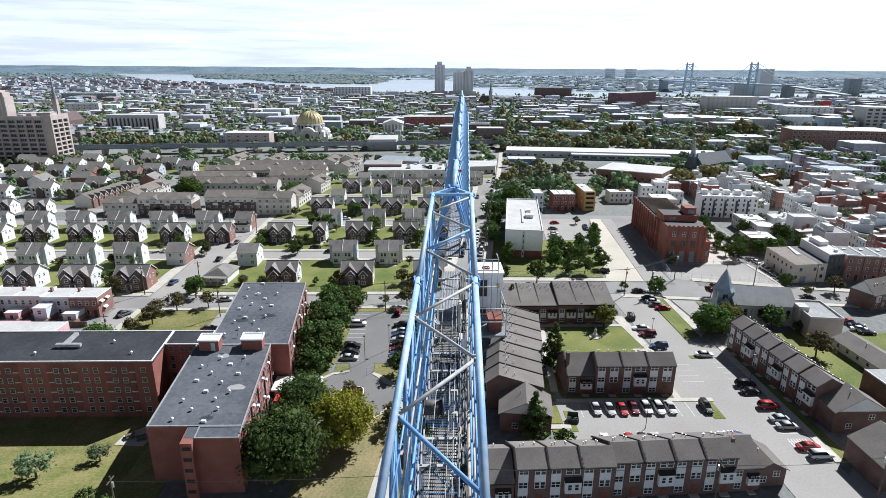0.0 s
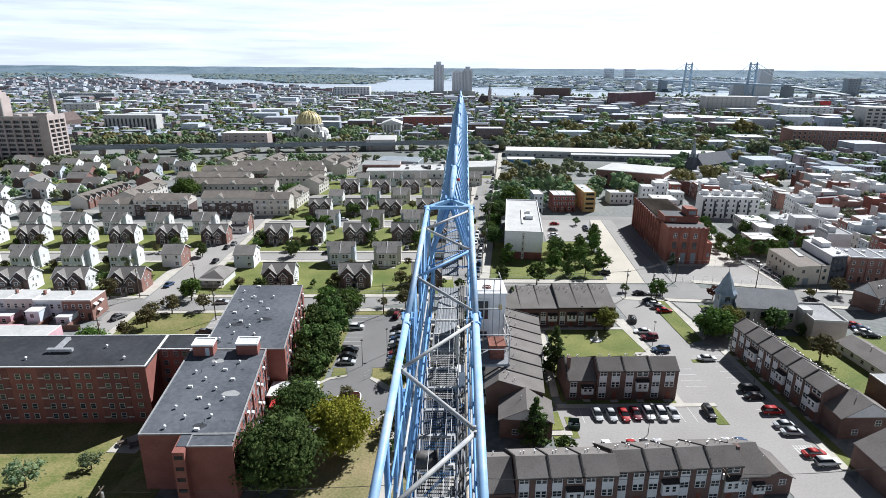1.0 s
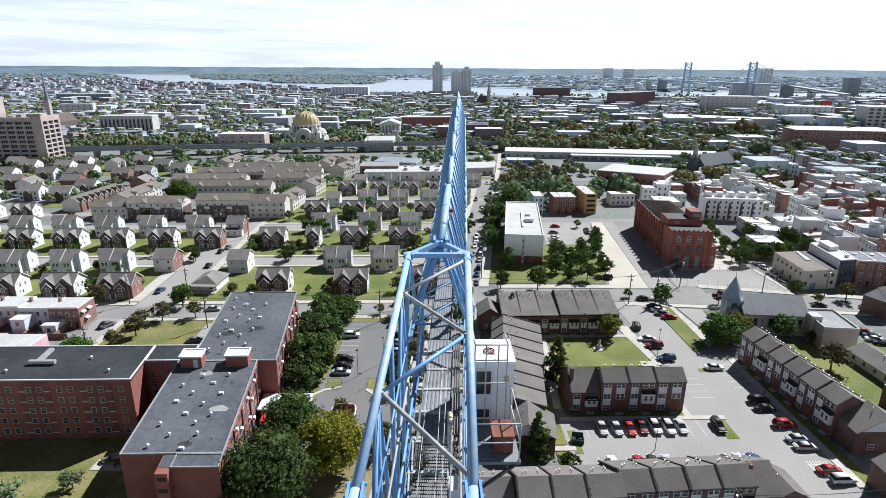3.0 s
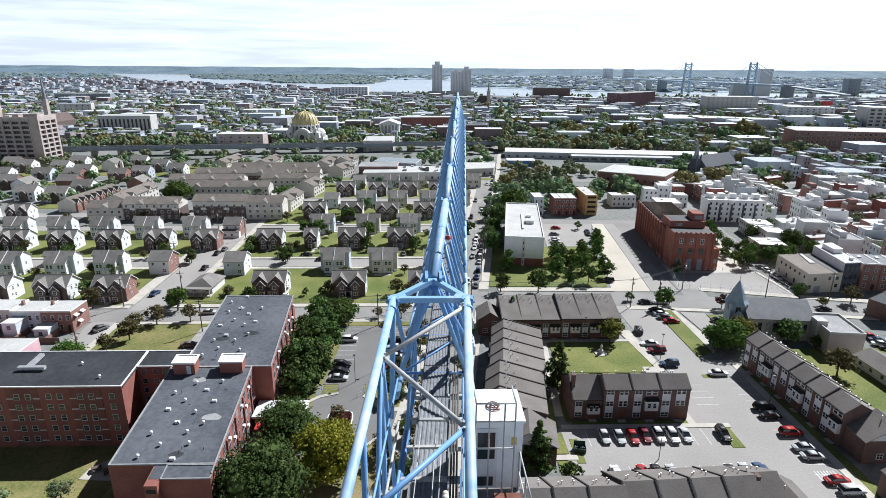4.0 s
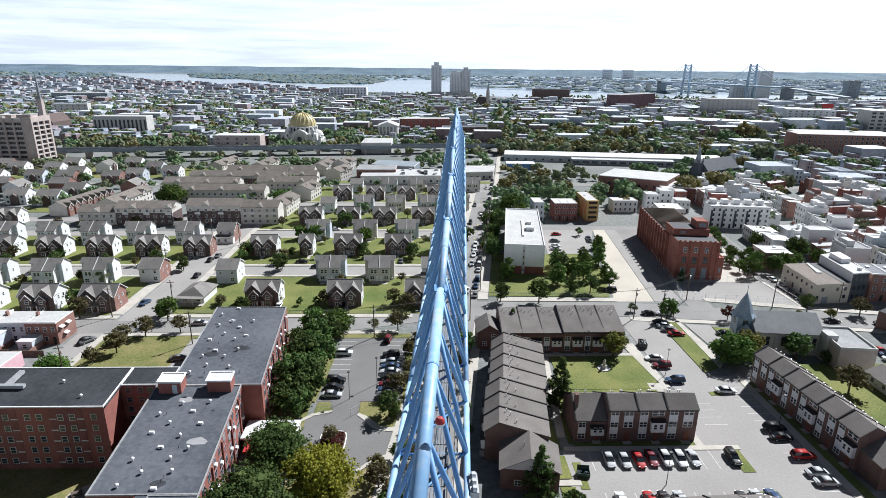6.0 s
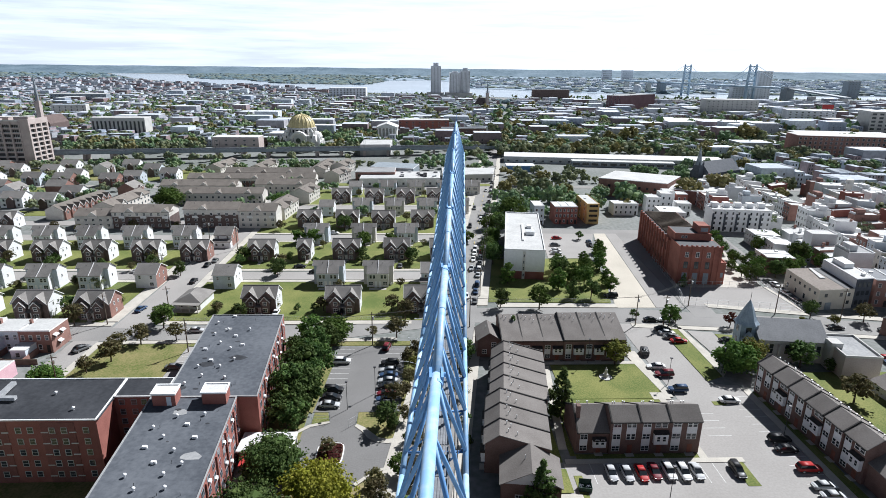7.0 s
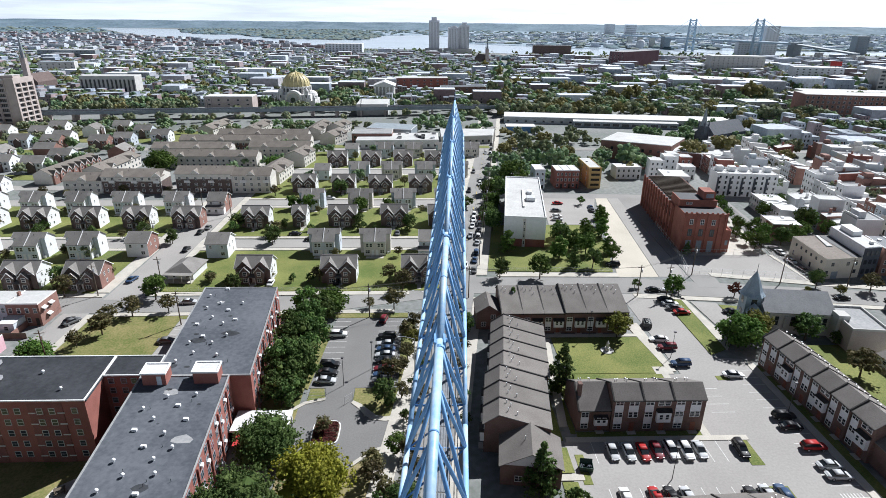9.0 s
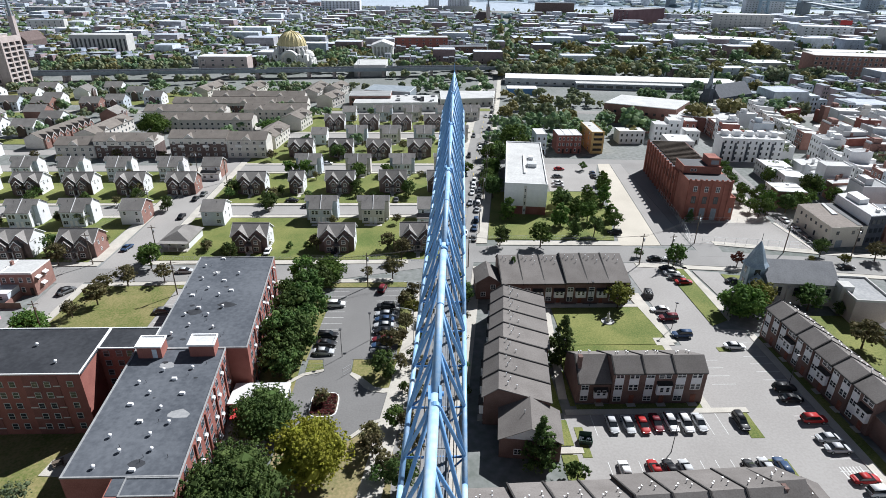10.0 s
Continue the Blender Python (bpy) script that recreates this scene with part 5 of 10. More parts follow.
# ---- long terraces behind the estate ----
def terrace(m, length, height=8.6, low="brick_house", up="siding_beige", label="long three-storey terrace with brick base and beige upper floor"):
    t = thing("terrace_block", m, label, "apartment block", "long terraces")
    d = 5.5
    n = int(length / 3.2)
    part("wall", MB().box(0, length, -d, d, 0, height * 0.72), M[low], t)
    part("upper_wall", MB().profile_x([(-d, height * 0.72), (d, height * 0.72), (d, height), (0, height + 2.3), (-d, height)], 0, length), M[up], t)
    rf = MB()
    for s in (-1, 1):
        q = [(-0.4, s * (d + 0.5), height - 0.15), (length + 0.4, s * (d + 0.5), height - 0.15), (length + 0.4, 0, height + 2.4), (-0.4, 0, height + 2.4)]
        if s > 0:
            q = q[::-1]
        rf.hexa([*q, *[(a, b, z + 0.15) for a, b, z in q]])
    part("roof", rf, M["shingle_brown"], t)
    far = []
    for k in range(n):
        x = (k + 0.5) * length / n
        for z in (0.9, 3.4, 6.2):
            if z + 1.5 < height:
                if m.translation.y > 300:
                    far.append((pose(x, -d - 0.005, z), 1.3, 1.4))
                else:
                    small_window(t, pose(x, -d - 0.005, z), 1.3, 1.4)
        if k % 3 == 1 and height > 7:
            part("balcony", MB().box(x - 1.3, x + 1.3, -d - 1.2, -d, 5.2, 5.35).box(x - 1.3, x + 1.3, -d - 1.2, -d - 1.14, 5.35, 6.3), M["white_trim"], t)
        if k % 5 == 2:
            g = part("front_gable", MB().profile_y([(x - 1.9, height - 1.2), (x + 1.9, height - 1.2), (x + 1.9, height + 0.1), (x, height + 1.7), (x - 1.9, height + 0.1)], -d - 0.35, -1.6), M[up], t)
            gr = MB()
            gable_pair(gr, x, 1.9, height + 0.1, height + 1.75, -d - 0.6, -1.2)
            part("gable_roof", gr, M["shingle_brown"], g)
            bt = MB()
            barge(bt, x, 1.9, height + 0.1, height + 1.75, -d - 0.6)
            part("bargeboard", bt, M["white_trim"], g)
    if far:
        far_windows(t, far)
    for x in (0.0, length):
        part("end_trim", MB().box(x - 0.06, x + 0.06, -d - 0.06, -d + 0.1, 0, height - 0.2), M["white_trim"], t)
    for k in range(int(length / 7)):
        part("vent_pipe", MB().tube((4 + 7 * k, -1.6, height + 1.5), (4 + 7 * k, -1.6, height + 2.4), 0.08, 6), M["dark_metal"], t)
    return t


BEIGE = "long two-storey terrace with beige walls and brown roof"
terrace(pose(-152, 290, 0.05), 17, 6.2, "siding_beige", label=BEIGE)
terrace(pose(-134.6, 290, 0.05), 26.6, 8.0)
terrace(pose(-101.6, 291, 0.05), 25.4, 9.2)
terrace(pose(-76, 291.2, 0.05), 17.4, 8.4, "siding_beige", label="three-storey beige terrace end with small gables")
terrace(pose(-126, 339.5, 0.05), 48, 6.4, "siding_beige", label=BEIGE)
terrace(pose(-143, 361, 0.05), 44, 6.4, "siding_beige", label=BEIGE)
terrace(pose(-89, 365, 0.05), 35, 6.4, "siding_beige", label=BEIGE)
terrace(pose(-136, 383.5, 0.05), 60, 6.4, "brick_brown")
terrace(pose(-75.5, 386.5, 0.05), 18, 6.4, "siding_beige", label=BEIGE)
terrace(pose(-119.5, 404.5, 0.05), 57, 6.4, "siding_beige", label=BEIGE)
terrace(pose(-135, 420, 0.07, 0, 0, 82), 30, 6.0, "siding_beige", label=BEIGE)
terrace(pose(-105, 418, 0.05, 0, 0, 84), 30, 6.0, "siding_beige", label=BEIGE)
terrace(pose(-58, 337, 0.05, 0, 0, 80), 17, 6.4, "siding_beige", label=BEIGE)
terrace(pose(-63.5, 301, 0.05, 0, 0, 84), 22, 6.0, "siding_beige", label=BEIGE)
terrace(pose(-49.5, 397, 0.05, 0, 0, 72), 18, 6.0, "siding_beige", label=BEIGE)
terrace(pose(-50, 430, 0.05, 0, 0, 76), 20, 6.0, "siding_beige", label=BEIGE)
terrace(pose(-62, 414, 0.05, 0, 0, 86), 34, 6.0, "siding_beige", label=BEIGE)
terrace(pose(-150, 306, 0.05, 0, 0, 86), 34, 5.6, "siding_beige", label=BEIGE)


def gabled_row(m, n, w=4.7):
    """A terrace whose every house shows a small white-edged gable to local -y."""
    t = thing("gabled_terrace", m, "terrace of small gabled houses with white bargeboards", "terrace", "long terraces")
    d, e, r = 4.6, 4.9, 7.4
    part("wall", MB().profile_x([(-d, 0), (d, 0), (d, e), (0, r - 0.1), (-d, e)], 0, n * w), M["siding_beige"], t)
    for s in (-1, 1):
        q = [(-0.3, s * (d + 0.4), e - 0.2), (n * w + 0.3, s * (d + 0.4), e - 0.2), (n * w + 0.3, 0, r), (-0.3, 0, r)]
        part("roof", slope(q if s < 0 else q[::-1]), M["shingle_brown"], t)
    for k in range(n):
        c = (k + 0.5) * w
        part("house_gable", MB().profile_y([(c - 1.7, 0), (c + 1.7, 0), (c + 1.7, 4.6), (c, 6.5), (c - 1.7, 4.6)], -d - 1.0, -d + 0.4), M["brick_house_red"], t)
        gr = MB()
        gable_pair(gr, c, 1.7, 4.6, 6.55, -d - 1.2, -1.2)
        part("gable_roof", gr, M["shingle_brown"], t)
        bt = MB()
        barge(bt, c, 1.7, 4.6, 6.55, -d - 1.2, 0.34)
        part("bargeboard", bt, M["white_trim"], t)
        small_window(t, pose(c, -d - 1.005, 3.0), 1.2, 1.3)
    return t


gabled_row(pose(-171, 300, 0.05, 0, 0, 84), 8)


# ---- townhouse rows ----
def townhouse(m, width=5.5, shape=(13.4, 6.5, 8.6, 2.7, 6.2), bay=True):
    """One unit: front towards -y, short steep front roof, long shallow back roof, dark capped party wall."""
    t = thing("townhouse", m, "three-storey brown brick townhouse with white bay panels and dark shingle roof", "townhouse", "townhouse rows")
    w = width
    D, ze, zr, yr, zb = shape
    part("wall", MB().profile_x([(0, 0), (D, 0), (D, zb), (yr, zr - 0.1), (0, ze)], 0, w), M["brick_brown"], t)
    rf = MB()
    zo = ze - 0.35 * (zr - ze) / yr
    q = [(0.05, -0.35, zo), (w, -0.35, zo), (w, yr, zr), (0.05, yr, zr)]
    rf.hexa([*q, *[(a, b, z + 0.13) for a, b, z in q]])
    q = [(0.05, yr, zr), (w, yr, zr), (w, D + 0.35, zb - 0.08), (0.05, D + 0.35, zb - 0.08)]
    rf.hexa([*q, *[(a, b, z + 0.13) for a, b, z in q]])
    part("roof", rf, M["shingle_dark"], t)
    fn = MB()
    pr = [(-0.42, ze - 0.35), (yr, zr), (D + 0.4, zb - 0.1)]
    fn.profile_x([*pr, *[(a, b + 0.34) for a, b in reversed(pr)]], -0.13, 0.13)
    part("party_wall_cap", fn, M["fin"], t, "dark raised party wall capping")
    part("gutter", MB().box(0.1, w - 0.1, -0.47, -0.36, ze - 0.32, ze - 0.18), M["fin"], t)
    # left bay: stacked windows joined by white panels
    zs = (0.7, ze * 0.45, ze - 1.45) if ze > 6 else (0.7, 3.3)
    x = w * 0.22
    for z in zs:
        window(t, pose(x, -0.03, z), 1.5, 1.25)
    for za, zb_ in zip(zs, zs[1:]):
        part("panel", MB().box(x - 0.8, x + 0.8, -0.05, 0, za + 1.25, zb_), M["siding_white"], t, "white panel")
    # right bay: white window panel over an awning and a projecting white box
    x = w * 0.70
    z0, z1 = ze * 0.34, ze * 0.65
    if bay:
        part("bay", MB().box(x - 1.3, x + 1.3, -0.75, 0, z0, z1), M["siding_white"], t, "white projecting bay")
        part("bay_roof", MB().profile_x([(-0.95, z1), (0, z1), (0, z1 + 0.55), (-0.95, z1 + 0.1)], x - 1.4, x + 1.4), M["fin"], t, "dark sloping awning")
        window(t, pose(x - 0.55, -0.76, z0 + 0.7), 0.75, 1.25)
        window(t, pose(x + 0.55, -0.76, z0 + 0.7), 0.75, 1.25)
        if ze > 6:
            window(t, pose(x - 0.62, -0.03, ze - 1.65), 1.1, 1.4)
            window(t, pose(x + 0.62, -0.03, ze - 1.65), 1.1, 1.4)
    else:
        for z in zs[1:]:
            window(t, pose(x - 0.45, -0.03, z - 0.1), 0.85, 1.4)
            window(t, pose(x + 0.45, -0.03, z - 0.1), 0.85, 1.4)
        part("panel", MB().box(x - 0.9, x + 0.9, -0.05, 0, zs[1] + 1.3, zs[-1] - 0.1), M["siding_white"], t, "white panel")
    part("door", MB().box(x - 0.45, x + 0.45, -0.06, 0, 0.1, 2.15), M["rust"], t, "dark red front door")
    part("doorstep", MB().box(x - 0.8, x + 0.8, -1.0, 0, -0.05, 0.15), M["concrete"], t)
    # back windows
    for k, x in enumerate((w * 0.3, w * 0.72) if zb > 5.5 else ()):
        for z in ((0.7, 3.3) if zb > 5 else (0.7, 2.4)):
            window(t, pose(x, D + 0.01, z, 0, 0, 180), 1.5, 1.4 if zb > 5 else 1.15)
        part("panel", MB().box(x - 0.8, x + 0.8, D, D + 0.05, 2.0, 2.4 if zb < 5 else 3.3), M["white"], t, "white panel")
    for x, o in ((1.2, 1.4), (1.9, 2.2), (3.6, 1.7), (3.9, 3.4)):
        y, z = (yr + o, zr - o * (zr - zb) / (D - yr)) if yr < D / 2 else (yr - o, zr - o * (zr - ze) / yr)
        part("vent_pipe", MB().tube((x, y, z), (x, y, z + 0.75), 0.07, 8).tube((x, y, z + 0.7), (x, y, z + 0.85), 0.12, 8), M["metal"], t, "short galvanised roof vent")
    return t


SALTBOX = (10.6, 7.7, 9.5, 2.8, 4.9)
LOWER = (10.4, 5.2, 8.3, 4.7, 4.7)
th = townhouse(pose(32.4, 155.2, 0.05), 5.5, (13.4, 5.9, 8.6, 10.7, 6.5))
ts = townhouse(pose(49.2, 116.4, 0.05) @ Matrix.Diagonal((1.075, 1, 1, 1)), 5.58, SALTBOX, False)
tb_ = townhouse(pose(55.2, 116.4, 0.05) @ Matrix.Diagonal((1.075, 1, 1, 1)), 5.58, SALTBOX)
te = townhouse(pose(42.6, 116.7, 0.05), 6.5, LOWER)
part("chimney", MB().box(0.25, 0.95, 2.2, 3.2, 5.5, 9.4).box(0.2, 1.0, 2.15, 3.25, 9.4, 9.55), M["brick_brown"], te)


def row(src, x, y, rz, n, w=5.5):
    c, s = math.cos(radians(rz)), math.sin(radians(rz))
    for k in range(n):
        one = tb_ if src is ts and k % 2 else src
        copy_thing(one, pose(x + c * w * k, y + s * w * k, 0.05, 0, 0, rz) @ Matrix.Diagonal((w / (5.5 if src is th else 5.58), 1, 1, 1)))


row(ts, 61.2, 116.4, 0, 1, 6.0)
row(ts, 25.7, 81.8, 1.6, 3, 5.65)
row(ts, 42.7, 83.1, 3.0, 4, 5.55)
row(th, 37.9, 155.2, 0, 2)
for k in range(3):                                 # the nearer half of the row stands a little higher
    copy_thing(th, pose(48.9 + 5.5 * k, 154.9, 0.05) @ Matrix.Diagonal((1, 1, 1.06, 1)))
row(ts, 92.2, 139.7, -86.5, 6, 5.45)
copy_thing(te, pose(64.9, 84.4, 0.05, 0, 0, 3) @ Matrix.Diagonal((0.82, 1, 1, 1)))
copy_thing(te, pose(19.0, 81.3, 0.05, 0, 0, 1.6))
dk = math.degrees(math.atan(0.13))


def low_end(m, w, d, label, h=5.0, rise=0.0):
    """Lower end unit with a plain gabled roof."""
    za = h + (rise or max(2.0, 0.29 * w))
    t = thing("end_unit", m, label, "townhouse", "townhouse rows")
    part("wall", MB().box(0, w, 0, d, 0, h), M["brick_brown"], t)
    part("gable", MB().profile_y([(0, h), (w, h), (w / 2, za)], 0.02, d), M["siding_white" if w > 6.5 else "brick_brown"], t, "gable end")
    rf = MB()
    for a in (0, 1):
        x0 = -0.35 if a == 0 else w + 0.35
        q = [(x0, -0.4, h - 0.2), (w / 2, -0.4, za + 0.1), (w / 2, d, za + 0.1), (x0, d, h - 0.2)]
        if a:
            q = q[::-1]
        rf.hexa([*q, *[(i, j, k + 0.13) for i, j, k in q]])
    part("roof", rf, M["shingle_dark"], t)
    part("vent_pipe", MB().tube((w * 0.4, d * 0.5, za - 0.6), (w * 0.4, d * 0.5, za + 0.5), 0.08, 8), M["metal"], t, "short galvanised roof vent")
    window(t, pose(w * 0.3, -0.01, 0.9), 1.3, 1.3)
    window(t, pose(w * 0.7, -0.01, min(3.0, h - 1.6)), 1.3, 1.3)
    return t


for k in range(7):
    y = 150 - 5.55 * k
    step = 0.8 if k > 3 else 0.0
    m = pose(24.3 + 0.13 * (y - 111) - step, y, 0.05, 0, 0, -90 - dk)
    tl = townhouse(m, 5.5, (12.2, 6.5, 8.5, 2.6, 6.1)) if k == 0 else copy_thing(tl, m)
low_end(pose(25.6, 103.0, 0.05, 0, 0, -dk), 10.6, 8.2, "lower brick end unit with white gable", 4.4, 2.7)
low_end(pose(69.6, 85.6, 0.05, 0, 0, 3), 6.0, 7.0, "low brick end unit by the parking lot", 3.6, 1.5)
low_end(pose(26.2, 157.4, 0.05), 6.2, 8, "lower brick end unit by the street")
low_end(pose(95.0, 101.4, 0.05), 11.2, 5.8, "lower brick end unit with white gable end")
low_end(pose(92.0, 84.0, 0.05), 11.0, 9.5, "lower brick end unit beside the drive")


# ---- apartment building ----
def apartments():
    H = 11.2
    t = thing("apartment_building", pose(0, 0, 0.05), "five-storey red brick apartment building with flat tar roofs", "apartment building")

    def lean(mb):
        mb.v = [(x - 0.1 * (y - 86), y, z) for x, y, z in mb.v]
        return mb

    def ap(name, mb, m, label="", smooth=False, parent=t):
        return part(name, lean(mb), M[m], parent, label, smooth)

    def wn(x, y, z, rz, w=1.15, hh=1.3, kind="slate"):
        return small_window(t, pose(x - 0.1 * (y - 86), y, z, 0, 0, rz + (5.7 if rz in (90, 270) else 0)), w, hh, kind)

    for nm, (x0, x1, y0, y1), rm, cm in (("s", (-38.9, -21.9, 89.2, 120.6), "roof_tar", "roof_grey"), ("n", (-36.4, -17.9, 120.6, 160.0), "roof_tar", "roof_grey"),
                                         ("w", (-98, -46.3, 113.0, 128.0), "roof_tar_dark", "white_trim"), ("c", (-46.3, -36.4, 120.8, 128.0), "roof_tar_dark", "white_trim")):
        ap("wall", MB().box(x0, x1, y0, y1, -2.8 if nm in "wc" else -1.6, H), "brick_red")
        ap("roof", MB().box(x0 + 0.25, x1 - (0.25 if nm != "w" else -0.3), y0 + 0.25, y1 - 0.25, H - 0.1, H + (0.05 if nm != "c" else 0.054)), rm, "flat tar roof")
        ap("parapet", MB().ring(x0, x1, y0, y1, 0.24, H, H + 0.24), cm)
    ap("wall", MB().box(-31.6, -29.6, 84.4, 89.2, -0.2, H), "brick_red")
    ap("wall", MB().box(-29.6, -21.9, 85.8, 89.2, -0.2, H), "brick_red")
    ap("roof", MB().box(-31.4, -22.1, 86, 89.4, H, H + 0.06), "roof_tar")
    ap("parapet", MB().ring(-29.6, -21.9, 85.8, 89.2, 0.2, H, H + 0.2), "roof_grey")
    for x, y, w in ((-37.4, 117.6, 4.4), (-28.0, 118.0, 4.6)):
        ph = ap("penthouse", MB().box(x, x + w, y, y + 3.4, H, H + 2.4), "brick_red")
        ap("penthouse_roof", MB().box(x - 0.15, x + w + 0.15, y - 0.15, y + 3.55, H + 2.4, H + 2.6), "roof_white", parent=ph)
        ap("penthouse_coping", MB().ring(x - 0.2, x + w + 0.2, y - 0.2, y + 3.6, 0.3, H + 2.6, H + 2.8), "white", parent=ph)
        if x < -35:
            ap("roof_door", MB().box(x + 2.7, x + 3.6, y - 0.05, y, H + 0.1, H + 2.0), "siding_blue", "pale blue roof door", parent=ph)
    for k in range(16):
        x = -95.5 + 3.1 * k
        for f in range(5):
            wn(x + (0.55 if k % 2 else -0.35), 112.91 if k % 4 in (1, 2) else 112.99, -1.2 + f * 2.42, 0, 1.15, 1.35, kind="stone")
            if k % 4 in (1, 2):
                xs = x + 0.55 if k % 4 == 2 else x - 1.55
                ap("spandrel", MB().box(xs, xs + 1.3, 112.88, 112.93, -1.05 + f * 2.42, -0.8 + f * 2.42), "stone", "pale stone band")
    for k in range(4):
        xb = -95.5 + 3.1 * (4 * k + 1) + 1.65
        ap("brick_bay", MB().box(xb - 3.1, xb + 3.1, 112.92, 113.0, -2.8, H - 0.35), "brick_bay", "slightly darker brick bay")
    for x0, y0, n in ((-21.9, 91.2, 9), (-17.9, 123.2, 11)):
        for k in range(n):
            y = y0 + 3.35 * k
            for f in range(5):
                wn(x0 + 0.01, y, 0.7 + f * 2.2, 90, 1.5, 1.4)
                if (k * 7 + f * 5) % 11 < 4:
                    ap("air_conditioner", MB().box(x0, x0 + 0.45, y - 0.4, y + 0.4, 0.75 + f * 2.2, 1.25 + f * 2.2), "white", "white window air conditioner")
            if k % 2:
                ap("brick_pier", MB().box(x0, x0 + 0.3, y + 1.4, y + 1.9, 0, H - 0.4), "brick_red")
    for f in range(5):
        for x in (-44.8, -42.4, -40.4):
            wn(x, 120.79, 0.7 + f * 2.2, 0)
        # No opening here: a dark plate on the wall gives the recess its shade.
        ap("balcony_slot", MB().box(-31.3, -29.9, 84.35, 84.4, 1.0 + f * 2.2, 1.7 + f * 2.2), "fin", "dark plate painted as the shade of a recessed opening")
    part("canopy", MB().box(-24.4, -13.7, 113.9, 120.0, 3.0, 3.4), M["roof_white"], t, "white entrance canopy roof")
    for y in (114.3, 119.6):
        part("canopy_post", MB().box(-14.2, -13.9, y - 0.15, y + 0.15, 0, 3.0), M["white_trim"], t)
    part("entrance_wall", MB().box(-24, -17, 114.5, 119.5, 0, 3.0), M["brick_red"], t)
    part("entrance_awning", MB().box(-23, -19.5, 110.5, 113.8, 2.5, 2.8), M["red_paint"], t, "red entrance awning")
    rv = random.Random(3)
    for i in range(16):
        x, y = (-34.5 + 2.4 * (i % 2) + 5.2 * (i % 4 > 1) + rv.uniform(-0.7, 0.7)), 91.0 + 6.6 * (i // 4) + 3.0 * (i % 2) + rv.uniform(-0.6, 0.6)
        vent(t, x, y, H, lean, i % 3)
    for i in range(18):
        x, y = (-33.5 + 2.6 * (i % 2) + 5.4 * (i % 4 > 1) + rv.uniform(-0.7, 0.7)), 125.0 + 7.6 * (i // 4) + 3.0 * (i % 2) + rv.uniform(-0.6, 0.6)
        vent(t, x, y, H, lean, i % 3)
    for x, y in ((-86, 118), (-73, 116.5), (-58, 122), (-52, 116.5)):
        vent(t, x, y, H, lean, 0)
    for i in range(22):
        x, y = rv.uniform(-37, -23), rv.uniform(90, 158)
        ap("vent_pipe", MB().tube((x, y, H), (x, y, H + 0.6), 0.045, 6), "dark_metal")
    for i in range(20):
        x, y, r = rv.uniform(-35, -24), rv.uniform(91, 157), rv.uniform(0.8, 2.0) if i < 7 else rv.uniform(0.25, 0.7)
        ap("roof_patch", MB().prism([(x + r * math.cos(a) * rv.uniform(0.7, 1.2), y + r * 0.7 * math.sin(a) * rv.uniform(0.7, 1.2)) for a in [k * 0.6283 for k in range(10)]], H, H + 0.056), ("roof_tar_dark", "roof_grey")[i % 2 if i < 7 else 0], "stained roof patch")
    du = MB().box(-70, -64.5, 119.3, 120.2, H + 0.35, H + 1.0)
    ap("roof_duct", du, "metal", "silver roof duct")
    ap("roof_duct", MB().box(-68.6, -67.6, 120.2, 125.5, H + 0.35, H + 1.0), "metal", "silver roof duct")
    for x, y in ((-69.6, 119.7), (-65, 119.7), (-68.1, 125)):
        ap("duct_stand", MB().box(x - 0.1, x + 0.1, y - 0.1, y + 0.1, H, H + 0.4), "metal")
    return t


def vent(t, x, y, H, lean, kind):
    if kind < 2:
        v = MB().lathe([(0.14, H), (0.14, H + 0.38), (0.30, H + 0.42), (0.32, H + 0.6), (0.2, H + 0.75), (0.02, H + 0.8)], 12, x, y)
        part("roof_ventilator", lean(v), M["white"], t, "white mushroom roof ventilator", True)
    else:
        part("exhaust_box", lean(MB().box(x - 0.42, x + 0.42, y - 0.24, y + 0.24, H, H + 0.5)), M["white"], t, "white box-shaped roof exhaust")


apartments()


# ---- bigger single buildings ----
def win_grid(t, x0, x1, y, zs, n, rz, w, h, ox=0.0, fm="white_trim"):
    """n windows a floor in a wall: rz 0 faces -y, 90 faces +x, 270 faces -x."""
    for z in zs:
        for k in range(n):
            u = x0 + (k + 0.5) * (x1 - x0) / n
            small_window(t, pose(u, y, z) if rz == 0 else pose(y, u, z, 0, 0, rz), w, h, fm)


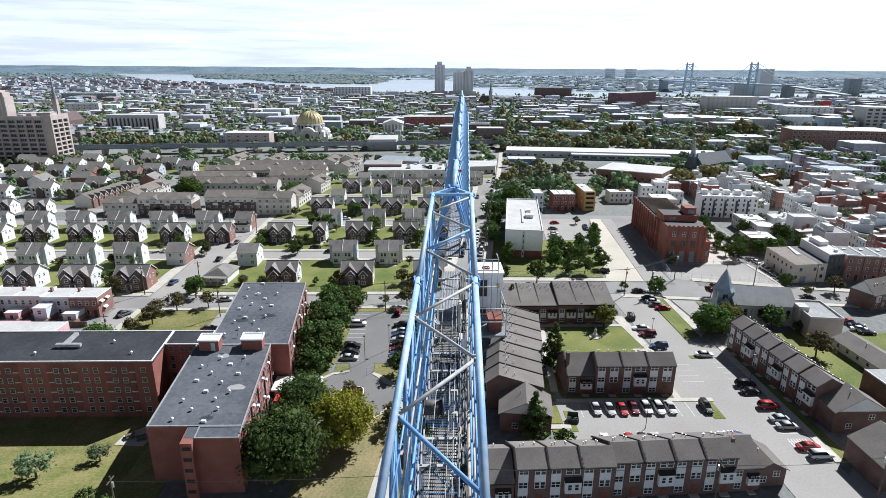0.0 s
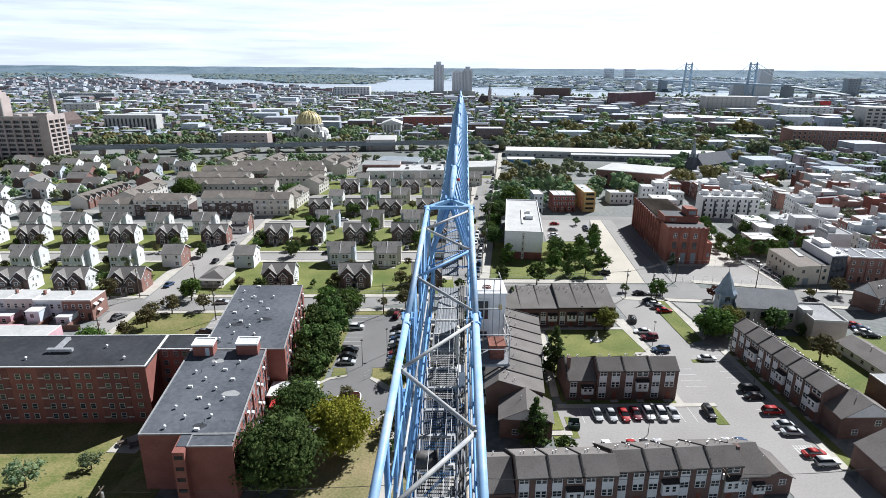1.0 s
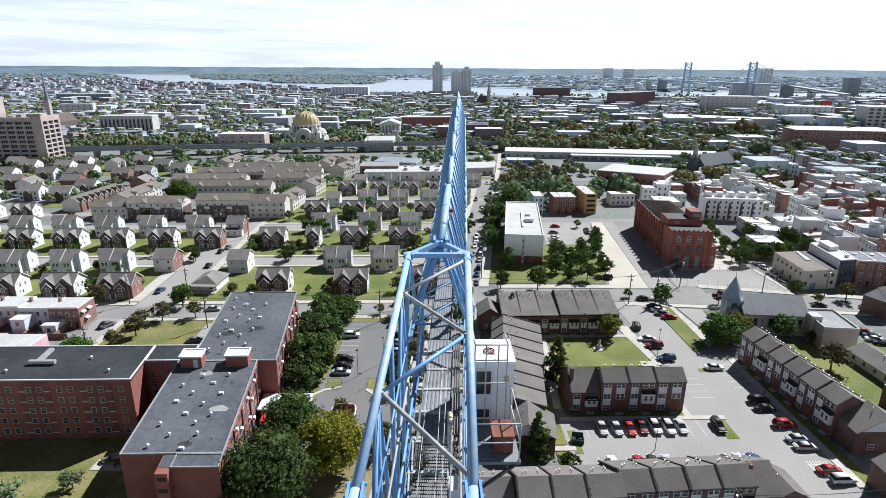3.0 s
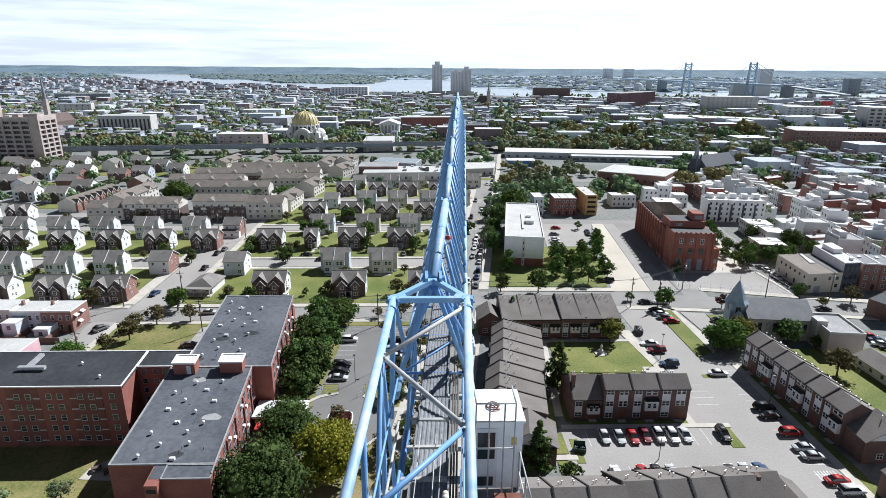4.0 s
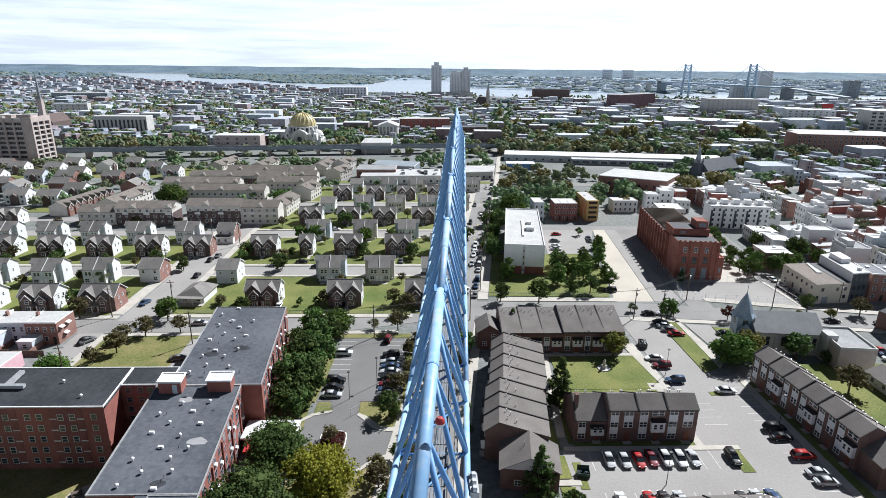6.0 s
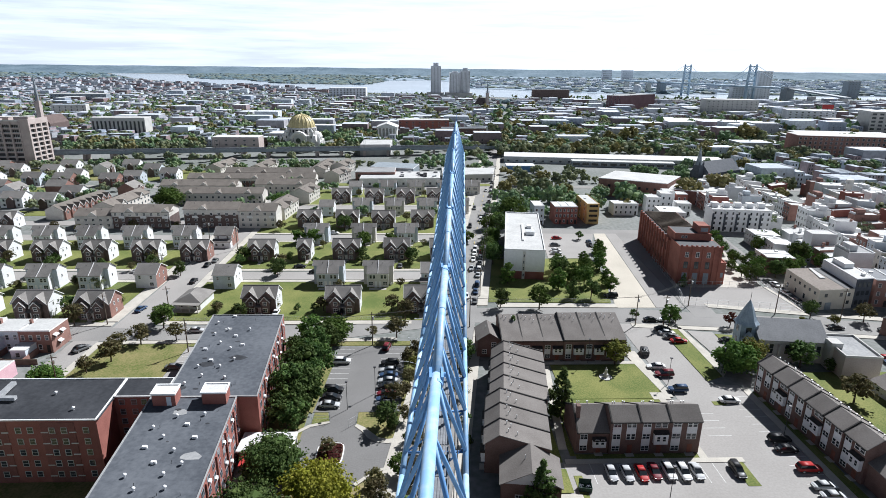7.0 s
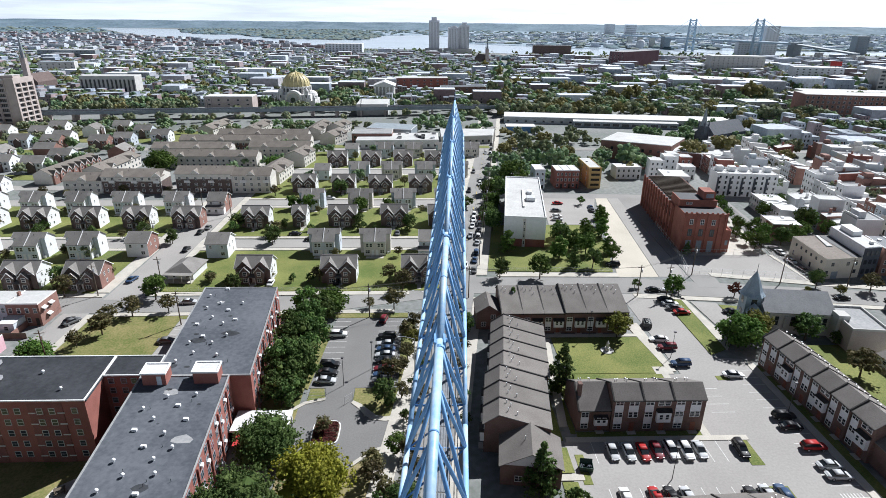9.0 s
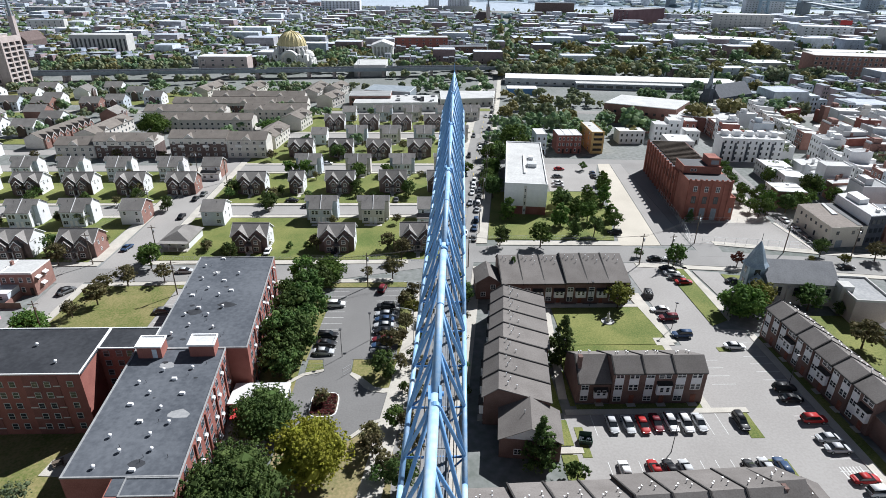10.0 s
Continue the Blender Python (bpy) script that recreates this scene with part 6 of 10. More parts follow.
def white_block():
    a = math.degrees(math.atan(SK))
    t = thing("white_apartment_block", pose(41.2, 217.6, 0.05, 0, 0, -a), "four-storey white apartment block with flat grey roof", "apartment block")
    W, D, H = 14.6, 56, 11.0
    part("base_wall", MB().box(0, W, 0, D, -0.2, 3.0), M["brick_red"], t, "brick ground floor")
    part("wall", MB().box(-0.06, W + 0.06, -0.06, D, 3.0, H), M["white"], t, "white rendered wall")
    part("roof", MB().box(0.3, W - 0.3, 0.3, D - 0.3, H, H + 0.06), M["roof_light"], t)
    part("parapet", MB().ring(-0.06, W + 0.06, -0.06, D, 0.34, H, H + 0.5), M["white_trim"], t)
    part("stair_bay", MB().box(6.6, 7.6, -0.25, 0, 0, H - 0.3), M["siding_beige"], t)
    for z in (1.0, 3.6, 6.0, 8.4):
        window(t, pose(7.1, -0.26, z), 0.6, 1.3)
    win_grid(t, 2, D - 2, W + 0.07, (3.6, 6.0, 8.5), 12, 90, 1.4, 1.4)
    win_grid(t, 2, D - 2, -0.07, (3.6, 6.0, 8.5), 12, 270, 1.4, 1.4)
    part("rooftop_unit", MB().box(8.2, 11.5, 20, 24, H, H + 1.5), M["metal"], t)
    part("rooftop_unit", MB().box(8.8, 10.6, 30, 33, H, H + 1.2), M["white"], t)
    part("roof_duct", MB().box(6.6, 7.3, 12, 36, H, H + 0.6).box(7.3, 9, 21.5, 22.2, H, H + 0.6), M["roof_white"], t)
    return t


white_block()


def red_factory():
    a = math.degrees(math.atan(0.12))
    t = thing("brick_factory", pose(102.9, 211.7, 0.05, 0, 0, -a), "tall orange-red brick factory with buttresses and stepped towers", "factory")
    W, D = 15.4, 58
    part("wall", MB().box(0, W, 12, D, -0.2, 13.0), M["brick_orange"], t)
    part("front_block", MB().box(0.4, W - 0.4, 0, 12, -0.2, 14.0), M["brick_orange"], t)
    part("tower", MB().box(0.8, W - 1.6, 9, 19, 13, 16.4), M["brick_orange"], t)
    part("tower", MB().box(9.6, W - 1.8, 11, 18, 16.4, 19.0), M["brick_orange"], t)
    part("side_wing", MB().box(W - 0.4, W + 2.0, 1.2, 30, -0.2, 8.0), M["brick_orange"], t)
    part("coping", MB().box(0.3, W - 0.3, -0.1, 0.25, 14.0, 14.3).box(0.7, W - 1.5, 8.9, 9.2, 16.4, 16.65).box(9.5, W - 1.7, 10.9, 11.2, 19.0, 19.2).box(0.7, 1.0, 9.2, 19, 16.4, 16.65), M["brick_orange"], t)
    part("wing_parapet", MB().box(W - 0.4, W + 2.1, 1.0, 1.4, 8.0, 8.3).box(W + 1.7, W + 2.1, 1.4, 30, 8.0, 8.3), M["brick_orange"], t)
    for k in range(9):
        part("merlon", MB().box(0.5 + 1.75 * k, 1.1 + 1.75 * k, -0.15, 0.3, 14.3, 14.75), M["brick_orange"], t)
    part("wing_window", MB().box(W + 0.5, W + 1.4, 1.14, 1.2, 2.6, 4.4), M["slate"], t)
    part("roof", MB().box(0.6, W - 0.6, 0.5, 9, 14.0, 14.06).box(0.3, W - 0.3, 19, D - 0.3, 13.0, 13.06).box(1.1, 9.4, 9.4, 18.8, 16.4, 16.46), M["roof_tar_dark"], t)
    for k in range(12):
        y = 13 + k * 3.8
        part("buttress", MB().box(-0.6, 0, y - 0.4, y + 0.4, -0.2, 13.9), M["brick_orange"], t)
        if k < 11:
            window(t, pose(-0.01, y + 1.9, 8.0, 0, 0, 270), 1.8, 3.2, "fin")
            window(t, pose(-0.01, y + 1.9, 1.8, 0, 0, 270), 1.8, 2.4, "fin")
    for x in (0.9, 4.8, 8.4, 12.4, 14.4):
        part("pilaster", MB().box(x - 0.25, x + 0.25, -0.3, 0, -0.2, 14.5), M["brick_orange"], t)
    for x in (2.9, 6.6, 10.4):
        window(t, pose(x, -0.01, 10.2), 1.3, 2.0)
        window(t, pose(x, -0.01, 6.0), 1.5, 2.6, "fin")
        part("blind_arch", MB().box(x - 0.9, x + 0.9, -0.06, 0, 0.2, 4.4), M["slate"], t, "boarded grey-blue doorway")
    window(t, pose(3.6, 8.99, 14.8), 0.9, 0.9)
    window(t, pose(4.8, 8.99, 14.8), 0.9, 0.9)
    part("window_glaze", MB().box(10.4, 13.0, 10.9, 11, 16.9, 18.4), M["slate"], t)
    rf = MB()
    for k in range(18):
        rf.box(1.0, W - 1.0, 22 + k * 1.9, 22.3 + k * 1.9, 13.06, 13.7)
    part("roof_frame", rf, M["wood"], t, "bare timber roof frames")
    return t


red_factory()


def church():
    t = thing("stone_church", pose(99.5, 155.0, 0.05, 0, 0, -7), "grey stone church with slate steeple and slate roof", "church")
    part("wall", MB().profile_x([(0, -0.2), (12, -0.2), (12, 6.2), (6, 9.6), (0, 6.2)], 1.6, 19), M["stone"], t)
    rf = MB()
    for s in (0, 1):
        q = [(1.4, -0.5, 6.0), (19.3, -0.5, 6.0), (19.3, 6, 9.8), (1.4, 6, 9.8)] if s == 0 else [(1.4, 6, 9.8), (19.3, 6, 9.8), (19.3, 12.5, 6.0), (1.4, 12.5, 6.0)]
        rf.hexa([*q, *[(a, b, z + 0.15) for a, b, z in q]])
    part("roof", rf, M["slate_dark"], t)
    part("tower", MB().box(-2.4, 1.8, 2.6, 6.8, -0.2, 9.2), M["slate_blue"], t)
    for z in (3.0, 6.4):
        part("tower_window", MB().box(-1.0, 0.4, 2.54, 2.6, z, z + 1.7), M["glass"], t)
        part("tower_window", MB().box(-2.46, -2.4, 4.0, 5.4, z, z + 1.7), M["glass"], t)
    sp = MB()
    for (h0, z0), (h1, z1) in (((3.3, 8.9), (2.5, 9.9)), ((2.5, 9.9), (1.95, 11.2)), ((1.95, 11.2), (1.3, 12.9)), ((1.3, 12.9), (0.12, 15.4))):
        c = (-0.3, 4.7)
        for k in range(8):
            a0, a1 = 2 * math.pi * (k + 0.5) / 8, 2 * math.pi * (k + 1.5) / 8
            sp.face([(c[0] + h0 * math.cos(a0), c[1] + h0 * math.sin(a0), z0), (c[0] + h0 * math.cos(a1), c[1] + h0 * math.sin(a1), z0),
                     (c[0] + h1 * math.cos(a1), c[1] + h1 * math.sin(a1), z1), (c[0] + h1 * math.cos(a0), c[1] + h1 * math.sin(a0), z1)])
    part("steeple", sp, M["slate_blue"], t, "blue-grey slate steeple")
    part("finial", MB().tube((-0.3, 4.7, 15.2), (-0.3, 4.7, 17.6), 0.06, 6), M["dark_metal"], t)
    part("porch", MB().profile_y([(-2.0, 0), (1.6, 0), (1.6, 5.2), (-0.2, 7.2), (-2.0, 5.2)], 0.2, 2.6), M["slate_blue"], t)
    for k in range(4):
        window(t, pose(5 + 4 * k, -0.01, 2.2), 1.2, 2.8, "stone")
        part("buttress", MB().box(6.7 + 4 * k, 7.3 + 4 * k, -0.7, 0, -0.2, 5.0), M["stone"], t)
    ann = part("annexe", MB().box(19, 28, -8, 5, -0.2, 6.0), M["stone_brown"], t)
    part("annexe_roof", MB().box(19.3, 27.7, -7.7, 4.7, 6.0, 6.1), M["roof_grey"], ann)
    part("annexe_parapet", MB().ring(19, 28, -8, 5, 0.3, 6.0, 6.6), M["stone"], ann)
    part("stair_tower", MB().box(18.2, 21, -3, 0.2, -0.2, 7.4), M["stone"], ann)
    return t


church()

# ---- shops and older houses west of the estate ----
def flat_house(m, w, d, h, wall, roof, label, floors=2, name="row_house", cornice="white_trim", group="older row houses", front=True, tower=False, fall=0.0, stack=0):
    """Flat-roofed house: x across the front 0..w, front wall at y = 0 facing -y."""
    t = thing(name, m, label, "row house", group)
    hb = h - fall
    part("wall", MB().profile_x([(0, -0.2), (d, -0.2), (d, hb), (0, h)], 0, w), M[wall], t)
    part("roof", MB().profile_x([(0.2, h - 0.05 - 0.2 * fall / d), (d + 0.1, hb - 0.05), (d + 0.1, hb + 0.05), (0.2, h + 0.05 - 0.2 * fall / d)], 0.2, w - 0.2), M[roof], t)
    sides = MB().box(0, w, -0.12, 0.2, h, h + 0.45)
    for x in (0, w - 0.2):
        sides.profile_x([(0.2, h - 0.1), (d, hb - 0.1), (d, hb + 0.25), (0.2, h + 0.25)], x + 0.003, x + 0.197)
    part("parapet", sides, M[cornice], t)
    if stack:
        y = d * (0.35 + 0.3 * (stack % 2))
        part("chimney", MB().box(w - 0.62, w - 0.02, y, y + 0.9, h - fall, h + 1.1).box(w - 0.68, w + 0.04, y - 0.06, y + 0.96, h + 1.1, h + 1.22), M["brick_house_red" if stack > 2 else wall], t)
    n = max(2, round(w / 2.4))
    far = []
    for f in range(floors if front else 0):
        z = 0.9 + f * (h - 0.6) / floors
        for k in range(n):
            x = (k + 0.5) * w / n
            if f == 0 and k == n - 1:
                part("door", MB().box(x - 0.45, x + 0.45, -0.05, 0, 0.1, 2.2), M["fin"], t)
            elif m.translation.y > 250:
                far.append((pose(x, -0.005, z), 1.0, 1.5))
            else:
                small_window(t, pose(x, -0.005, z), 1.0, 1.5)
    if far:
        far_windows(t, far)
    if front and d < 10.5:
        part("rear_wing", MB().box(w * 0.1, w * 0.6, d, d + 3.5, -0.2, h * 0.66), M[wall], t)
    if tower:
        part("stair_tower", MB().box(w * 0.25, w * 0.8, d * 0.55, d * 0.85, h, h + 2.3), M[wall], t)
        part("terrace_rail", MB().box(0.3, w - 0.3, d - 0.3, d - 0.22, h, h + 1.0), M["metal"], t)
    elif d > 10.5 and w > 5.3:
        part("roof_hatch", MB().box(w * 0.3, w * 0.3 + 0.9, d * 0.6, d * 0.6 + 1.0, h, h + 0.5), M["metal"], t)
    return t


M["stucco_grey"] = mat("pale_grey_stucco", (0.50, 0.505, 0.51), (0.62, 0.625, 0.63), 0.3, 0.9, 4.0)
M["siding_pink"] = mat("faded_pink_stucco", (0.55, 0.33, 0.38), (0.66, 0.45, 0.49), 0.4, 0.85, 4.0)
for k in range(6):
    x, wall = -139.2 + 8.6 * k, ("stucco_grey", "siding_blue", "siding_blue", "siding_beige", "siding_blue", "brick_house_red")[k]
    y = 163.6 - 0.5 * k
    yh = flat_house(pose(x, y, 0.05), 8.4, 8.2, 5.9 + 0.25 * (k % 2), wall, "roof_light", "two-storey row house with white flat roof and small yard", 2)
    hw = 3.0 if k % 2 else 4.6
    wing = part("back_wing", MB().box(0.5, 4.3, -4.6, 0, -0.2, hw), M["siding_blue" if k % 3 else "siding_pink"], yh, "lower back wing")
    part("wing_roof", MB().box(0.35, 4.45, -4.75, 0, hw, hw + 0.18), M["roof_white"], wing)
    small_window(yh, pose(2.3, -4.605, hw - 1.9), 1.2, 1.3)
    part("yard_wall", MB().box(4.4, 4.6, -6.4, 0, -0.2, 1.5), M["brick_house_red"], yh)
    part("yard_wall", MB().box(0.2, 8.2, -6.5, -6.35, -0.2, 1.5), M["wood"], yh, "weathered board fence")
    part("chimney", MB().box(0.1, 0.7, 5.0, 5.8, 5.8, 7.3), M["brick_house_red"], yh)
    if k == 5:
        for yy, z in ((1.6, 3.6), (4.6, 3.6), (3.0, 1.2)):
            part("awning", MB().profile_x([(-0.8, 0.0), (0.8, 0.0), (0.8, 0.25), (-0.8, 0.25)], 0, 1.0), M["white"], yh, "small white window awning", at=pose(8.4, yy, z + 1.2, 0, 25, 0))
            small_window(yh, pose(8.405, yy, z), 1.0, 1.3)
flat_house(pose(-122, 141, 0.05), 32, 9, 3.6, "siding_pink", "roof_light", "low white shop with flat roof and pink end wall", 1, "corner_shop")
flat_house(pose(-200, 250, 0.05, 0, 0, 4), 18, 12, 4.2, "brick_house_red", "roof_light", "low brick shop with white flat roof", 1, "corner_shop")

# ---- white and brick row houses east of the factory ----
rh = random.Random(11)
WALLS = ("white", "stucco_grey", "white", "white", "brick_red", "siding_beige", "brick_house_red", "white", "white", "stucco_grey", "brick_house_red", "siding_blue")
LABELS = {"white": "white-painted three-storey row house with pale flat roof", "stucco_grey": "pale grey stuccoed row house with flat roof", "siding_blue": "pale blue sided row house with flat roof", "siding_white": "white-walled three-storey row house with pale flat roof", "roof_white": "white rendered three-storey row house with flat roof", "stone": "grey stone row house with flat roof",
          "brick_red": "red brick row house with flat roof", "siding_beige": "beige row house with flat roof", "brick_house_red": "pale red brick row house with flat roof", "brick_brown": "dark brick row house with flat roof"}
a6 = math.degrees(math.atan(0.135))
for c, (x0, face, ys) in enumerate(((150, -1, (214, 372)), (175, 1, (214, 372)), (187, -1, (204, 372)), (213, 1, (214, 372)), (226, -1, (232, 372)), (252, 1, (250, 372)))):
    y = ys[0]
    while y < ys[1]:
        wd = rh.choice((4.8, 5.2, 5.6, 7.0, 9.5))
        if rh.random() < 0.10:
            y += rh.uniform(5, 9)
            continue
        x = x0 + 0.135 * (y - 200)
        if 141 < x < 186 and 264 < y < 298 or (140 < x < 172 and 204 < y < 232):
            y += wd
            continue
        wall = rh.choice(WALLS)
        h = rh.choice((5.6, 6.4, 7.0, 7.4, 8.2, 9.0, 9.6, 10.6))
        d = rh.uniform(8.5, 12)
        m = pose(x, y + wd, 0.03, 0, 0, -90 - a6) if face < 0 else pose(x, y, 0.03, 0, 0, 90 - a6)
        flat_house(m, wd - 0.05, d, h, wall, rh.choice(("roof_white", "roof_light", "roof_white", "roof_light", "roof_grey", "roof_light", "roof_tar")), LABELS[wall], 3 if h > 8 else 2, front=face < 0 and x0 < 220,
                   tower=h > 9.5 and rh.random() < 0.6, cornice="white_trim" if "brick" not in wall else wall, fall=0.0 if h > 9.5 else rh.choice((0.5, 0.9, 1.3)), stack=rh.choice((0, 0, 1, 2, 3, 4)))
        y += wd
# houses on the passage behind the warehouse
for x, y, wd, d, h, wall in ((143.2, 222.6, 5.6, 10.5, 6.2, "brick_house_red"), (144.0, 228.3, 5.4, 11, 6.0, "white")):
    flat_house(pose(x, y + wd, 0.03, 0, 0, -90 - a6), wd - 0.05, d, h, wall, "roof_white", LABELS[wall], 2)
# corner houses by the cross street
for k in range(5):
    flat_house(pose(159.9 + 5.6 * k, 190.6 - 1.0 * k, 0.05, 0, 0, -10), 5.5, 12, 9.2, "brick_house_red", "roof_tar", "three-storey red brick row house with bay windows", 3)
for k in range(4):
    flat_house(pose(148 + 9.5 * k, 136 - 5.5 * k, 0.05, 0, 0, -14), 9, 11, 7.4, "brick_brown", "roof_tar", "two-storey dark brick house with white gable trim", 2)
def long_bungalow():
    t = thing("long_bungalow", pose(121.5, 118, 0.05, 0, 0, 2), "long low white bungalow with dark shingle roof", "house")
    part("wall", MB().box(0.4, 8.0, 0, 21.5, -0.2, 2.7), M["siding_white"], t)
    part("gable", MB().profile_y([(0.4, 2.7), (8.0, 2.7), (4.2, 4.3)], 0.02, 21.48), M["siding_white"], t)
    for s_ in (-1, 1):
        q = [(4.2 + s_ * 4.4, -0.4, 2.55), (4.2, -0.4, 4.4), (4.2, 21.9, 4.4), (4.2 + s_ * 4.4, 21.9, 2.55)]
        q = q if s_ < 0 else q[::-1]
        part("roof_slope", MB().hexa([*q, *[(a, b, z + 0.12) for a, b, z in q]]), M["shingle_dark"], t)
    for k in range(6):
        small_window(t, pose(0.395, 2 + 3.5 * k, 0.9, 0, 0, -90), 1.1, 1.1)
    for x, y in ((3.0, 6), (5.2, 9), (3.4, 14)):
        part("vent_pipe", MB().tube((x, y, 3.5), (x, y, 4.9), 0.09, 8), M["metal"], t, "short galvanised roof vent")
    return t


long_bungalow()
flat_house(pose(113.5, 106, 0.05), 10.5, 12.5, 5.0, "brick_brown", "roof_grey", "plain two-storey brown brick block with grey roof", 2, "brick_block")
# near the far end of the concrete lot
flat_house(pose(65.8, 292, 0.05), 5, 12, 9.5, "siding_blue", "roof_white", "tall narrow blue-grey row house by the lot", 3)
for k in range(3):
    flat_house(pose(76.6 + 3.8 * k, 294, 0.05), 3.7, 12, 8.6, "brick_red", "roof_white", "three-storey red brick row house by the lot", 3)
yel = flat_house(pose(92.6, 294, 0.05), 6, 22, 10, "stucco", "roof_light", "four-storey yellow stucco house with open balconies", 4, cornice="stucco", front=False)
for z in (0.6, 3.1, 5.6, 8.0):
    # Flat dark plate on the wall paints the shade inside the balcony.
    part("balcony_recess", MB().box(1.0, 5.2, -0.04, 0.02, z + 0.7, z + 1.8), M["fin"], yel, "dark plate painted as the shade in an open balcony")
    part("balcony_front", MB().box(0.8, 5.4, -0.5, 0, z - 0.1, z + 0.7), M["stucco"], yel)
    small_window(yel, pose(-0.005, 5, z, 0, 0, 270), 1.0, 1.4)
    small_window(yel, pose(-0.005, 13, z, 0, 0, 270), 1.0, 1.4)
flat_house(pose(112, 312, 0.05), 13, 9, 6, "siding_white", "roof_white", "plain white two-storey box building", 2)
flat_house(pose(128, 290, 0.05, 0, 0, -8), 12, 14, 7, "roof_white", "roof_white", "plain white two-storey workshop with flat roof", 2)
for k in range(5):
    nh = flat_house(pose(149.5 + 5.4 * k, 281.5 - 0.7 * k, 0.05, 0, 0, -8), 5.3, 11, 10.5, "white", "roof_light", "new white four-storey house with stair tower on its roof", 4, tower=True)
    # The recess between white bays: its darkness is put in as a flat strip.
    part("dark_strip", MB().box(0.05, 0.95, -0.07, 0.02, 0.3, 8.9), M["paint_dark"], nh, "dark vertical strip in place of the recess between bays")


for x, y, w, d, h, wl_ in ((131, 316, 7, 9, 8.6, "white"), (139, 318, 6, 10, 10.2, "white"), (146, 312, 7, 9, 6.2, "stucco_grey"), (133, 334, 9, 8, 5.4, "brick_house_red"), (146, 331, 6, 9, 8.8, "white"), (153, 330, 6, 9, 7.4, "brick_red")):
    flat_house(pose(x, y, 0.05, 0, 0, -8), w, d, h, wl_, "roof_light", LABELS[wl_], 3 if h > 8 else 2)


PANES = {}


def block(name, poly, h, wall, roof, label, category, floors=0, south=(), sw=1.4, sh=1.5, coping="white_trim", pitch=0.0):
    """A larger building on a four-cornered plan (first edge = the front), with windows along its first two edges."""
    t = thing(name, pose(0, 0, 0.02), label, category)
    part("wall", MB().prism(poly, -0.2, h), M[wall], t)
    cx, cy = sum(p[0] for p in poly) / len(poly), sum(p[1] for p in poly) / len(poly)
    ins = [(cx + (x - cx) * 0.985, cy + (y - cy) * 0.985) for x, y in poly]
    part("parapet", MB().prism(poly, h, h + 0.35), M[coping], t)
    part("roof", MB().prism(ins, h + 0.3, h + 0.4), M[roof], t)
    for e in south:
        (xa, ya), (xb, yb) = poly[e], poly[(e + 1) % len(poly)]
        L = math.hypot(xb - xa, yb - ya)
        n = max(2, int(L / (pitch or (4.2 if ya < 450 else 7.0))))
        if 450 <= ya <= 850 and not pitch:
            sw *= 1.6
        rz = math.degrees(math.atan2(yb - ya, xb - xa))
        at = [pose(xa + (xb - xa) * (k + 0.5) / n, ya + (yb - ya) * (k + 0.5) / n, 1.0 + f * (h - 0.8) / floors, 0, 0, rz) for f in range(floors) for k in range(n)]
        if ya > 450:
            far_windows(t, [(m, sw, sh) for m in at])
        else:
            for m in at:
                part("window", PANE(sw, sh), None, t, at=m)
    return t


def PANE(w, h):
    if (w, h) not in PANES:
        PANES[(w, h)] = MB().box(-w / 2, w / 2, -0.06, 0.02, 0, h).mesh("window", M["glass"])
    return PANES[(w, h)]


wh = block("cream_warehouse", [(139.6, 187.8), (152.2, 189.2), (154.6, 209.6), (141.2, 208.5)], 6.5, "cream", "roof_brown", "two-storey cream stucco warehouse with brown gravel roof", "warehouse", 1, (3,), 0.9, 1.6, "cream")
part("roof_patch", MB().prism([(149.0, 189.4), (151.9, 189.7), (154.2, 209.0), (150.6, 208.7)], 6.92, 6.98), M["roof_tar_dark"], wh, "dark tar strip of the roof")
part("roof_ridge", MB().prism([(146.6, 198.5), (148.4, 198.4), (150.2, 208.6), (149.2, 208.5)], 6.92, 7.2), M["roof_light"], wh, "pale raised roof light")
part("gate", MB().prism([(142.4, 188.03), (144.6, 188.28), (144.58, 188.38), (142.38, 188.13)], -0.1, 2.4), M["slate"], wh, "grey roller door")
for x, z in ((142.2, 4.3), (147.6, 4.3), (150.4, 1.6), (150.4, 4.3), (140.6, 1.6)):
    part("window", PANE(1.0, 1.2), None, wh, at=pose(x, 187.8 + (x - 139.6) * 0.111, z, 0, 0, 6.3))
for k in range(6):
    part("window", PANE(0.8, 1.0), None, wh, at=pose(139.72 + 0.235 * k, 190 + 3.0 * k, 4.6, 0, 0, -85.6))
ch = block("white_corner_house", [(152.6, 189.8), (158.8, 190.8), (161.4, 212), (155.0, 210)], 9.6, "white", "roof_light", "three-storey white corner house with dark slate front", "house")
part("slate_front", MB().prism([(152.6, 189.6), (158.8, 190.6), (158.8, 190.78), (152.6, 189.78)], -0.1, 9.7), M["paint_dark"], ch, "dark slate-blue street front")
for z in (1.0, 4.2, 7.2):
    for x in (153.9, 155.7, 157.5):
        part("window", PANE(1.1, 1.5), None, ch, at=pose(x, 189.56 + (x - 152.6) * 0.161, z, 0, 0, 9.2))
part("roof_room", MB().prism([(155.6, 200), (159.2, 200.6), (160.2, 208), (156.4, 207.4)], 9.9, 11.6), M["white"], ch)
part("roof_box", MB().box(156.5, 157.4, 192.6, 193.6, 9.9, 10.9), M["metal"], ch)


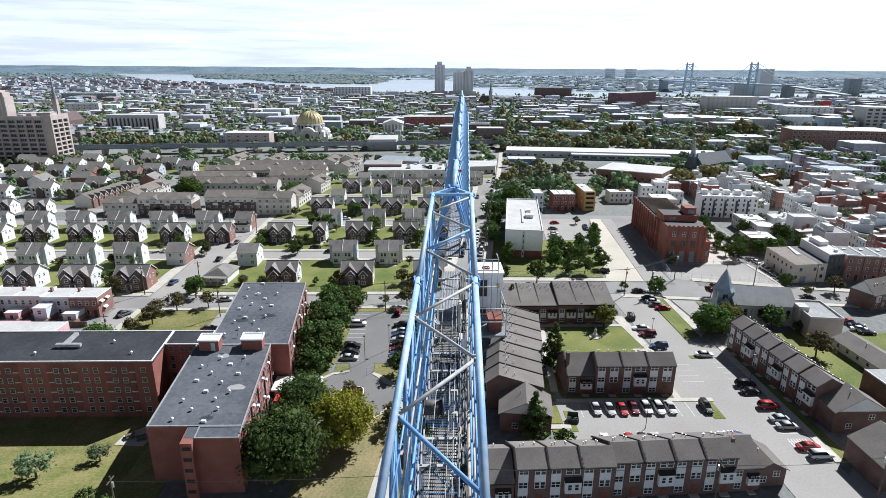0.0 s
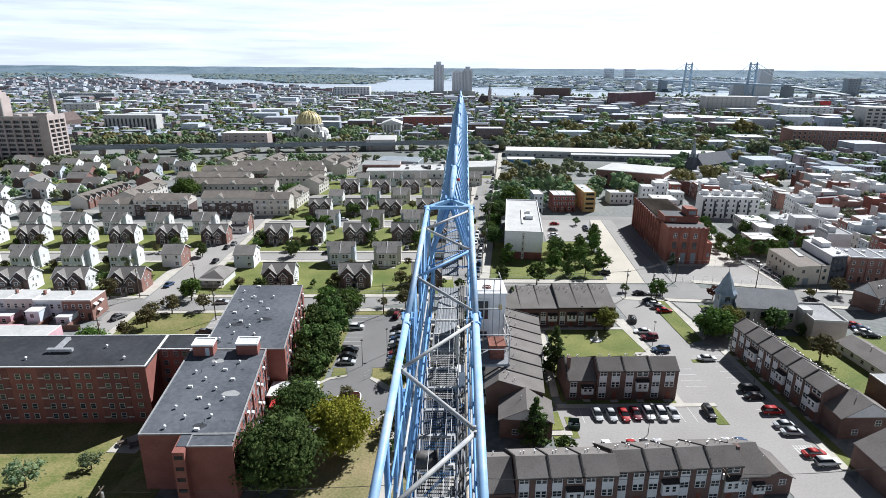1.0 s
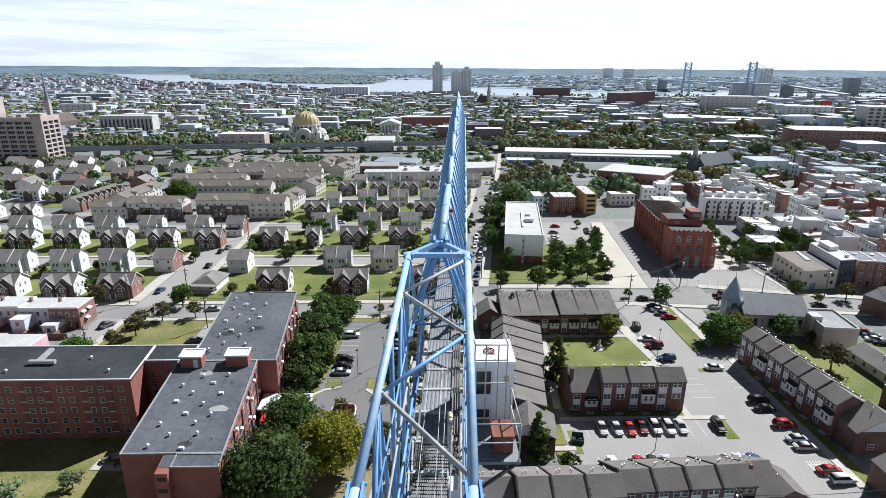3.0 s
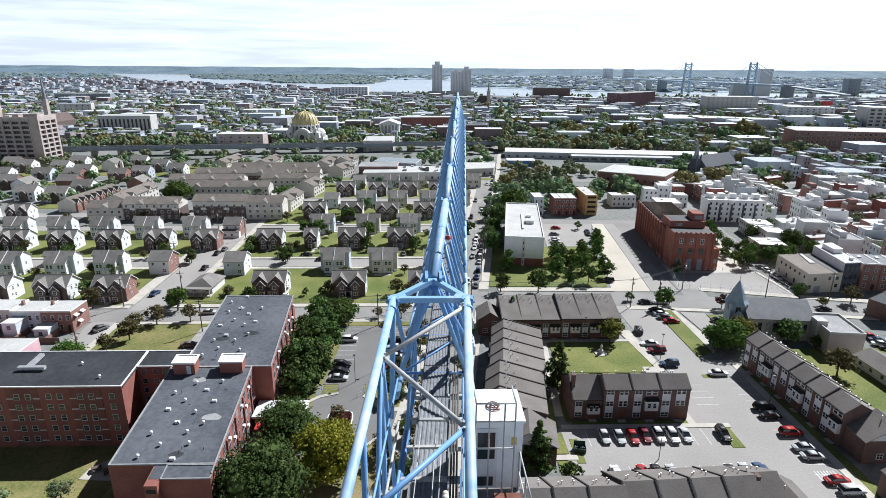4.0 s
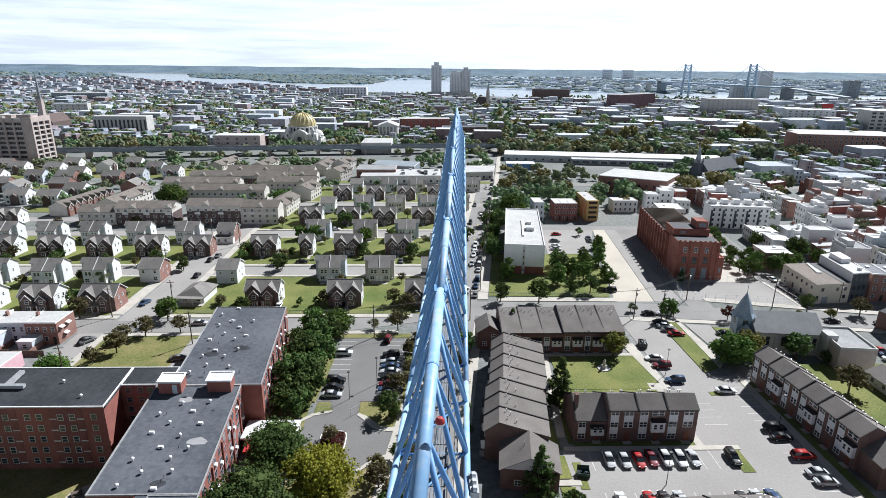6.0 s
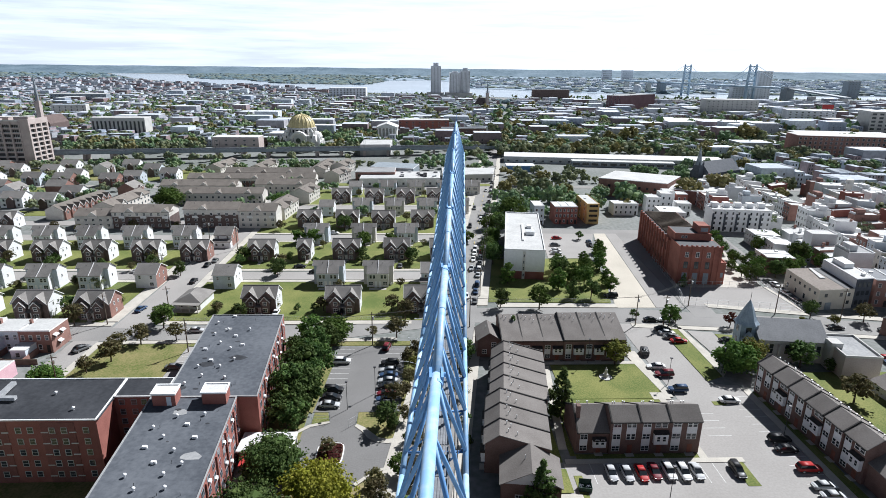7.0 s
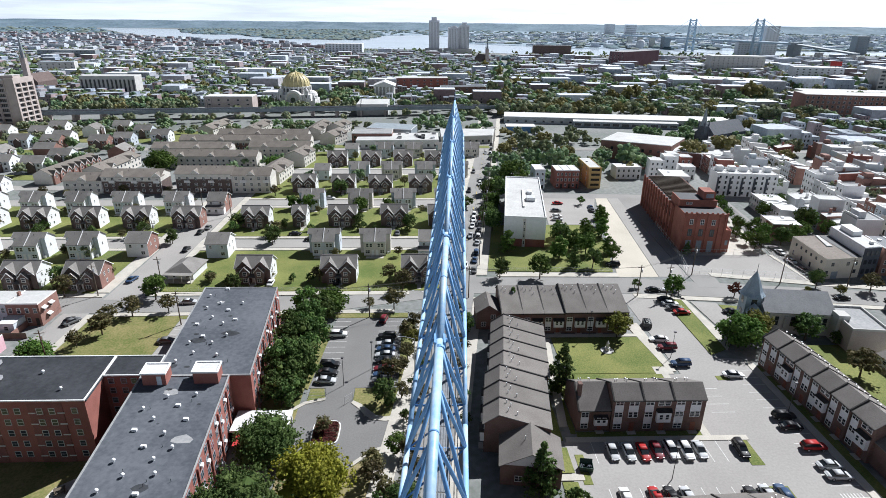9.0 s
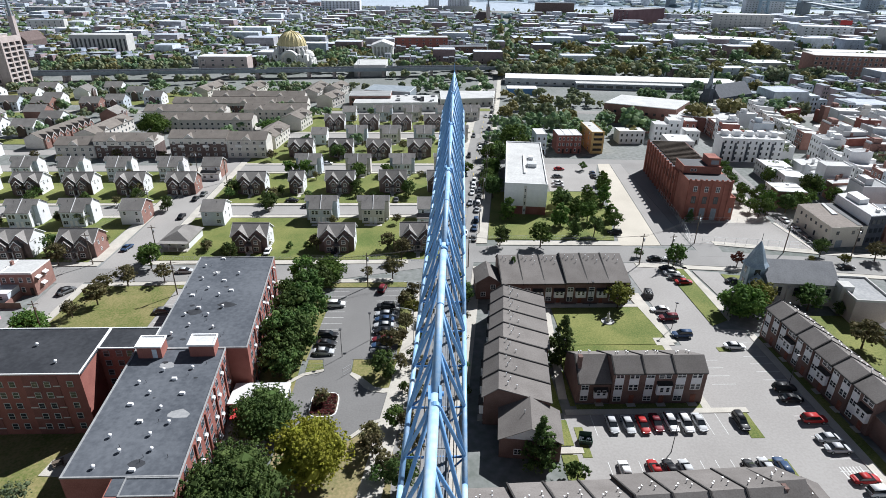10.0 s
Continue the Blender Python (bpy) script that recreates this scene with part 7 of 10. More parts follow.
def side_gable_house(m, label):
    t = thing("brick_house", m, label, "house")
    part("wall", MB().box(0, 11, 0, 7.4, -0.2, 5.3), M["brick_brown"], t)
    part("gable", MB().profile_x([(0, 5.3), (7.4, 5.3), (3.7, 8.9)], 0.02, 10.98), M["siding_white"], t, "white boarded gable")
    for q in ([(-0.3, -0.4, 5.0), (11.3, -0.4, 5.0), (11.3, 3.7, 9.0), (-0.3, 3.7, 9.0)], [(-0.3, 3.7, 9.0), (11.3, 3.7, 9.0), (11.3, 7.8, 5.0), (-0.3, 7.8, 5.0)]):
        part("roof", MB().hexa([*q, *[(a, b, z + 0.18) for a, b, z in q]]), M["shingle_dark"], t)
    part("bay", MB().box(1.4, 3.0, -0.5, 0, 2.8, 4.9), M["white"], t, "white window bay")
    for x in (2.2, 5.4, 8.6):
        small_window(t, pose(x, -0.51 if x < 3 else -0.005, 3.1), 1.1, 1.4)
        small_window(t, pose(x, -0.005, 0.8), 1.1, 1.4)
    for x in (3, 4.2, 7):
        part("vent", MB().tube((x, 2.2, 7.4), (x, 2.2, 8.1), 0.14, 8), M["metal"], t)
    return t


side_gable_house(pose(149.6, 163.2, 0.05, 0, 0, 20), "brown brick house with white boarded gable")
block("brick_works", [(118, 362), (153, 344), (171, 368), (136, 387)], 10.5, "brick_house_red", "roof_light", "red-brown brick works with pale flat roof", "factory", 2, (0,))
block("brick_works", [(154, 344), (178, 332), (188, 348), (164, 361)], 7.5, "brick_house_red", "roof_light", "lower brick wing of the works", "factory", 1, (0,))
block("long_warehouse", [(76.5, 486), (250, 463), (254, 487), (80, 510)], 4.8, "roof_light", "roof_white", "long low warehouse with bright white roof", "warehouse", 1, (0,))
block("glass_fronted_depot", [(128, 468), (206, 457.5), (207.5, 466), (129.5, 477)], 4.0, "slate", "roof_light", "low glass-fronted depot before the warehouse", "depot", 1, (0,), 3.4, 2.2)
block("blue_shed", [(72.7, 444), (94.2, 443), (95, 455), (73.5, 456)], 4.0, "crane_dark", "roof_white", "small bright blue shed with white roof", "shed")
block("metal_shed", [(-27, 425), (4, 417), (8, 438), (-22, 446)], 6, "slate", "slate", "grey-blue metal roofed shed", "shed")
store = block("white_store", [(-30, 385), (22, 388), (22, 412), (-30, 410)], 5, "roof_white", "roof_light", "white single-storey store with flat roof", "store", 1, (0,))
block("brick_store", [(-34, 398), (-8, 399), (-8, 416), (-34, 415)], 7, "brick_house_red", "roof_grey", "two-storey brick store with grey roof", "store", 2, (0,))
rs = random.Random(12)
for _ in range(16):
    x, y, w, d = rs.uniform(-5, 19), rs.uniform(390, 408), rs.uniform(1.0, 3.2), rs.uniform(0.9, 2.0)
    part("rooftop_unit", MB().box(x, x + w, y, y + d, 5.3, 5.3 + rs.uniform(0.8, 1.8)), M[rs.choice(("dark_metal", "metal", "slate", "roof_grey"))], store, "rooftop plant box")
block("grey_depot", [(24, 398), (58, 404), (62, 428), (24, 428)], 5, "stone", "roof_light", "grey single-storey depot building", "depot", 1, (0,))
# Lighter brick_house_red wall: haze over darker mauve brick, put into the colour.
block("brick_mill", [(343, 524), (500, 492), (506, 518), (348, 550)], 19, "brick_house_red", "roof_light", "long five-storey brick mill with rows of windows", "mill", 5, (0,), 2.0, 2.3, "stone_brown", pitch=4.2)
block("flat_store", [(328, 782), (447, 757), (470, 800), (356, 862)], 7, "stone", "roof_white", "very large low store with white roof", "store", 1, (0,))
block("low_shed", [(398, 612), (490, 597), (500, 640), (410, 660)], 7, "slate", "roof_light", "broad grey shed with pale roof", "shed")
block("low_shed", [(436, 668), (536, 652), (541, 680), (442, 697)], 6, "stone", "roof_light", "low pale shed with flat roof", "shed")
block("low_shed", [(300, 590), (366, 580), (370, 602), (305, 612)], 5, "roof_light", "roof_light", "long low pale shed by the rail yard", "shed")
block("white_office", [(536, 853), (594, 833), (602, 860), (544, 880)], 19, "pale_tower", "roof_white", "white five-storey office block", "office", 5, (0,), 2.6, 1.6)
block("grey_office", [(462, 950), (540, 938), (545, 970), (467, 982)], 28, "stone", "roof_light", "pale concrete seven-storey warehouse", "office", 7, (0,), 2, 1.5)
block("grey_office", [(478, 930), (532, 922), (536, 935), (482, 942)], 11, "stone", "roof_white", "pale three-storey office wing", "office", 3, (0,), 2, 1.5)
block("loft_building", [(553, 715), (620, 697), (628, 730), (561, 748)], 27, "stone", "roof_light", "tall pale loft building with large windows", "apartment block", 6, (0,), 3.0, 2.6)
block("brick_warehouse", [(336, 1066), (355, 1045), (448, 1130), (429, 1152)], 28, "brick_maroon", "roof_grey", "big dark red warehouse with one glazed side", "warehouse", 7, (0,), 2, 2)
block("office_block", [(-333, 634), (-279, 636), (-280, 654), (-333, 652)], 20, "stone", "roof_light", "pale office block with tall dark window strips", "office", 1, (0,), 2.2, 16, pitch=4.1)
block("school", [(-178, 542), (-137, 543), (-137, 560), (-178, 559)], 12, "stone_brown", "roof_white", "three-storey pale brick school", "school", 3, (0,))
block("brick_flats", [(-20, 690), (40, 695), (40, 712), (-20, 708)], 15, "brick_red", "roof_light", "four-storey red brick flats", "apartment block", 4, (0,))
block("brick_flats", [(30, 640), (78, 645), (78, 660), (30, 656)], 11, "brick_brown", "roof_tar", "three-storey dark brick terrace", "apartment block", 3, (0,))
block("brick_flats", [(-420, 560), (-360, 562), (-360, 580), (-420, 578)], 14, "stone_brown", "roof_tar", "four-storey brown brick flats", "apartment block", 4, (0,))
block("river_flats", [(-200, 1345), (-120, 1348), (-120, 1385), (-200, 1380)], 26, "pale_tower", "roof_white", "pale riverside block of flats", "apartment block", 7, (0,), 3, 2)
block("dark_tower", [(1177, 1625), (1208, 1620), (1213, 1650), (1182, 1655)], 46, "slate", "roof_tar", "dark glass office tower", "tower", 10, (0,), 3, 1.6)
block("far_office", [(876, 1540), (908, 1536), (912, 1560), (880, 1564)], 70, "pale_tower", "roof_tar", "pale grey office tower by the bridge", "tower", 14, (0,), 3, 1.6)
block("far_office", [(805, 1530), (880, 1524), (882, 1545), (807, 1551)], 30, "pale_tower", "roof_tar", "pale grey riverside flats by the bridge", "tower", 6, (0,), 3, 1.6)
block("dark_depot", [(270, 1436), (357, 1430), (360, 1460), (273, 1466)], 23, "brick_house", "roof_tar", "dark brown power station by the river", "depot")
block("stone_school", [(-512, 860), (-470, 872), (-475, 890), (-517, 878)], 17, "stone", "slate", "large grey stone building with slate roof", "school", 4, (0,), 1.6, 2.2)
block("glazed_office", [(-700, 1166), (-600, 1176), (-602, 1196), (-702, 1186)], 17, "slate", "roof_light", "long blue-glazed office building", "office", 4, (0,), 2, 2)

# grey-brown stone loft building with deep openings
def deco_block():
    t = thing("stone_loft_building", pose(-275, 451, 0), "massive grey-brown stone loft building with deep open window bays", "loft building")
    H, B, F = 33.4, 6.6, 9
    fh = (H - 2.4) / F
    part("core", MB().box(-81, -1.4, 1.6, 22, -0.2, H - 0.6), M["dark_metal"], t, "dark glazing inside the bays")
    xs = [-80.0]
    while xs[-1] < -7:
        xs += [xs[-1] + 1.2, xs[-1] + B]
    xs = xs[:-1] if xs[-1] < -6 else xs
    xs = [x for x in xs if x < -6.5] + [-6.4]
    zs = [-0.2]
    for k in range(F):
        zs += [1.0 + k * fh, 1.0 + k * fh + fh - 0.85]
    zs += [H]
    part("south_front", lattice(xs, zs, lambda i, k: i % 2 == 0 or k % 2 == 0, 0.0, 0.9), M["stone_brown"], t, "stone grid of piers and floors")
    for i in range(0, len(xs) - 1, 2):
        part("pier", MB().box(xs[i] + 0.1, xs[i + 1] - 0.1, -0.45, 0, -0.2, H + 0.6), M["stone_brown"], t)
    for i in range(1, len(xs) - 1, 2):
        ms = MB()
        for k in range(F):
            z0, z1 = zs[1 + 2 * k], zs[2 + 2 * k]
            if k > 2:
                ms.box(xs[i], xs[i + 1], 0.75, 0.85, z0, z0 + 0.4)
                for q in (1, 2, 3):
                    x = xs[i] + (xs[i + 1] - xs[i]) * q / 4
                    ms.box(x - 0.08, x + 0.08, 0.75, 0.85, z0 + 0.4, z1)
            else:
                ms.box(xs[i], xs[i + 1], 0.7, 0.8, z0, z0 + 0.5)
        tagged(part("mullions", ms, M["stone"], t), kind="stuff")
    # corner pier and the open east end
    part("corner_pier", MB().box(-6.4, -1.45, -0.1, 1.55, -0.2, H + 1.5), M["stone_brown"], t)
    ys = [0.0, 1.6, 7.0, 8.4, 13.8, 15.2, 20.6, 22.4]
    east = lattice(ys, zs[:-1] + [H + 1.6], lambda i, k: i % 2 == 0 or k % 2 == 0, -1.4, 0.0)
    east.v = [(-y, x, z) for x, y, z in east.v]
    east.v = [(x - 1.4, y, z) for x, y, z in east.v]
    part("east_end", east, M["stone_brown"], t, "stone grid with open floors")
    for k in range(F):
        part("floor_slab", MB().box(-6.4, -0.3, 1.6, 22.2, zs[1 + 2 * k] - 0.45, zs[1 + 2 * k] + 0.02), M["stone"], t)
    part("roof", MB().box(-80, -0.3, 0.9, 22, H - 0.5, H + 0.05), M["roof_brown"], t)
    part("parapet", MB().box(-80, -6.4, 0.0, 0.8, H, H + 0.9), M["stone"], t)
    for x, y, w, d, h in ((-6.2, 2, 5.4, 8, 3.2), (-14, 6, 6, 7, 2.6), (-30, 8, 11, 8, 2.2), (-26, 3, 4, 3, 1.6)):
        part("roof_house", MB().box(x, x + w, y, y + d, H, H + h), M["stone_brown"], t)
        part("roof_house_cap", MB().box(x - 0.2, x + w + 0.2, y - 0.2, y + d + 0.2, H + h, H + h + 0.3), M["stone"], t)
    for x, w, z0, z1 in ((-42, 9.5, H, H + 15), (-41.2, 7.9, H + 15, H + 18), (-40, 5.5, H + 18, H + 19.5)):
        part("roof_tower", MB().box(x, x + w, 2, 2 + w, z0, z1), M["stone_brown"], t, "brownish stepped roof tower")
    for k in range(4):
        part("tower_pier", MB().box(-41.9 + 2.8 * k, -41.0 + 2.8 * k, 1.6, 2.0, H, H + 15.6), M["stone"], t)
    return t


deco_block()


def spire_church(m, h, body, label, wall="stone_brown"):
    t = thing("spired_church", m, label, "church", "far churches")
    part("tower", MB().box(-2.3, 2.3, -2.3, 2.3, -0.2, h * 0.56), M[wall], t)
    for x, y in ((-2.1, -2.1), (2.1, -2.1), (2.1, 2.1), (-2.1, 2.1)):
        part("pinnacle", MB().lathe([(0.5, h * 0.5), (0.5, h * 0.6), (0.05, h * 0.68)], 6, x, y), M[wall], t)
    sp = MB().lathe([(2.2, h * 0.56), (1.9, h * 0.60), (0.12, h)], 8)
    part("spire", sp, M["slate"], t)
    part("nave", MB().profile_y([(-7, 0), (7, 0), (7, body), (0, body * 1.7), (-7, body)], 2.3, 36), M["brick_house" if wall == "stone_brown" else wall], t)
    return t


spire_church(pose(-393, 650, 0), 64, 12, "brown stone church with a tall slender spire")
spire_church(pose(124, 1080, 0, 0, 0, 20), 52, 12, "dark church with tall spire near the river")
spire_church(pose(190, 386, 0, 0, 0, -60), 27, 10, "dark slate-grey stone church with small spire", "paint_dark")


def arch(x, z, hw, h, n=10):
    """Outline of a round-headed opening, foot at (x, z)."""
    return [(x - hw, z), (x + hw, z)] + [(x + hw * math.cos(a), z + h - hw + hw * math.sin(a)) for a in [k * math.pi / n for k in range(n + 1)]]


def domed_church():
    t = thing("domed_church", pose(-105, 562, 0), "pale stone domed cathedral with golden ribbed dome", "cathedral")
    R, zd, cy = 12.4, 18.2, 16.0
    W_ = "white_stone"
    part("body", MB().box(-15, 15, 1, 31, -0.2, 11.6), M[W_], t)
    part("drum", MB().lathe([(R + 0.2, 10), (R + 0.2, 17.2), (R + 0.9, 17.5), (R + 0.9, 18.0), (R - 0.4, 18.2)], 40, 0, cy), M[W_], t)
    part("dome", MB().lathe([(R * math.cos(a), zd + 11.6 * math.sin(a)) for a in [k * math.pi / 24 for k in range(12)] + [1.54]], 40, 0, cy), M["gold"], t, "golden tiled dome", True)
    for k in range(20):
        a = 2 * math.pi * k / 20
        rb_ = MB()
        prev = None
        for q in range(9):
            u = q * math.pi / 17
            p = (R * 1.005 * math.cos(u) * math.cos(a), cy + R * 1.005 * math.cos(u) * math.sin(a), zd + 11.7 * math.sin(u))
            if prev:
                rb_.tube(prev, p, 0.32, 5)
            prev = p
        part("rib", rb_, M["gold"], t)
    part("lantern", MB().lathe([(1.4, 29.5), (1.4, 30.4), (0.9, 30.8), (0.1, 31.8)], 12, 0, cy), M["gold"], t)
    for k in range(20):
        a = 2 * math.pi * (k + 0.5) / 20
        part("drum_window", PANE(1.9, 3.6), None, t, at=pose((R + 0.2) * math.cos(a), cy + (R + 0.2) * math.sin(a), 13.0, 0, 0, math.degrees(a) + 90))
        b_ = 2 * math.pi * k / 20
        part("drum_pier", MB().lathe([(0.55, 11), (0.55, 17.8), (0.1, 18.6)], 8, (R + 0.8) * math.cos(b_), cy + (R + 0.8) * math.sin(b_)), M[W_], t)
    part("portal", MB().profile_y(arch(0, -0.2, 7.4, 16.0), -3.0, 4), M[W_], t, "great round-arched portal")
    part("portal_arch", MB().profile_y(arch(0, -0.1, 6.2, 14.2), -3.3, -2.9), M["cream"], t)
    part("portal_recess", MB().profile_y(arch(0, 0, 5.2, 12.8), -3.5, -3.2), M["stone"], t)
    part("rose_window", MB().profile_y([(2.2 * math.cos(a), 7.6 + 2.2 * math.sin(a)) for a in [k * math.pi / 8 for k in range(16)]], -3.6, -3.4), M["glass"], t)
    for x in (-2.8, 0, 2.8):
        part("door", MB().profile_y(arch(x, 0.1, 0.9, 3.4), -3.62, -3.45), M["fin"], t)
    for s in (-1, 1):
        part("aisle", MB().box(s * 15 - 3.4, s * 15 + 3.4, 3, 29, -0.2, 6.2), M[W_], t)
        part("apse", MB().lathe([(6.4, -0.2), (6.4, 9.2), (6.8, 9.5), (5.6, 12.0), (3.2, 14.0), (0.2, 14.8)], 18, s * 12.5, cy), M[W_], t, smooth=False)
        part("turret", MB().lathe([(2.0, -0.2), (2.0, 14.4), (2.4, 14.8), (2.0, 15.6), (0.1, 18.4)], 12, s * 11.4, 1.4), M[W_], t)
        part("turret", MB().lathe([(1.4, -0.2), (1.4, 8.4), (1.7, 8.8), (0.1, 11.0)], 10, s * 17.4, 3.6), M[W_], t)
        for z, h in ((1.2, 3.0), (9.2, 2.4)):
            part("turret_window", MB().profile_y(arch(s * 11.4, z, 0.5, h), -0.7, -0.4), M["fin"], t)
        for y in (8, 13, 19, 24):
            part("aisle_window", PANE(1.6, 3.4), None, t, at=pose(s * 18.41, y, 1.6, 0, 0, 90 if s > 0 else 270))
    return t


domed_church()


def temple():
    t = thing("greek_temple_bank", pose(-27, 620, 0), "white columned temple-fronted building", "temple")
    part("body", MB().box(-10, 10, 3, 26, -0.2, 13), M["stone"], t)
    part("pediment", MB().profile_y([(-11, 13), (11, 13), (11, 14), (0, 18), (-11, 14)], 0, 26), M["roof_white"], t)
    for k in range(6):
        part("column", MB().lathe([(0.9, 0), (0.9, 0.6), (0.75, 0.8), (0.65, 12), (0.95, 13)], 12, -9 + 3.6 * k, 1.2), M["white"], t, smooth=True)
    return t


temple()
block("gable_depot", [(-44, 520), (-18, 522), (-18, 556), (-44, 554)], 9, "roof_light", "roof_light", "grey metal-clad depot with shallow roof", "depot")


# ---- elevated railway ----
def viaduct():
    t = thing("elevated_railway", pose(0, 0, 0), "long grey elevated railway viaduct on piers", "viaduct")
    P = [Vector((-520 + 60 * k, 455 + 60 * k * 0.136, 0)) for k in range(12)]
    for a, b in zip(P, P[1:]):
        d = (b - a).normalized()
        s = Vector((-d.y, d.x, 0))
        def bar(o0, o1, z0, z1):
            return [a + s * o0 + Vector((0, 0, z0)), b + s * o0 + Vector((0, 0, z0)), b + s * o1 + Vector((0, 0, z0)), a + s * o1 + Vector((0, 0, z0)),
                    a + s * o0 + Vector((0, 0, z1)), b + s * o0 + Vector((0, 0, z1)), b + s * o1 + Vector((0, 0, z1)), a + s * o1 + Vector((0, 0, z1))]
        dk_ = MB()
        dk_.hexa(bar(-5, 5, 5.0, 6.4))
        part("deck", dk_, M["stone_brown"], t)
        pa = MB()
        pa.hexa(bar(-5.3, -5.0, 4.8, 7.5))
        part("side_wall", pa, M["slate"], t)
        pa = MB()
        pa.hexa(bar(5.0, 5.3, 4.8, 7.5))
        part("side_wall", pa, M["slate"], t)
        for o in (-3, -1.5, 1.5, 3):
            r = MB()
            r.hexa(bar(o, o + 0.15, 6.4, 6.6))
            part("rail", r, M["dark_metal"], t)
        for k in range(3):
            c = a + (b - a) * (k / 3)
            part("pier", MB().box(c.x - 1, c.x + 1, c.y - 4, c.y + 4, -0.2, 5.0), M["stone_brown"], t)
        part("catenary_mast", MB().tube((a.x, a.y - 5.2, 6), (a.x, a.y - 5.2, 15), 0.15, 6).tube((a.x, a.y + 5.2, 6), (a.x, a.y + 5.2, 15), 0.15, 6).tube((a.x, a.y - 5.2, 14), (a.x, a.y + 5.2, 14), 0.1, 6), M["dark_metal"], t)
    return t


viaduct()


# ---- river towers, bridge, far land ----
def slab_tower(m, w, d, h, steps, wall, label):
    t = thing("apartment_tower", m, label, "tower", "riverside towers")
    part("wall", MB().box(-w / 2, w / 2, 0, d, 0, h), M[wall], t)
    part("crown", MB().box(-w / 4, w / 4, d * 0.2, d * 0.8, h, h + steps), M[wall], t)
    for k in range(7):
        x = -w / 2 + (k + 0.5) * w / 7
        part("window_strip", PANE(0.45, 0.92 * h), None, t, at=pose(x, 0, 0.03 * h))
    part("podium", MB().box(-w * 0.9, w * 0.8, -6, d + 6, 0, 14), M["roof_light"], t)
    return t


slab_tower(pose(38, 1440, 0), 24, 24, 75, 7, "pale_tower", "tall pale riverside apartment tower with stepped crown")
slab_tower(pose(84, 1446, 0), 26, 24, 60, 3, "pale_tower", "tall grey riverside apartment tower")
slab_tower(pose(109, 1452, 0), 22, 24, 65, 6, "pale_tower", "tall blue-grey riverside apartment tower")
for x, y, h, w in ((1203, 3900, 62, 60), (1338, 3900, 60, 70), (-2700, 3000, 66, 14), (-2620, 3010, 62, 14)):
    block("far_tower", [(x - w / 2, y), (x + w / 2, y), (x + w / 2, y + 30), (x - w / 2, y + 30)], h, "pale_tower", "roof_tar", "distant blue-grey tower on the horizon", "tower", 5, (0,), 4, 2)


def bridge():
    t = thing("suspension_bridge", pose(832, 1497, 0, 0, 0, 12), "blue steel suspension bridge crossing the river", "bridge")
    P = "bridge_paint"
    for y in (0, 258):                                 # the two towers; the deck runs along y
        for s in (-1, 1):
            part("tower_leg", MB().hexa([(s * 12 - 2.2, y - 3, 0), (s * 12 + 2.2, y - 3, 0), (s * 12 + 2.2, y + 3, 0), (s * 12 - 2.2, y + 3, 0),
                                         (s * 9.5 - 1.6, y - 2, 83), (s * 9.5 + 1.6, y - 2, 83), (s * 9.5 + 1.6, y + 2, 83), (s * 9.5 - 1.6, y + 2, 83)]), M[P], t)
            part("saddle", MB().lathe([(2.2, 83), (2.2, 85), (0.6, 87)], 8, s * 9.5, y), M[P], t)
        for z in (24, 44, 62, 80):
            part("tower_brace", MB().box(-10, 10, y - 1.2, y + 1.2, z, z + 2.6), M[P], t)
        for z0, z1 in ((4, 23), (46, 61), (64, 79)):
            part("tower_diagonal", MB().tube((-10, y, z0), (10, y, z1), 0.9, 6), M[P], t)
            part("tower_diagonal", MB().tube((10, y, z0), (-10, y, z1), 0.9, 6), M[P], t)
    part("deck", MB().box(-11, 11, -120, 620, 31, 35), M[P], t)
    part("approach_deck", MB().hexa([(-9, -280, 18), (9, -280, 18), (9, -120, 31), (-9, -120, 31), (-9, -280, 21), (9, -280, 21), (9, -120, 34), (-9, -120, 34)]), M["slate"], t)
    pts = [(-118, 37)] + [(258 * k / 12, 84 - 46 * (1 - (2 * k / 12 - 1) ** 2)) for k in range(13)] + [(376, 37)]
    for x in (-9.5, 9.5):
        c = MB()
        for (ya, za), (yb, zb) in zip(pts, pts[1:]):
            c.tube((x, ya, za), (x, yb, zb), 0.5, 6)
        part("main_cable", c, M[P], t)
        for k in range(1, 12):
            ya, za = pts[k + 1][0], pts[k + 1][1]
            part("hanger", MB().tube((x, ya, 35), (x, ya, za), 0.25, 5), M[P], t)
    for y in (-120, 378):
        part("anchorage", MB().box(-11, 11, y - 9, y + 9, 0, 36), M["slate"], t)
    for y in (-270, -190, 450, 520, 583):
        part("approach_pier", MB().box(-9, 9, y - 3, y + 3, 0, 18 if y < 0 else 31), M["stone"], t)
    return t


bridge()


def round_tank():
    t = thing("storage_tank", pose(678, 1869, 0), "white domed storage tank beyond the river", "tank")
    part("shell", MB().lathe([(12, 0), (13, 8), (13, 18), (10, 23), (5, 25.5), (0.2, 26)], 20), M["pale_tower"], t, smooth=True)
    return t


round_tank()


def roof_sign():
    t = thing("roof_sign", pose(586, 842, 19.3, 0, 0, -19), "red rooftop sign on the white office", "sign")
    part("board", MB().box(-7, 7, -0.3, 0.3, 2.5, 8.5), M["red_paint"], t)
    for x in (-5.5, 0, 5.5):
        part("post", MB().box(x - 0.2, x + 0.2, 0.3, 0.7, 0, 8), M["dark_metal"], t)
    return t


roof_sign()

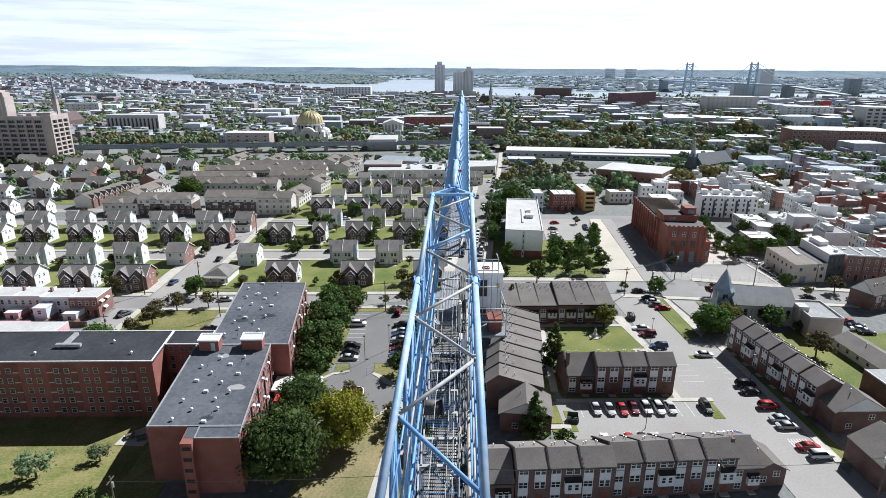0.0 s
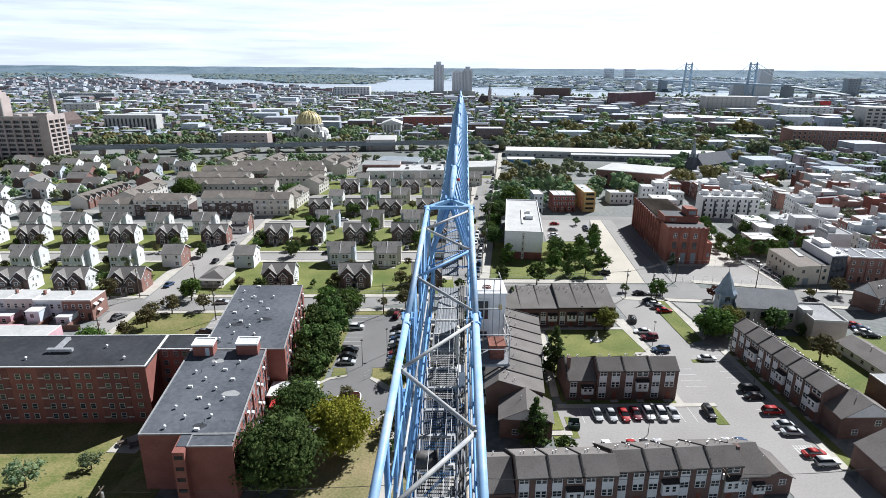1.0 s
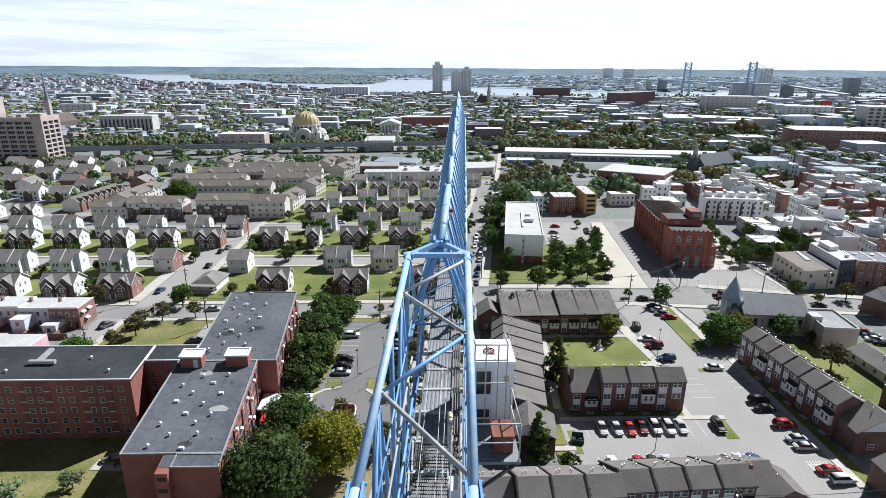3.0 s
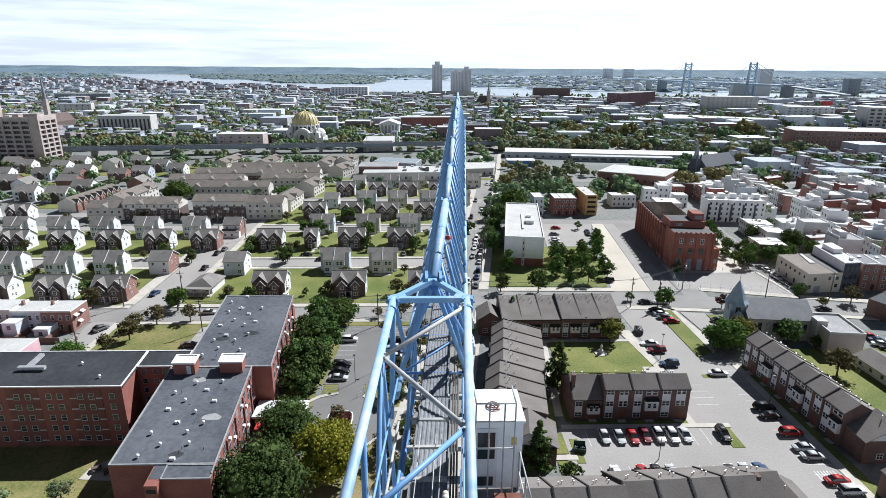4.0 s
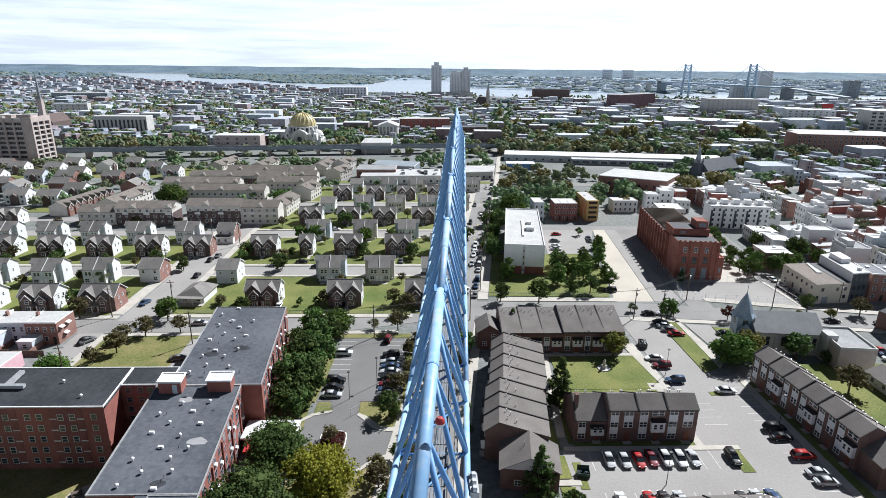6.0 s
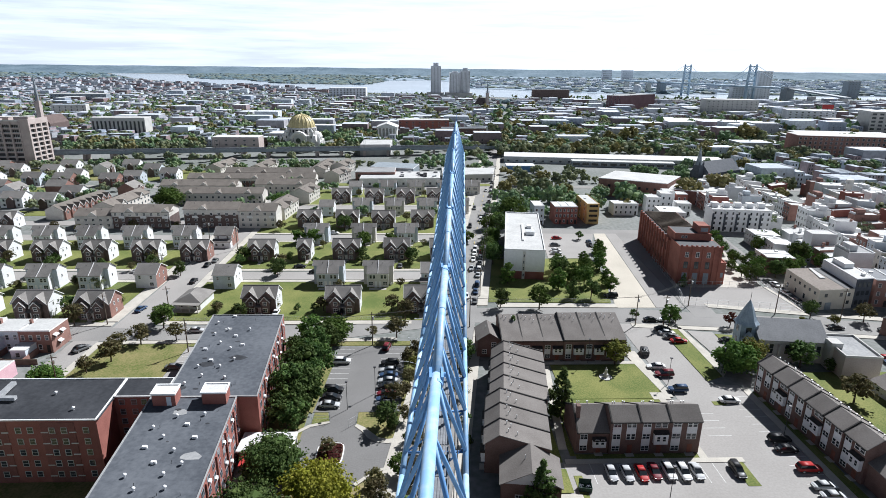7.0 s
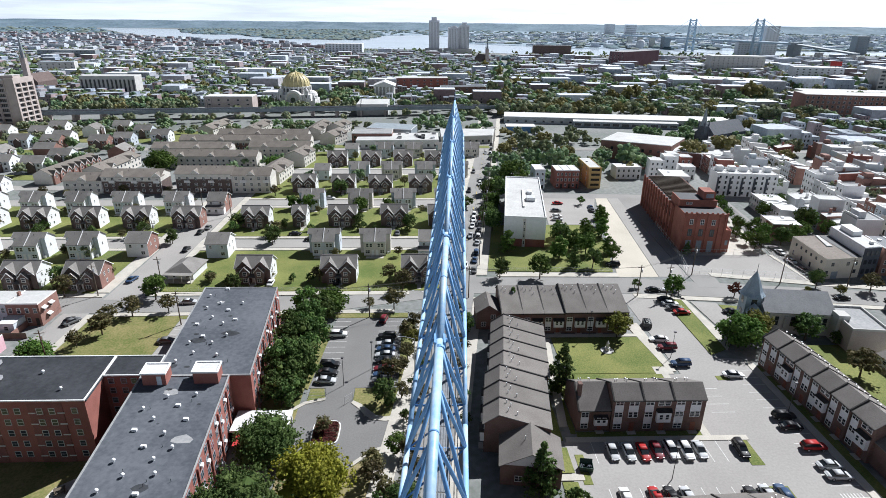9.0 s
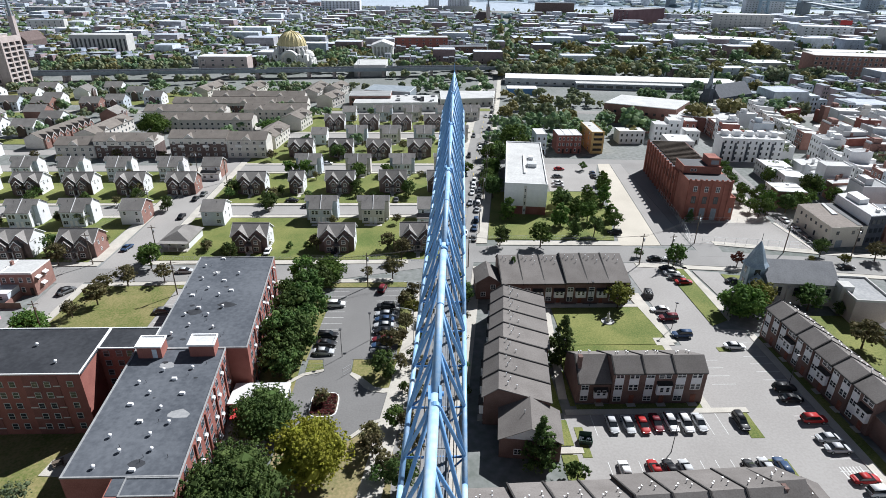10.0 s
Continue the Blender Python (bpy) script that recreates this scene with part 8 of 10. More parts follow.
# ---- the rest of the city: rows of small houses ----
# Wall and roof tones lean to blue: haze over the city put into colour.
M["city_wall"] = palette("hazed_house_walls", [(0.27, 0.20, 0.205), (0.36, 0.295, 0.31), (0.50, 0.55, 0.62), (0.66, 0.71, 0.77), (0.31, 0.24, 0.245), (0.38, 0.39, 0.43), (0.31, 0.355, 0.43), (0.54, 0.57, 0.62), (0.25, 0.20, 0.205), (0.43, 0.42, 0.44)])
M["city_roof"] = palette("hazed_house_roofs", [(0.23, 0.265, 0.315), (0.42, 0.46, 0.52), (0.17, 0.195, 0.235), (0.30, 0.34, 0.39), (0.145, 0.165, 0.20), (0.54, 0.58, 0.63), (0.20, 0.21, 0.24), (0.25, 0.28, 0.325), (0.17, 0.18, 0.205), (0.35, 0.385, 0.43)])
TAKEN = [(-350, -260, 440, 480), (-345, -265, 625, 662), (-190, -125, 532, 566), (-130, -68, 560, 620), (-48, -8, 605, 650), (326, 472, 755, 862), (70, 256, 440, 512), (534, 604, 830, 882),
         (340, 508, 490, 552), (396, 502, 595, 662), (434, 543, 650, 700), (298, 372, 578, 614), (460, 547, 920, 984), (551, 630, 695, 750), (334, 450, 1043, 1154), (270, 362, 1428, 1468),
         (-30, 50, 682, 720), (25, 85, 632, 668), (-60, -5, 510, 562), (-430, -350, 552, 585), (-425, -395, 630, 700), (-520, -466, 858, 892), (-704, -598, 1164, 1198)]


def free(x, y):
    return not any(a - 6 < x < b + 6 and c - 6 < y < d + 6 for a, b, c, d in TAKEN)


SHORE = [(-9000, 3000), *NEAR_SHORE[1:], (9000, 1540)]


def shore(x):
    """Where the last houses stand, short of the water."""
    return lerp(x, SHORE) * (0.94 if x < -250 else 0.88)


rc = random.Random(21)
cw, cr, cg, cf = MB(), MB(), MB(), MB()
tree_spots = []
y = 396.0
while y < 1560:
    deep = 11 + max(0.0, y - 548) * 0.004
    half = 0.80 * y + 60
    for side in (0, 1):
        x = -half
        yy = y + side * (deep + 9)
        run = rc.uniform(50, 90)
        while x < half:
            xm = x + SK * (y - 548) * 0.7
            lim = shore(xm)
            yy = y + side * (deep + 9) - 0.12 * max(0.0, xm - 60)
            if abs(xm - sx(yy)) < 11 or run < 0:
                x += 13
                run = rc.uniform(50, 110)
                continue
            w = rc.uniform(4.6, 6.2) * (1 + max(0.0, y - 548) * 0.0006)
            if yy < lim - 40 and free(xm, yy) and (y > 545 or xm > 212) and rc.random() > (0.5 if (90 < xm < 330 and yy < 700) else 0.16):
                big = rc.random() < (0.11 if xm > 150 and yy > 620 else 0.035)
                if big:
                    w, h, dd = rc.uniform(16, 34), rc.uniform(8, 15), rc.uniform(14, 22)
                else:
                    h, dd = rc.choice((6.2, 6.6, 7.2, 8.6, 9.4)), deep * rc.uniform(0.75, 1.0)
                cw.box(xm, xm + w, yy, yy + dd, -0.2, h)
                (cf if big else cr).box(xm + 0.1, xm + w - 0.1, yy + 0.1, yy + dd - 0.1, h, h + 0.25)
                if yy < 900:
                    for f in range(2 if h < 8 else 3):
                        for q in (0.3, 0.7):
                            cg.box(xm + w * q - 0.45, xm + w * q + 0.45, yy - 0.05, yy, 1.0 + f * 2.9, 2.5 + f * 2.9)
            if (y > 545 or xm > 212) and rc.random() < (0.62 if 60 < xm < 420 and yy < 700 else 0.26 if xm > 60 else 0.62):
                tree_spots.append((xm + rc.uniform(0, w), yy + (-4 if side == 0 else deep + 3) + rc.uniform(-2, 2), rc.uniform(3.2, 6.4)))
            x += w
            run -= w
    y += 2 * deep + 22
# sparser, larger roofs towards the bend of the river
for _ in range(2600):
    y = rc.uniform(1500, 2750)
    x = rc.uniform(-0.86 * y, -150)
    if y > shore(x) - 30:
        continue
    w, d, h = rc.uniform(8, 26), rc.uniform(8, 20), rc.choice((5, 6, 7, 8, 10, 14))
    cw.box(x, x + w, y, y + d, -0.2, h)
    cr.box(x + 0.2, x + w - 0.2, y + 0.2, y + d - 0.2, h, h + 0.3)
for _ in range(600):
    y = rc.uniform(1800, 3600)
    x = rc.uniform(180, 0.86 * y)
    if y > lerp(x, FAR_SHORE[14:]) + 25:
        w, d, h = rc.uniform(10, 44), rc.uniform(10, 30), rc.choice((5, 6, 7, 8, 10, 14))
        cf.box(x, x + w, y, y + d, 0.5, h)
tagged(part("distant_row_houses", cw, M["city_wall"]), "thousands of brick and pale row houses filling the city", "houses", kind="stuff")
tagged(part("distant_roofs", cr, M["city_roof"]), "flat grey and white roofs of the distant row houses", "roofs", kind="stuff")
M["flat_roof"] = palette("large_flat_roofs", [(0.60, 0.64, 0.70), (0.72, 0.75, 0.79), (0.44, 0.48, 0.54), (0.66, 0.70, 0.75)])
tagged(part("distant_flat_roofs", cf, M["flat_roof"]), "pale sheds and flat roofs in the distance", "sheds", kind="stuff")
tagged(part("distant_windows", cg, M["glass"]), "dark windows of the distant row houses", "windows", kind="stuff")

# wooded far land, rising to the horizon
# The blue in these tones is distance haze put into the base colour.
M["far_woods"] = mat("hazed_woodland", (0.085, 0.135, 0.175), (0.19, 0.255, 0.31), 0.006, 1.0, 0.05, 0.0)
fw = MB()
N = 90
for y, z in ((4590, -0.5), (4700, 14), (4820, 32), (4950, 54)):
    for k in range(N + 1):
        fw.v.append((-4600 + 9200 * k / N, y, z * (1 + 0.025 * math.sin(k * 0.9) + 0.02 * math.sin(k * 2.3))))
for j in range(3):
    for k in range(N):
        i = j * (N + 1) + k
        fw.f.append((i, i + 1, i + N + 2, i + N + 1))
setting("backdrop", fw, M["far_woods"], "low wooded land along the horizon, tinted blue for haze", "woods")
BANKS = (FAR_SHORE[2:12] + [(-500, 4580), (-1611, 4580)],
         FAR_SHORE[11:] + [(4500, 2300), (4500, 4580), (-498, 4580)],
         [(-4500, 2750), (-1900, 2700), (-1500, 2900), (-1440, 3010), (-2170, 4200), (-2380, 4580), (-4500, 4580)])
wd_ = MB()
for poly in (BANKS[0], BANKS[2]):
    wd_.prism(poly, -0.3, 1.0)
# Pale blue bank: haze over the far land is put into its colour.
M["far_shore"] = mat("hazed_shore_land", (0.22, 0.29, 0.36), (0.32, 0.385, 0.45), 0.006, 1.0, 0.05, 0.0)
setting("harbour_bank", MB().prism(BANKS[1], -0.3, 1.0), M["far_shore"], "low built-up bank across the river, paled for haze", "river bank")
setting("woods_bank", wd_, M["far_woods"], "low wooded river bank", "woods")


def inside(x, y, poly):
    hit = False
    for (xa, ya), (xb, yb) in zip(poly, poly[1:] + poly[:1]):
        if (ya > y) != (yb > y) and x < xa + (y - ya) * (xb - xa) / (yb - ya):
            hit = not hit
    return hit


def clump(mb, x, y, r, h, rnd):
    """A low uneven dome of foliage."""
    k = len(mb.v)
    for q, z in ((1.0, 0.0), (1.0, 0.45), (0.6, 0.85)):
        for j in range(6):
            a = 1.047 * j + q
            f = q * r * rnd.uniform(0.75, 1.2)
            mb.v.append((x + f * math.cos(a), y + f * math.sin(a), h * z * rnd.uniform(0.85, 1.15)))
    mb.v.append((x, y, h))
    for j in range(6):
        for o in (0, 6):
            mb.f.append((k + o + j, k + o + (j + 1) % 6, k + o + 6 + (j + 1) % 6, k + o + 6 + j))
        mb.f.append((k + 12 + j, k + 12 + (j + 1) % 6, k + 18))


# Foliage tones shifted to pale blue to stand for haze.
M["hazed_foliage"] = palette("hazed_foliage", [(0.125, 0.185, 0.21), (0.14, 0.195, 0.195), (0.165, 0.205, 0.175), (0.13, 0.195, 0.24), (0.185, 0.215, 0.20)], 0.95, amount=0.25)
fc = MB()
for poly, n in zip(BANKS, (1300, 1900, 900)):
    bx, by = [p[0] for p in poly], [p[1] for p in poly]
    done = 0
    while done < n:
        x, y = rc.uniform(min(bx), max(bx)), min(by) + (max(by) - min(by)) * rc.random() ** 1.8
        if inside(x, y, poly):
            clump(fc, x, y, rc.uniform(10, 24), rc.uniform(5, 9), rc)
            done += 1
for _ in range(2600):
    y = rc.uniform(1050, 2750)
    x = rc.uniform(-0.86 * y, 0.86 * y)
    if y < shore(x) - 20 and free(x, y):
        clump(fc, x, y, rc.uniform(5, 11), rc.uniform(6, 11), rc)
tagged(part("far_woods", fc, M["hazed_foliage"]), "woods along the far river banks, haze in their blue tint", "woods", kind="stuff")

# ---- trees and shrubs ----
PHI = (1 + 5 ** 0.5) / 2
ICO_V = [Vector(p).normalized() for p in ((-1, PHI, 0), (1, PHI, 0), (-1, -PHI, 0), (1, -PHI, 0), (0, -1, PHI), (0, 1, PHI), (0, -1, -PHI), (0, 1, -PHI), (PHI, 0, -1), (PHI, 0, 1), (-PHI, 0, -1), (-PHI, 0, 1))]
ICO_F = ((0, 11, 5), (0, 5, 1), (0, 1, 7), (0, 7, 10), (0, 10, 11), (1, 5, 9), (5, 11, 4), (11, 10, 2), (10, 7, 6), (7, 1, 8), (3, 9, 4), (3, 4, 2), (3, 2, 6), (3, 6, 8), (3, 8, 9), (4, 9, 5), (2, 4, 11), (6, 2, 10), (8, 6, 7), (9, 8, 1))


def tuft(mb, c, r, rnd, jag=0.3):
    """A small ragged clump of foliage."""
    k = len(mb.v)
    for v in ICO_V:
        q = r * rnd.uniform(1 - jag, 1 + jag)
        mb.v.append((c[0] + v.x * q, c[1] + v.y * q, c[2] + v.z * q * 0.85))
    mb.f.extend([(k + i, k + j, k + l) for i, j, l in ICO_F])


def sprig(mb, c, r, rnd):
    """A smaller clump: six uneven points."""
    k = len(mb.v)
    for d in ((1, 0, 0), (0, 1, 0), (-1, 0, 0), (0, -1, 0), (0, 0, 0.85), (0, 0, -0.85)):
        q = r * rnd.uniform(0.55, 1.45)
        mb.v.append(tuple(c[i] + d[i] * q + rnd.uniform(-0.35, 0.35) * r for i in range(3)))
    for i in range(4):
        j = (i + 1) % 4
        mb.f.extend([(k + i, k + j, k + 4), (k + j, k + i, k + 5)])


def leaf(mb, p, n, size, rnd):
    t1 = n.cross(Vector((rnd.uniform(-1, 1), rnd.uniform(-1, 1), rnd.uniform(-1, 1)))).normalized()
    t2 = n.cross(t1)
    l, w = size * rnd.uniform(0.7, 1.4), size * rnd.uniform(0.45, 0.85)
    mb.face([p - t1 * l, p - t2 * w, p + t1 * l, p + t2 * w])


def crown_mesh(seed, r, hgt, lobes, leaves, size, material, cone=0.0):
    rt = random.Random(seed)
    mb = MB()
    cen = []
    for k in range(lobes):
        if cone:
            f = k / lobes
            a = rt.uniform(0, 6.28)
            w = r * (1 - f) ** cone
            q = w * rt.uniform(0.25, 0.95)
            cen.append((q * math.cos(a), q * math.sin(a), 0.6 + f * hgt, max(0.3, w * 0.34)))
        else:
            a, u = rt.uniform(0, 6.28), rt.uniform(-0.8, 0.98)
            q = r * 0.70 * math.sqrt(1 - u * u) * rt.uniform(0.5, 1.12)
            cen.append((q * math.cos(a), q * math.sin(a), hgt * (0.5 + 0.38 * u * rt.uniform(0.85, 1.1)), r * rt.uniform(0.20, 0.40)))
    per = max(7, leaves // 8)
    for cx, cy, cz, rr_ in cen:
        tuft(mb, (cx, cy, cz), rr_ * 0.5, rt)
        flat = 0.45 if cone else 0.9
        for _ in range(per):
            a, u = rt.uniform(0, 6.28), rt.uniform(-0.65, 1)
            s = math.sqrt(1 - u * u)
            n = Vector((s * math.cos(a), s * math.sin(a), u))
            o = n * rr_ * rt.uniform(0.72, 1.12)
            p = Vector((cx + o.x, cy + o.y, cz + o.z * flat))
            q = size * rt.uniform(1.1, 2.2)
            sprig(mb, p, q, rt)
            for _ in range(4):
                d = Vector((rt.uniform(-1, 1), rt.uniform(-1, 1), rt.uniform(-0.4, 1))).normalized()
                leaf(mb, p + d * q * rt.uniform(1.0, 1.5), (d + n).normalized(), size * 0.75, rt)
    return mb.mesh("crown", M[material])


def tree(m, seed, r, hgt, trunk, lobes, leaves, size, material, label, category="tree", group="trees", cone=0.0, name="tree"):
    t = thing(name, m, label, category, group)
    part("crown", crown_mesh(seed, r, hgt, lobes, leaves, size, material, cone), None, t, at=pose(0, 0, trunk))
    rt = random.Random(seed)
    top = trunk + hgt * 0.55
    b = MB().tube((0, 0, -0.2), (0.05 * r, 0, top * 0.6), r * 0.06, 8, r * 0.042).tube((0.05 * r, 0, top * 0.6), (0.02 * r, 0.04 * r, top), r * 0.042, 8, r * 0.02)
    for k in range(5):
        a = k * 1.26 + rt.uniform(-0.3, 0.3)
        z0 = top * rt.uniform(0.45, 0.75)
        b.tube((0.04 * r, 0, z0), (r * 0.5 * math.cos(a), r * 0.5 * math.sin(a), z0 + hgt * 0.3), r * 0.025, 6, r * 0.008)
    part("trunk", b, M["bark"], t)
    return t


FAR_SPOTS = []


def put(src, spots, base, belt=""):
    for k, (x, y, r) in enumerate(spots):
        if belt and y > 296:
            FAR_SPOTS.append((x, y, r, belt))
            continue
        rz = (k * 77) % 360
        copy_thing(src, pose(x, y, 0.0, 0, 0, rz) @ Matrix.Diagonal((r / base, r / base, r / base * (0.92 + 0.05 * (k % 5)), 1)))


t_big = tree(pose(-15.6, 89.4, 0), 1, 8.4, 13.4, 0.6, 130, 330, 0.14, "leaf_dark", "large dense dark green tree on the lawn")
put(t_big, [(-16.2, 109, 6.3)], 8.4)
tree(pose(-5.8, 98.4, 0), 2, 6.6, 11.2, 0.8, 92, 300, 0.13, "leaf_yellow", "large yellow-green tree beside the drive")
t_green = tree(pose(-20, 166, 0), 3, 4.2, 6.4, 1.8, 32, 100, 0.17, "leaf", "leafy green street tree")
t_dark = tree(pose(62, 219, 0), 4, 4.2, 6.6, 1.6, 34, 105, 0.17, "leaf_dark", "dark green broadleaf tree")
t_brown = tree(pose(-70, 156, 0), 5, 3.4, 4.6, 1.6, 26, 85, 0.14, "leaf_brown", "browning autumn street tree")
t_bush = tree(pose(7, 232, 0), 6, 2.4, 3.2, 0.3, 18, 85, 0.12, "leaf_dark", "dark garden shrub beside a house", "shrub", "shrubs", name="shrub")
t_conif = tree(pose(42.5, 130, 0), 7, 4.8, 11.0, 0.5, 64, 80, 0.19, "leaf_dark", "dark feathery conifer by the townhouses", "conifer", "conifers", 1.0, "conifer")
tree(pose(104.6, 175.4, 0), 8, 2.7, 3.6, 1.0, 20, 90, 0.13, "leaf_red", "small dark red ornamental tree", "tree", "trees")
t_round = tree(pose(91.8, 148.5, 0), 12, 6.0, 7.6, 0.5, 60, 190, 0.17, "leaf", "broad rounded green tree beside the driveway")
put(t_round, [(-78, 142, 5.0), (-13.4, 167.0, 5.4)], 6.0)
t_olive = tree(pose(62, 152.5, 0), 9, 3.9, 5.6, 1.6, 30, 100, 0.16, "leaf_olive", "olive autumn tree on the lawn")
t_lawn = tree(pose(-78, 89, -0.7), 19, 3.9, 5.2, 1.2, 34, 110, 0.10, "leaf_belt", "small light green tree on the lawn")
put(t_green, [(-65, 176, 4.0), (49, 189, 4.2), (69, 209, 3.8), 
              (153, 247, 3.6), (86, 176, 3.2), (7, 111, 2.4), (55, 290, 7.5)], 4.2)
put(t_dark, [(-15, 161, 4.5), (-18, 145, 5.2), (-14, 148, 4.5), (-18.5, 134, 5.2), (-14.5, 134, 4.6), (-17.5, 126, 4.6), (-15.5, 125, 4.0), (39, 233, 4.4), (36.5, 190, 3.2), (68, 197, 3.2), (-20, 154, 4.6), (4.2, 126, 3.2), (9, 97, 3.2), (46, 275, 4.8),
             (160, 231, 4.6), (-42, 219, 2.9), (-44, 181, 3.0), (20, 163, 3.2), (23, 156, 2.8), (133.4, 181.4, 2.7), (110.5, 150.5, 4.1), (143.5, 217.2, 3.8)], 4.2)
t_pine = tree(pose(59, 206, 0), 23, 4.2, 6.8, 0.8, 58, 84, 0.15, "leaf", "green pyramidal tree on the lawn", "tree", "trees", 0.55)
put(t_pine, [(66, 214, 4.2), (72, 220, 4.2), (77, 210, 3.4), (79.5, 226, 4.0), (83, 238, 3.9), (85, 248, 3.5), (62.5, 226, 3.8), (74, 230, 3.4), (42, 212, 4.0)], 4.4)
put(t_olive, [(97.5, 151.5, 4.6)], 3.9)
put(t_brown, [(-71.5, 162.5, 3.0), (-67, 166, 3.3), (-58, 168, 2.8), (-73, 150, 2.4), (5, 135, 2.8), (7, 138, 2.3), (3, 107, 2.4), (3.5, 103.5, 2.6), (4, 169, 3.4), (6, 181, 3.4), (-3, 170, 1.9), (20.5, 137, 2.2), (21.5, 146, 2.4), (10, 158, 2.5), (-92, 178, 3.4),
              (113, 134, 4.2), (148.5, 178.4, 3.4), (8, 153, 2.7)], 3.4)
put(t_bush, [(117.5, 148.8, 2.4), (121, 148.4, 1.8), (-93, 231, 2.9), (-110, 228, 2.4), (-129, 228, 2.8), (-79, 221, 2.2), (-13, 234, 2.3), (-60, 232, 2.8), (38, 97, 2.6), (-47, 81.5, 2.6), (-43.6, 81.5, 2.2), (77, 182, 2.0), (89, 178, 2.2), (-148, 229, 2.4), 
             (-28, 188, 1.6), (-54, 190, 2.0), (-36, 279, 2.4), (-16, 280, 2.2), (3, 280, 2.3), (-27, 341, 2.2), (-8, 341, 2.1), (82, 267, 2.6), (22, 185, 2.4)], 2.4)
put(t_conif, [(104.6, 208.6, 2.2), (32.5, 101.5, 4.2), (36.5, 163.5, 3.6), (62, 198, 3.0)], 4.8)
put(t_olive, [(137.8, 176.6, 1.9), (128.6, 178, 1.2), (10, 150, 2.4)], 3.9)
for x, y, z, r in ((-62, 91, -1.0, 3.8), (-53.7, 97, -1.9, 2.5)):
    copy_thing(t_lawn, pose(x, y, z) @ Matrix.Diagonal((r / 3.9, r / 3.9, r / 4.1, 1)))
rg = random.Random(77)
for ys, xs in ((186.5, (-129, -148, -15, 10, -46, -167)), (234, (-174, -153, -136, -117, -98, -52, -36, -19, 1, 18)), (281, (-43, -25, -8, 11)), (342, (-35, -17, 1, 18)), (206, (-136, -118, -100, -22, -4)), (256, (-148, -128, -110, -35, -15, 4))):
    put(t_bush if ys not in (206, 256) else t_brown, [(x + rg.choice((-7.6, 7.4, 4.2)) + rg.uniform(-0.8, 0.8), ys + rg.uniform(-1.5, 2.5), rg.uniform(1.3, 2.4)) for x in xs], 2.4 if ys not in (206, 256) else 3.4)
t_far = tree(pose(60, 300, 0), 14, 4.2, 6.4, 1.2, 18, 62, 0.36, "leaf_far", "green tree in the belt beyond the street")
t_fard = tree(pose(70, 320, 0), 15, 4.2, 6.6, 1.2, 18, 62, 0.36, "leaf", "dark green tree in the belt beyond the street")
t_fary = tree(pose(84, 310, 0), 16, 4.2, 6.0, 1.2, 18, 62, 0.36, "leaf_yellow", "yellowing tree in the belt beyond the street")
put(t_fard, [(rg.uniform(-320, -170), rg.uniform(300, 455), rg.uniform(2.4, 4.6)) for _ in range(34)], 4.2, "leaf")
put(t_dark, [(-18.5, 139.5, 4.5), (-14.5, 141, 4.2), (-17, 151, 4.4), (-17, 157, 4.4), (-16, 129, 4.2)], 4.2)
put(t_brown, [(-7.6, 117.6, 2.0), (7.5, 128, 2.2), (8.5, 143, 2.4), (6, 100, 2.4), (11, 118, 2.2), (12, 128, 2.0), (10.5, 104, 2.8), (9.5, 110, 2.2), (13.5, 147, 2.2), (14.5, 156, 2.4)], 3.4)
put(t_bush, [(5.5, 126, 2.0), (10, 132, 1.8), (4.5, 98, 2.2), (8.8, 120, 1.8), (12.6, 139, 1.6), (21, 128, 1.8), (20.5, 120, 1.6)], 2.4)
put(t_brown, [(-115, 239, 2.7), (-95, 236.8, 2.9), (-78, 238.5, 1.9), (-137, 237, 2.5), (-98, 225.6, 1.8), (-113, 226, 1.7), (-36, 189, 2.4), (-20, 188, 2.7), (-85.5, 190, 2.4), (1.5, 188, 2.8), (-53, 187.5, 2.0),
              (-125, 284, 2.6), (-146, 276.5, 2.2), (-74, 291, 2.4), (-32, 298.5, 2.6), (-14.5, 299, 2.8), (3, 298.5, 2.7), (-55.5, 281, 2.8), (-43.5, 229.2, 3.0), (-150, 236, 2.4), (-52, 299, 2.2), (-104, 283, 2.2), (-88, 268, 1.8),
              (-27, 355, 2.4), (-6, 356, 2.2), (12, 355, 2.4), (-160, 282, 2.4)], 3.4)
put(t_dark, [(-97.5, 186, 3.4), (-66.5, 180.5, 3.0)], 4.2)
# along the railway, round the depots and among the estate houses
put(t_far, [(x, 452 + 0.136 * (x + 520) * 0.98 - rg.uniform(8, 22), rg.uniform(2.8, 4.8)) for x in [rg.uniform(-330, 70) for _ in range(26)]], 4.2, "leaf_far")
put(t_fard, [(rg.uniform(-10, 62), rg.uniform(432, 500), rg.uniform(3, 5.5)) for _ in range(18)], 4.2, "leaf")
put(t_fard, [(x, y + rg.uniform(-2, 3), rg.uniform(2.4, 4.2)) for x, y in [(rg.uniform(-60, 34), rg.choice((310, 366, 372, 258))) for _ in range(16)]], 4.2, "leaf")
put(t_far, [(rg.uniform(-255, -90), rg.choice((208, 262, 300, 340, 372)) + rg.uniform(-3, 3), rg.uniform(2.2, 3.8)) for _ in range(24)], 4.2, "leaf_far")
put(t_far, [(rg.uniform(-325, -66), rg.uniform(428, 458), rg.uniform(2.4, 4.6)) for _ in range(46)], 4.2, "leaf_far")
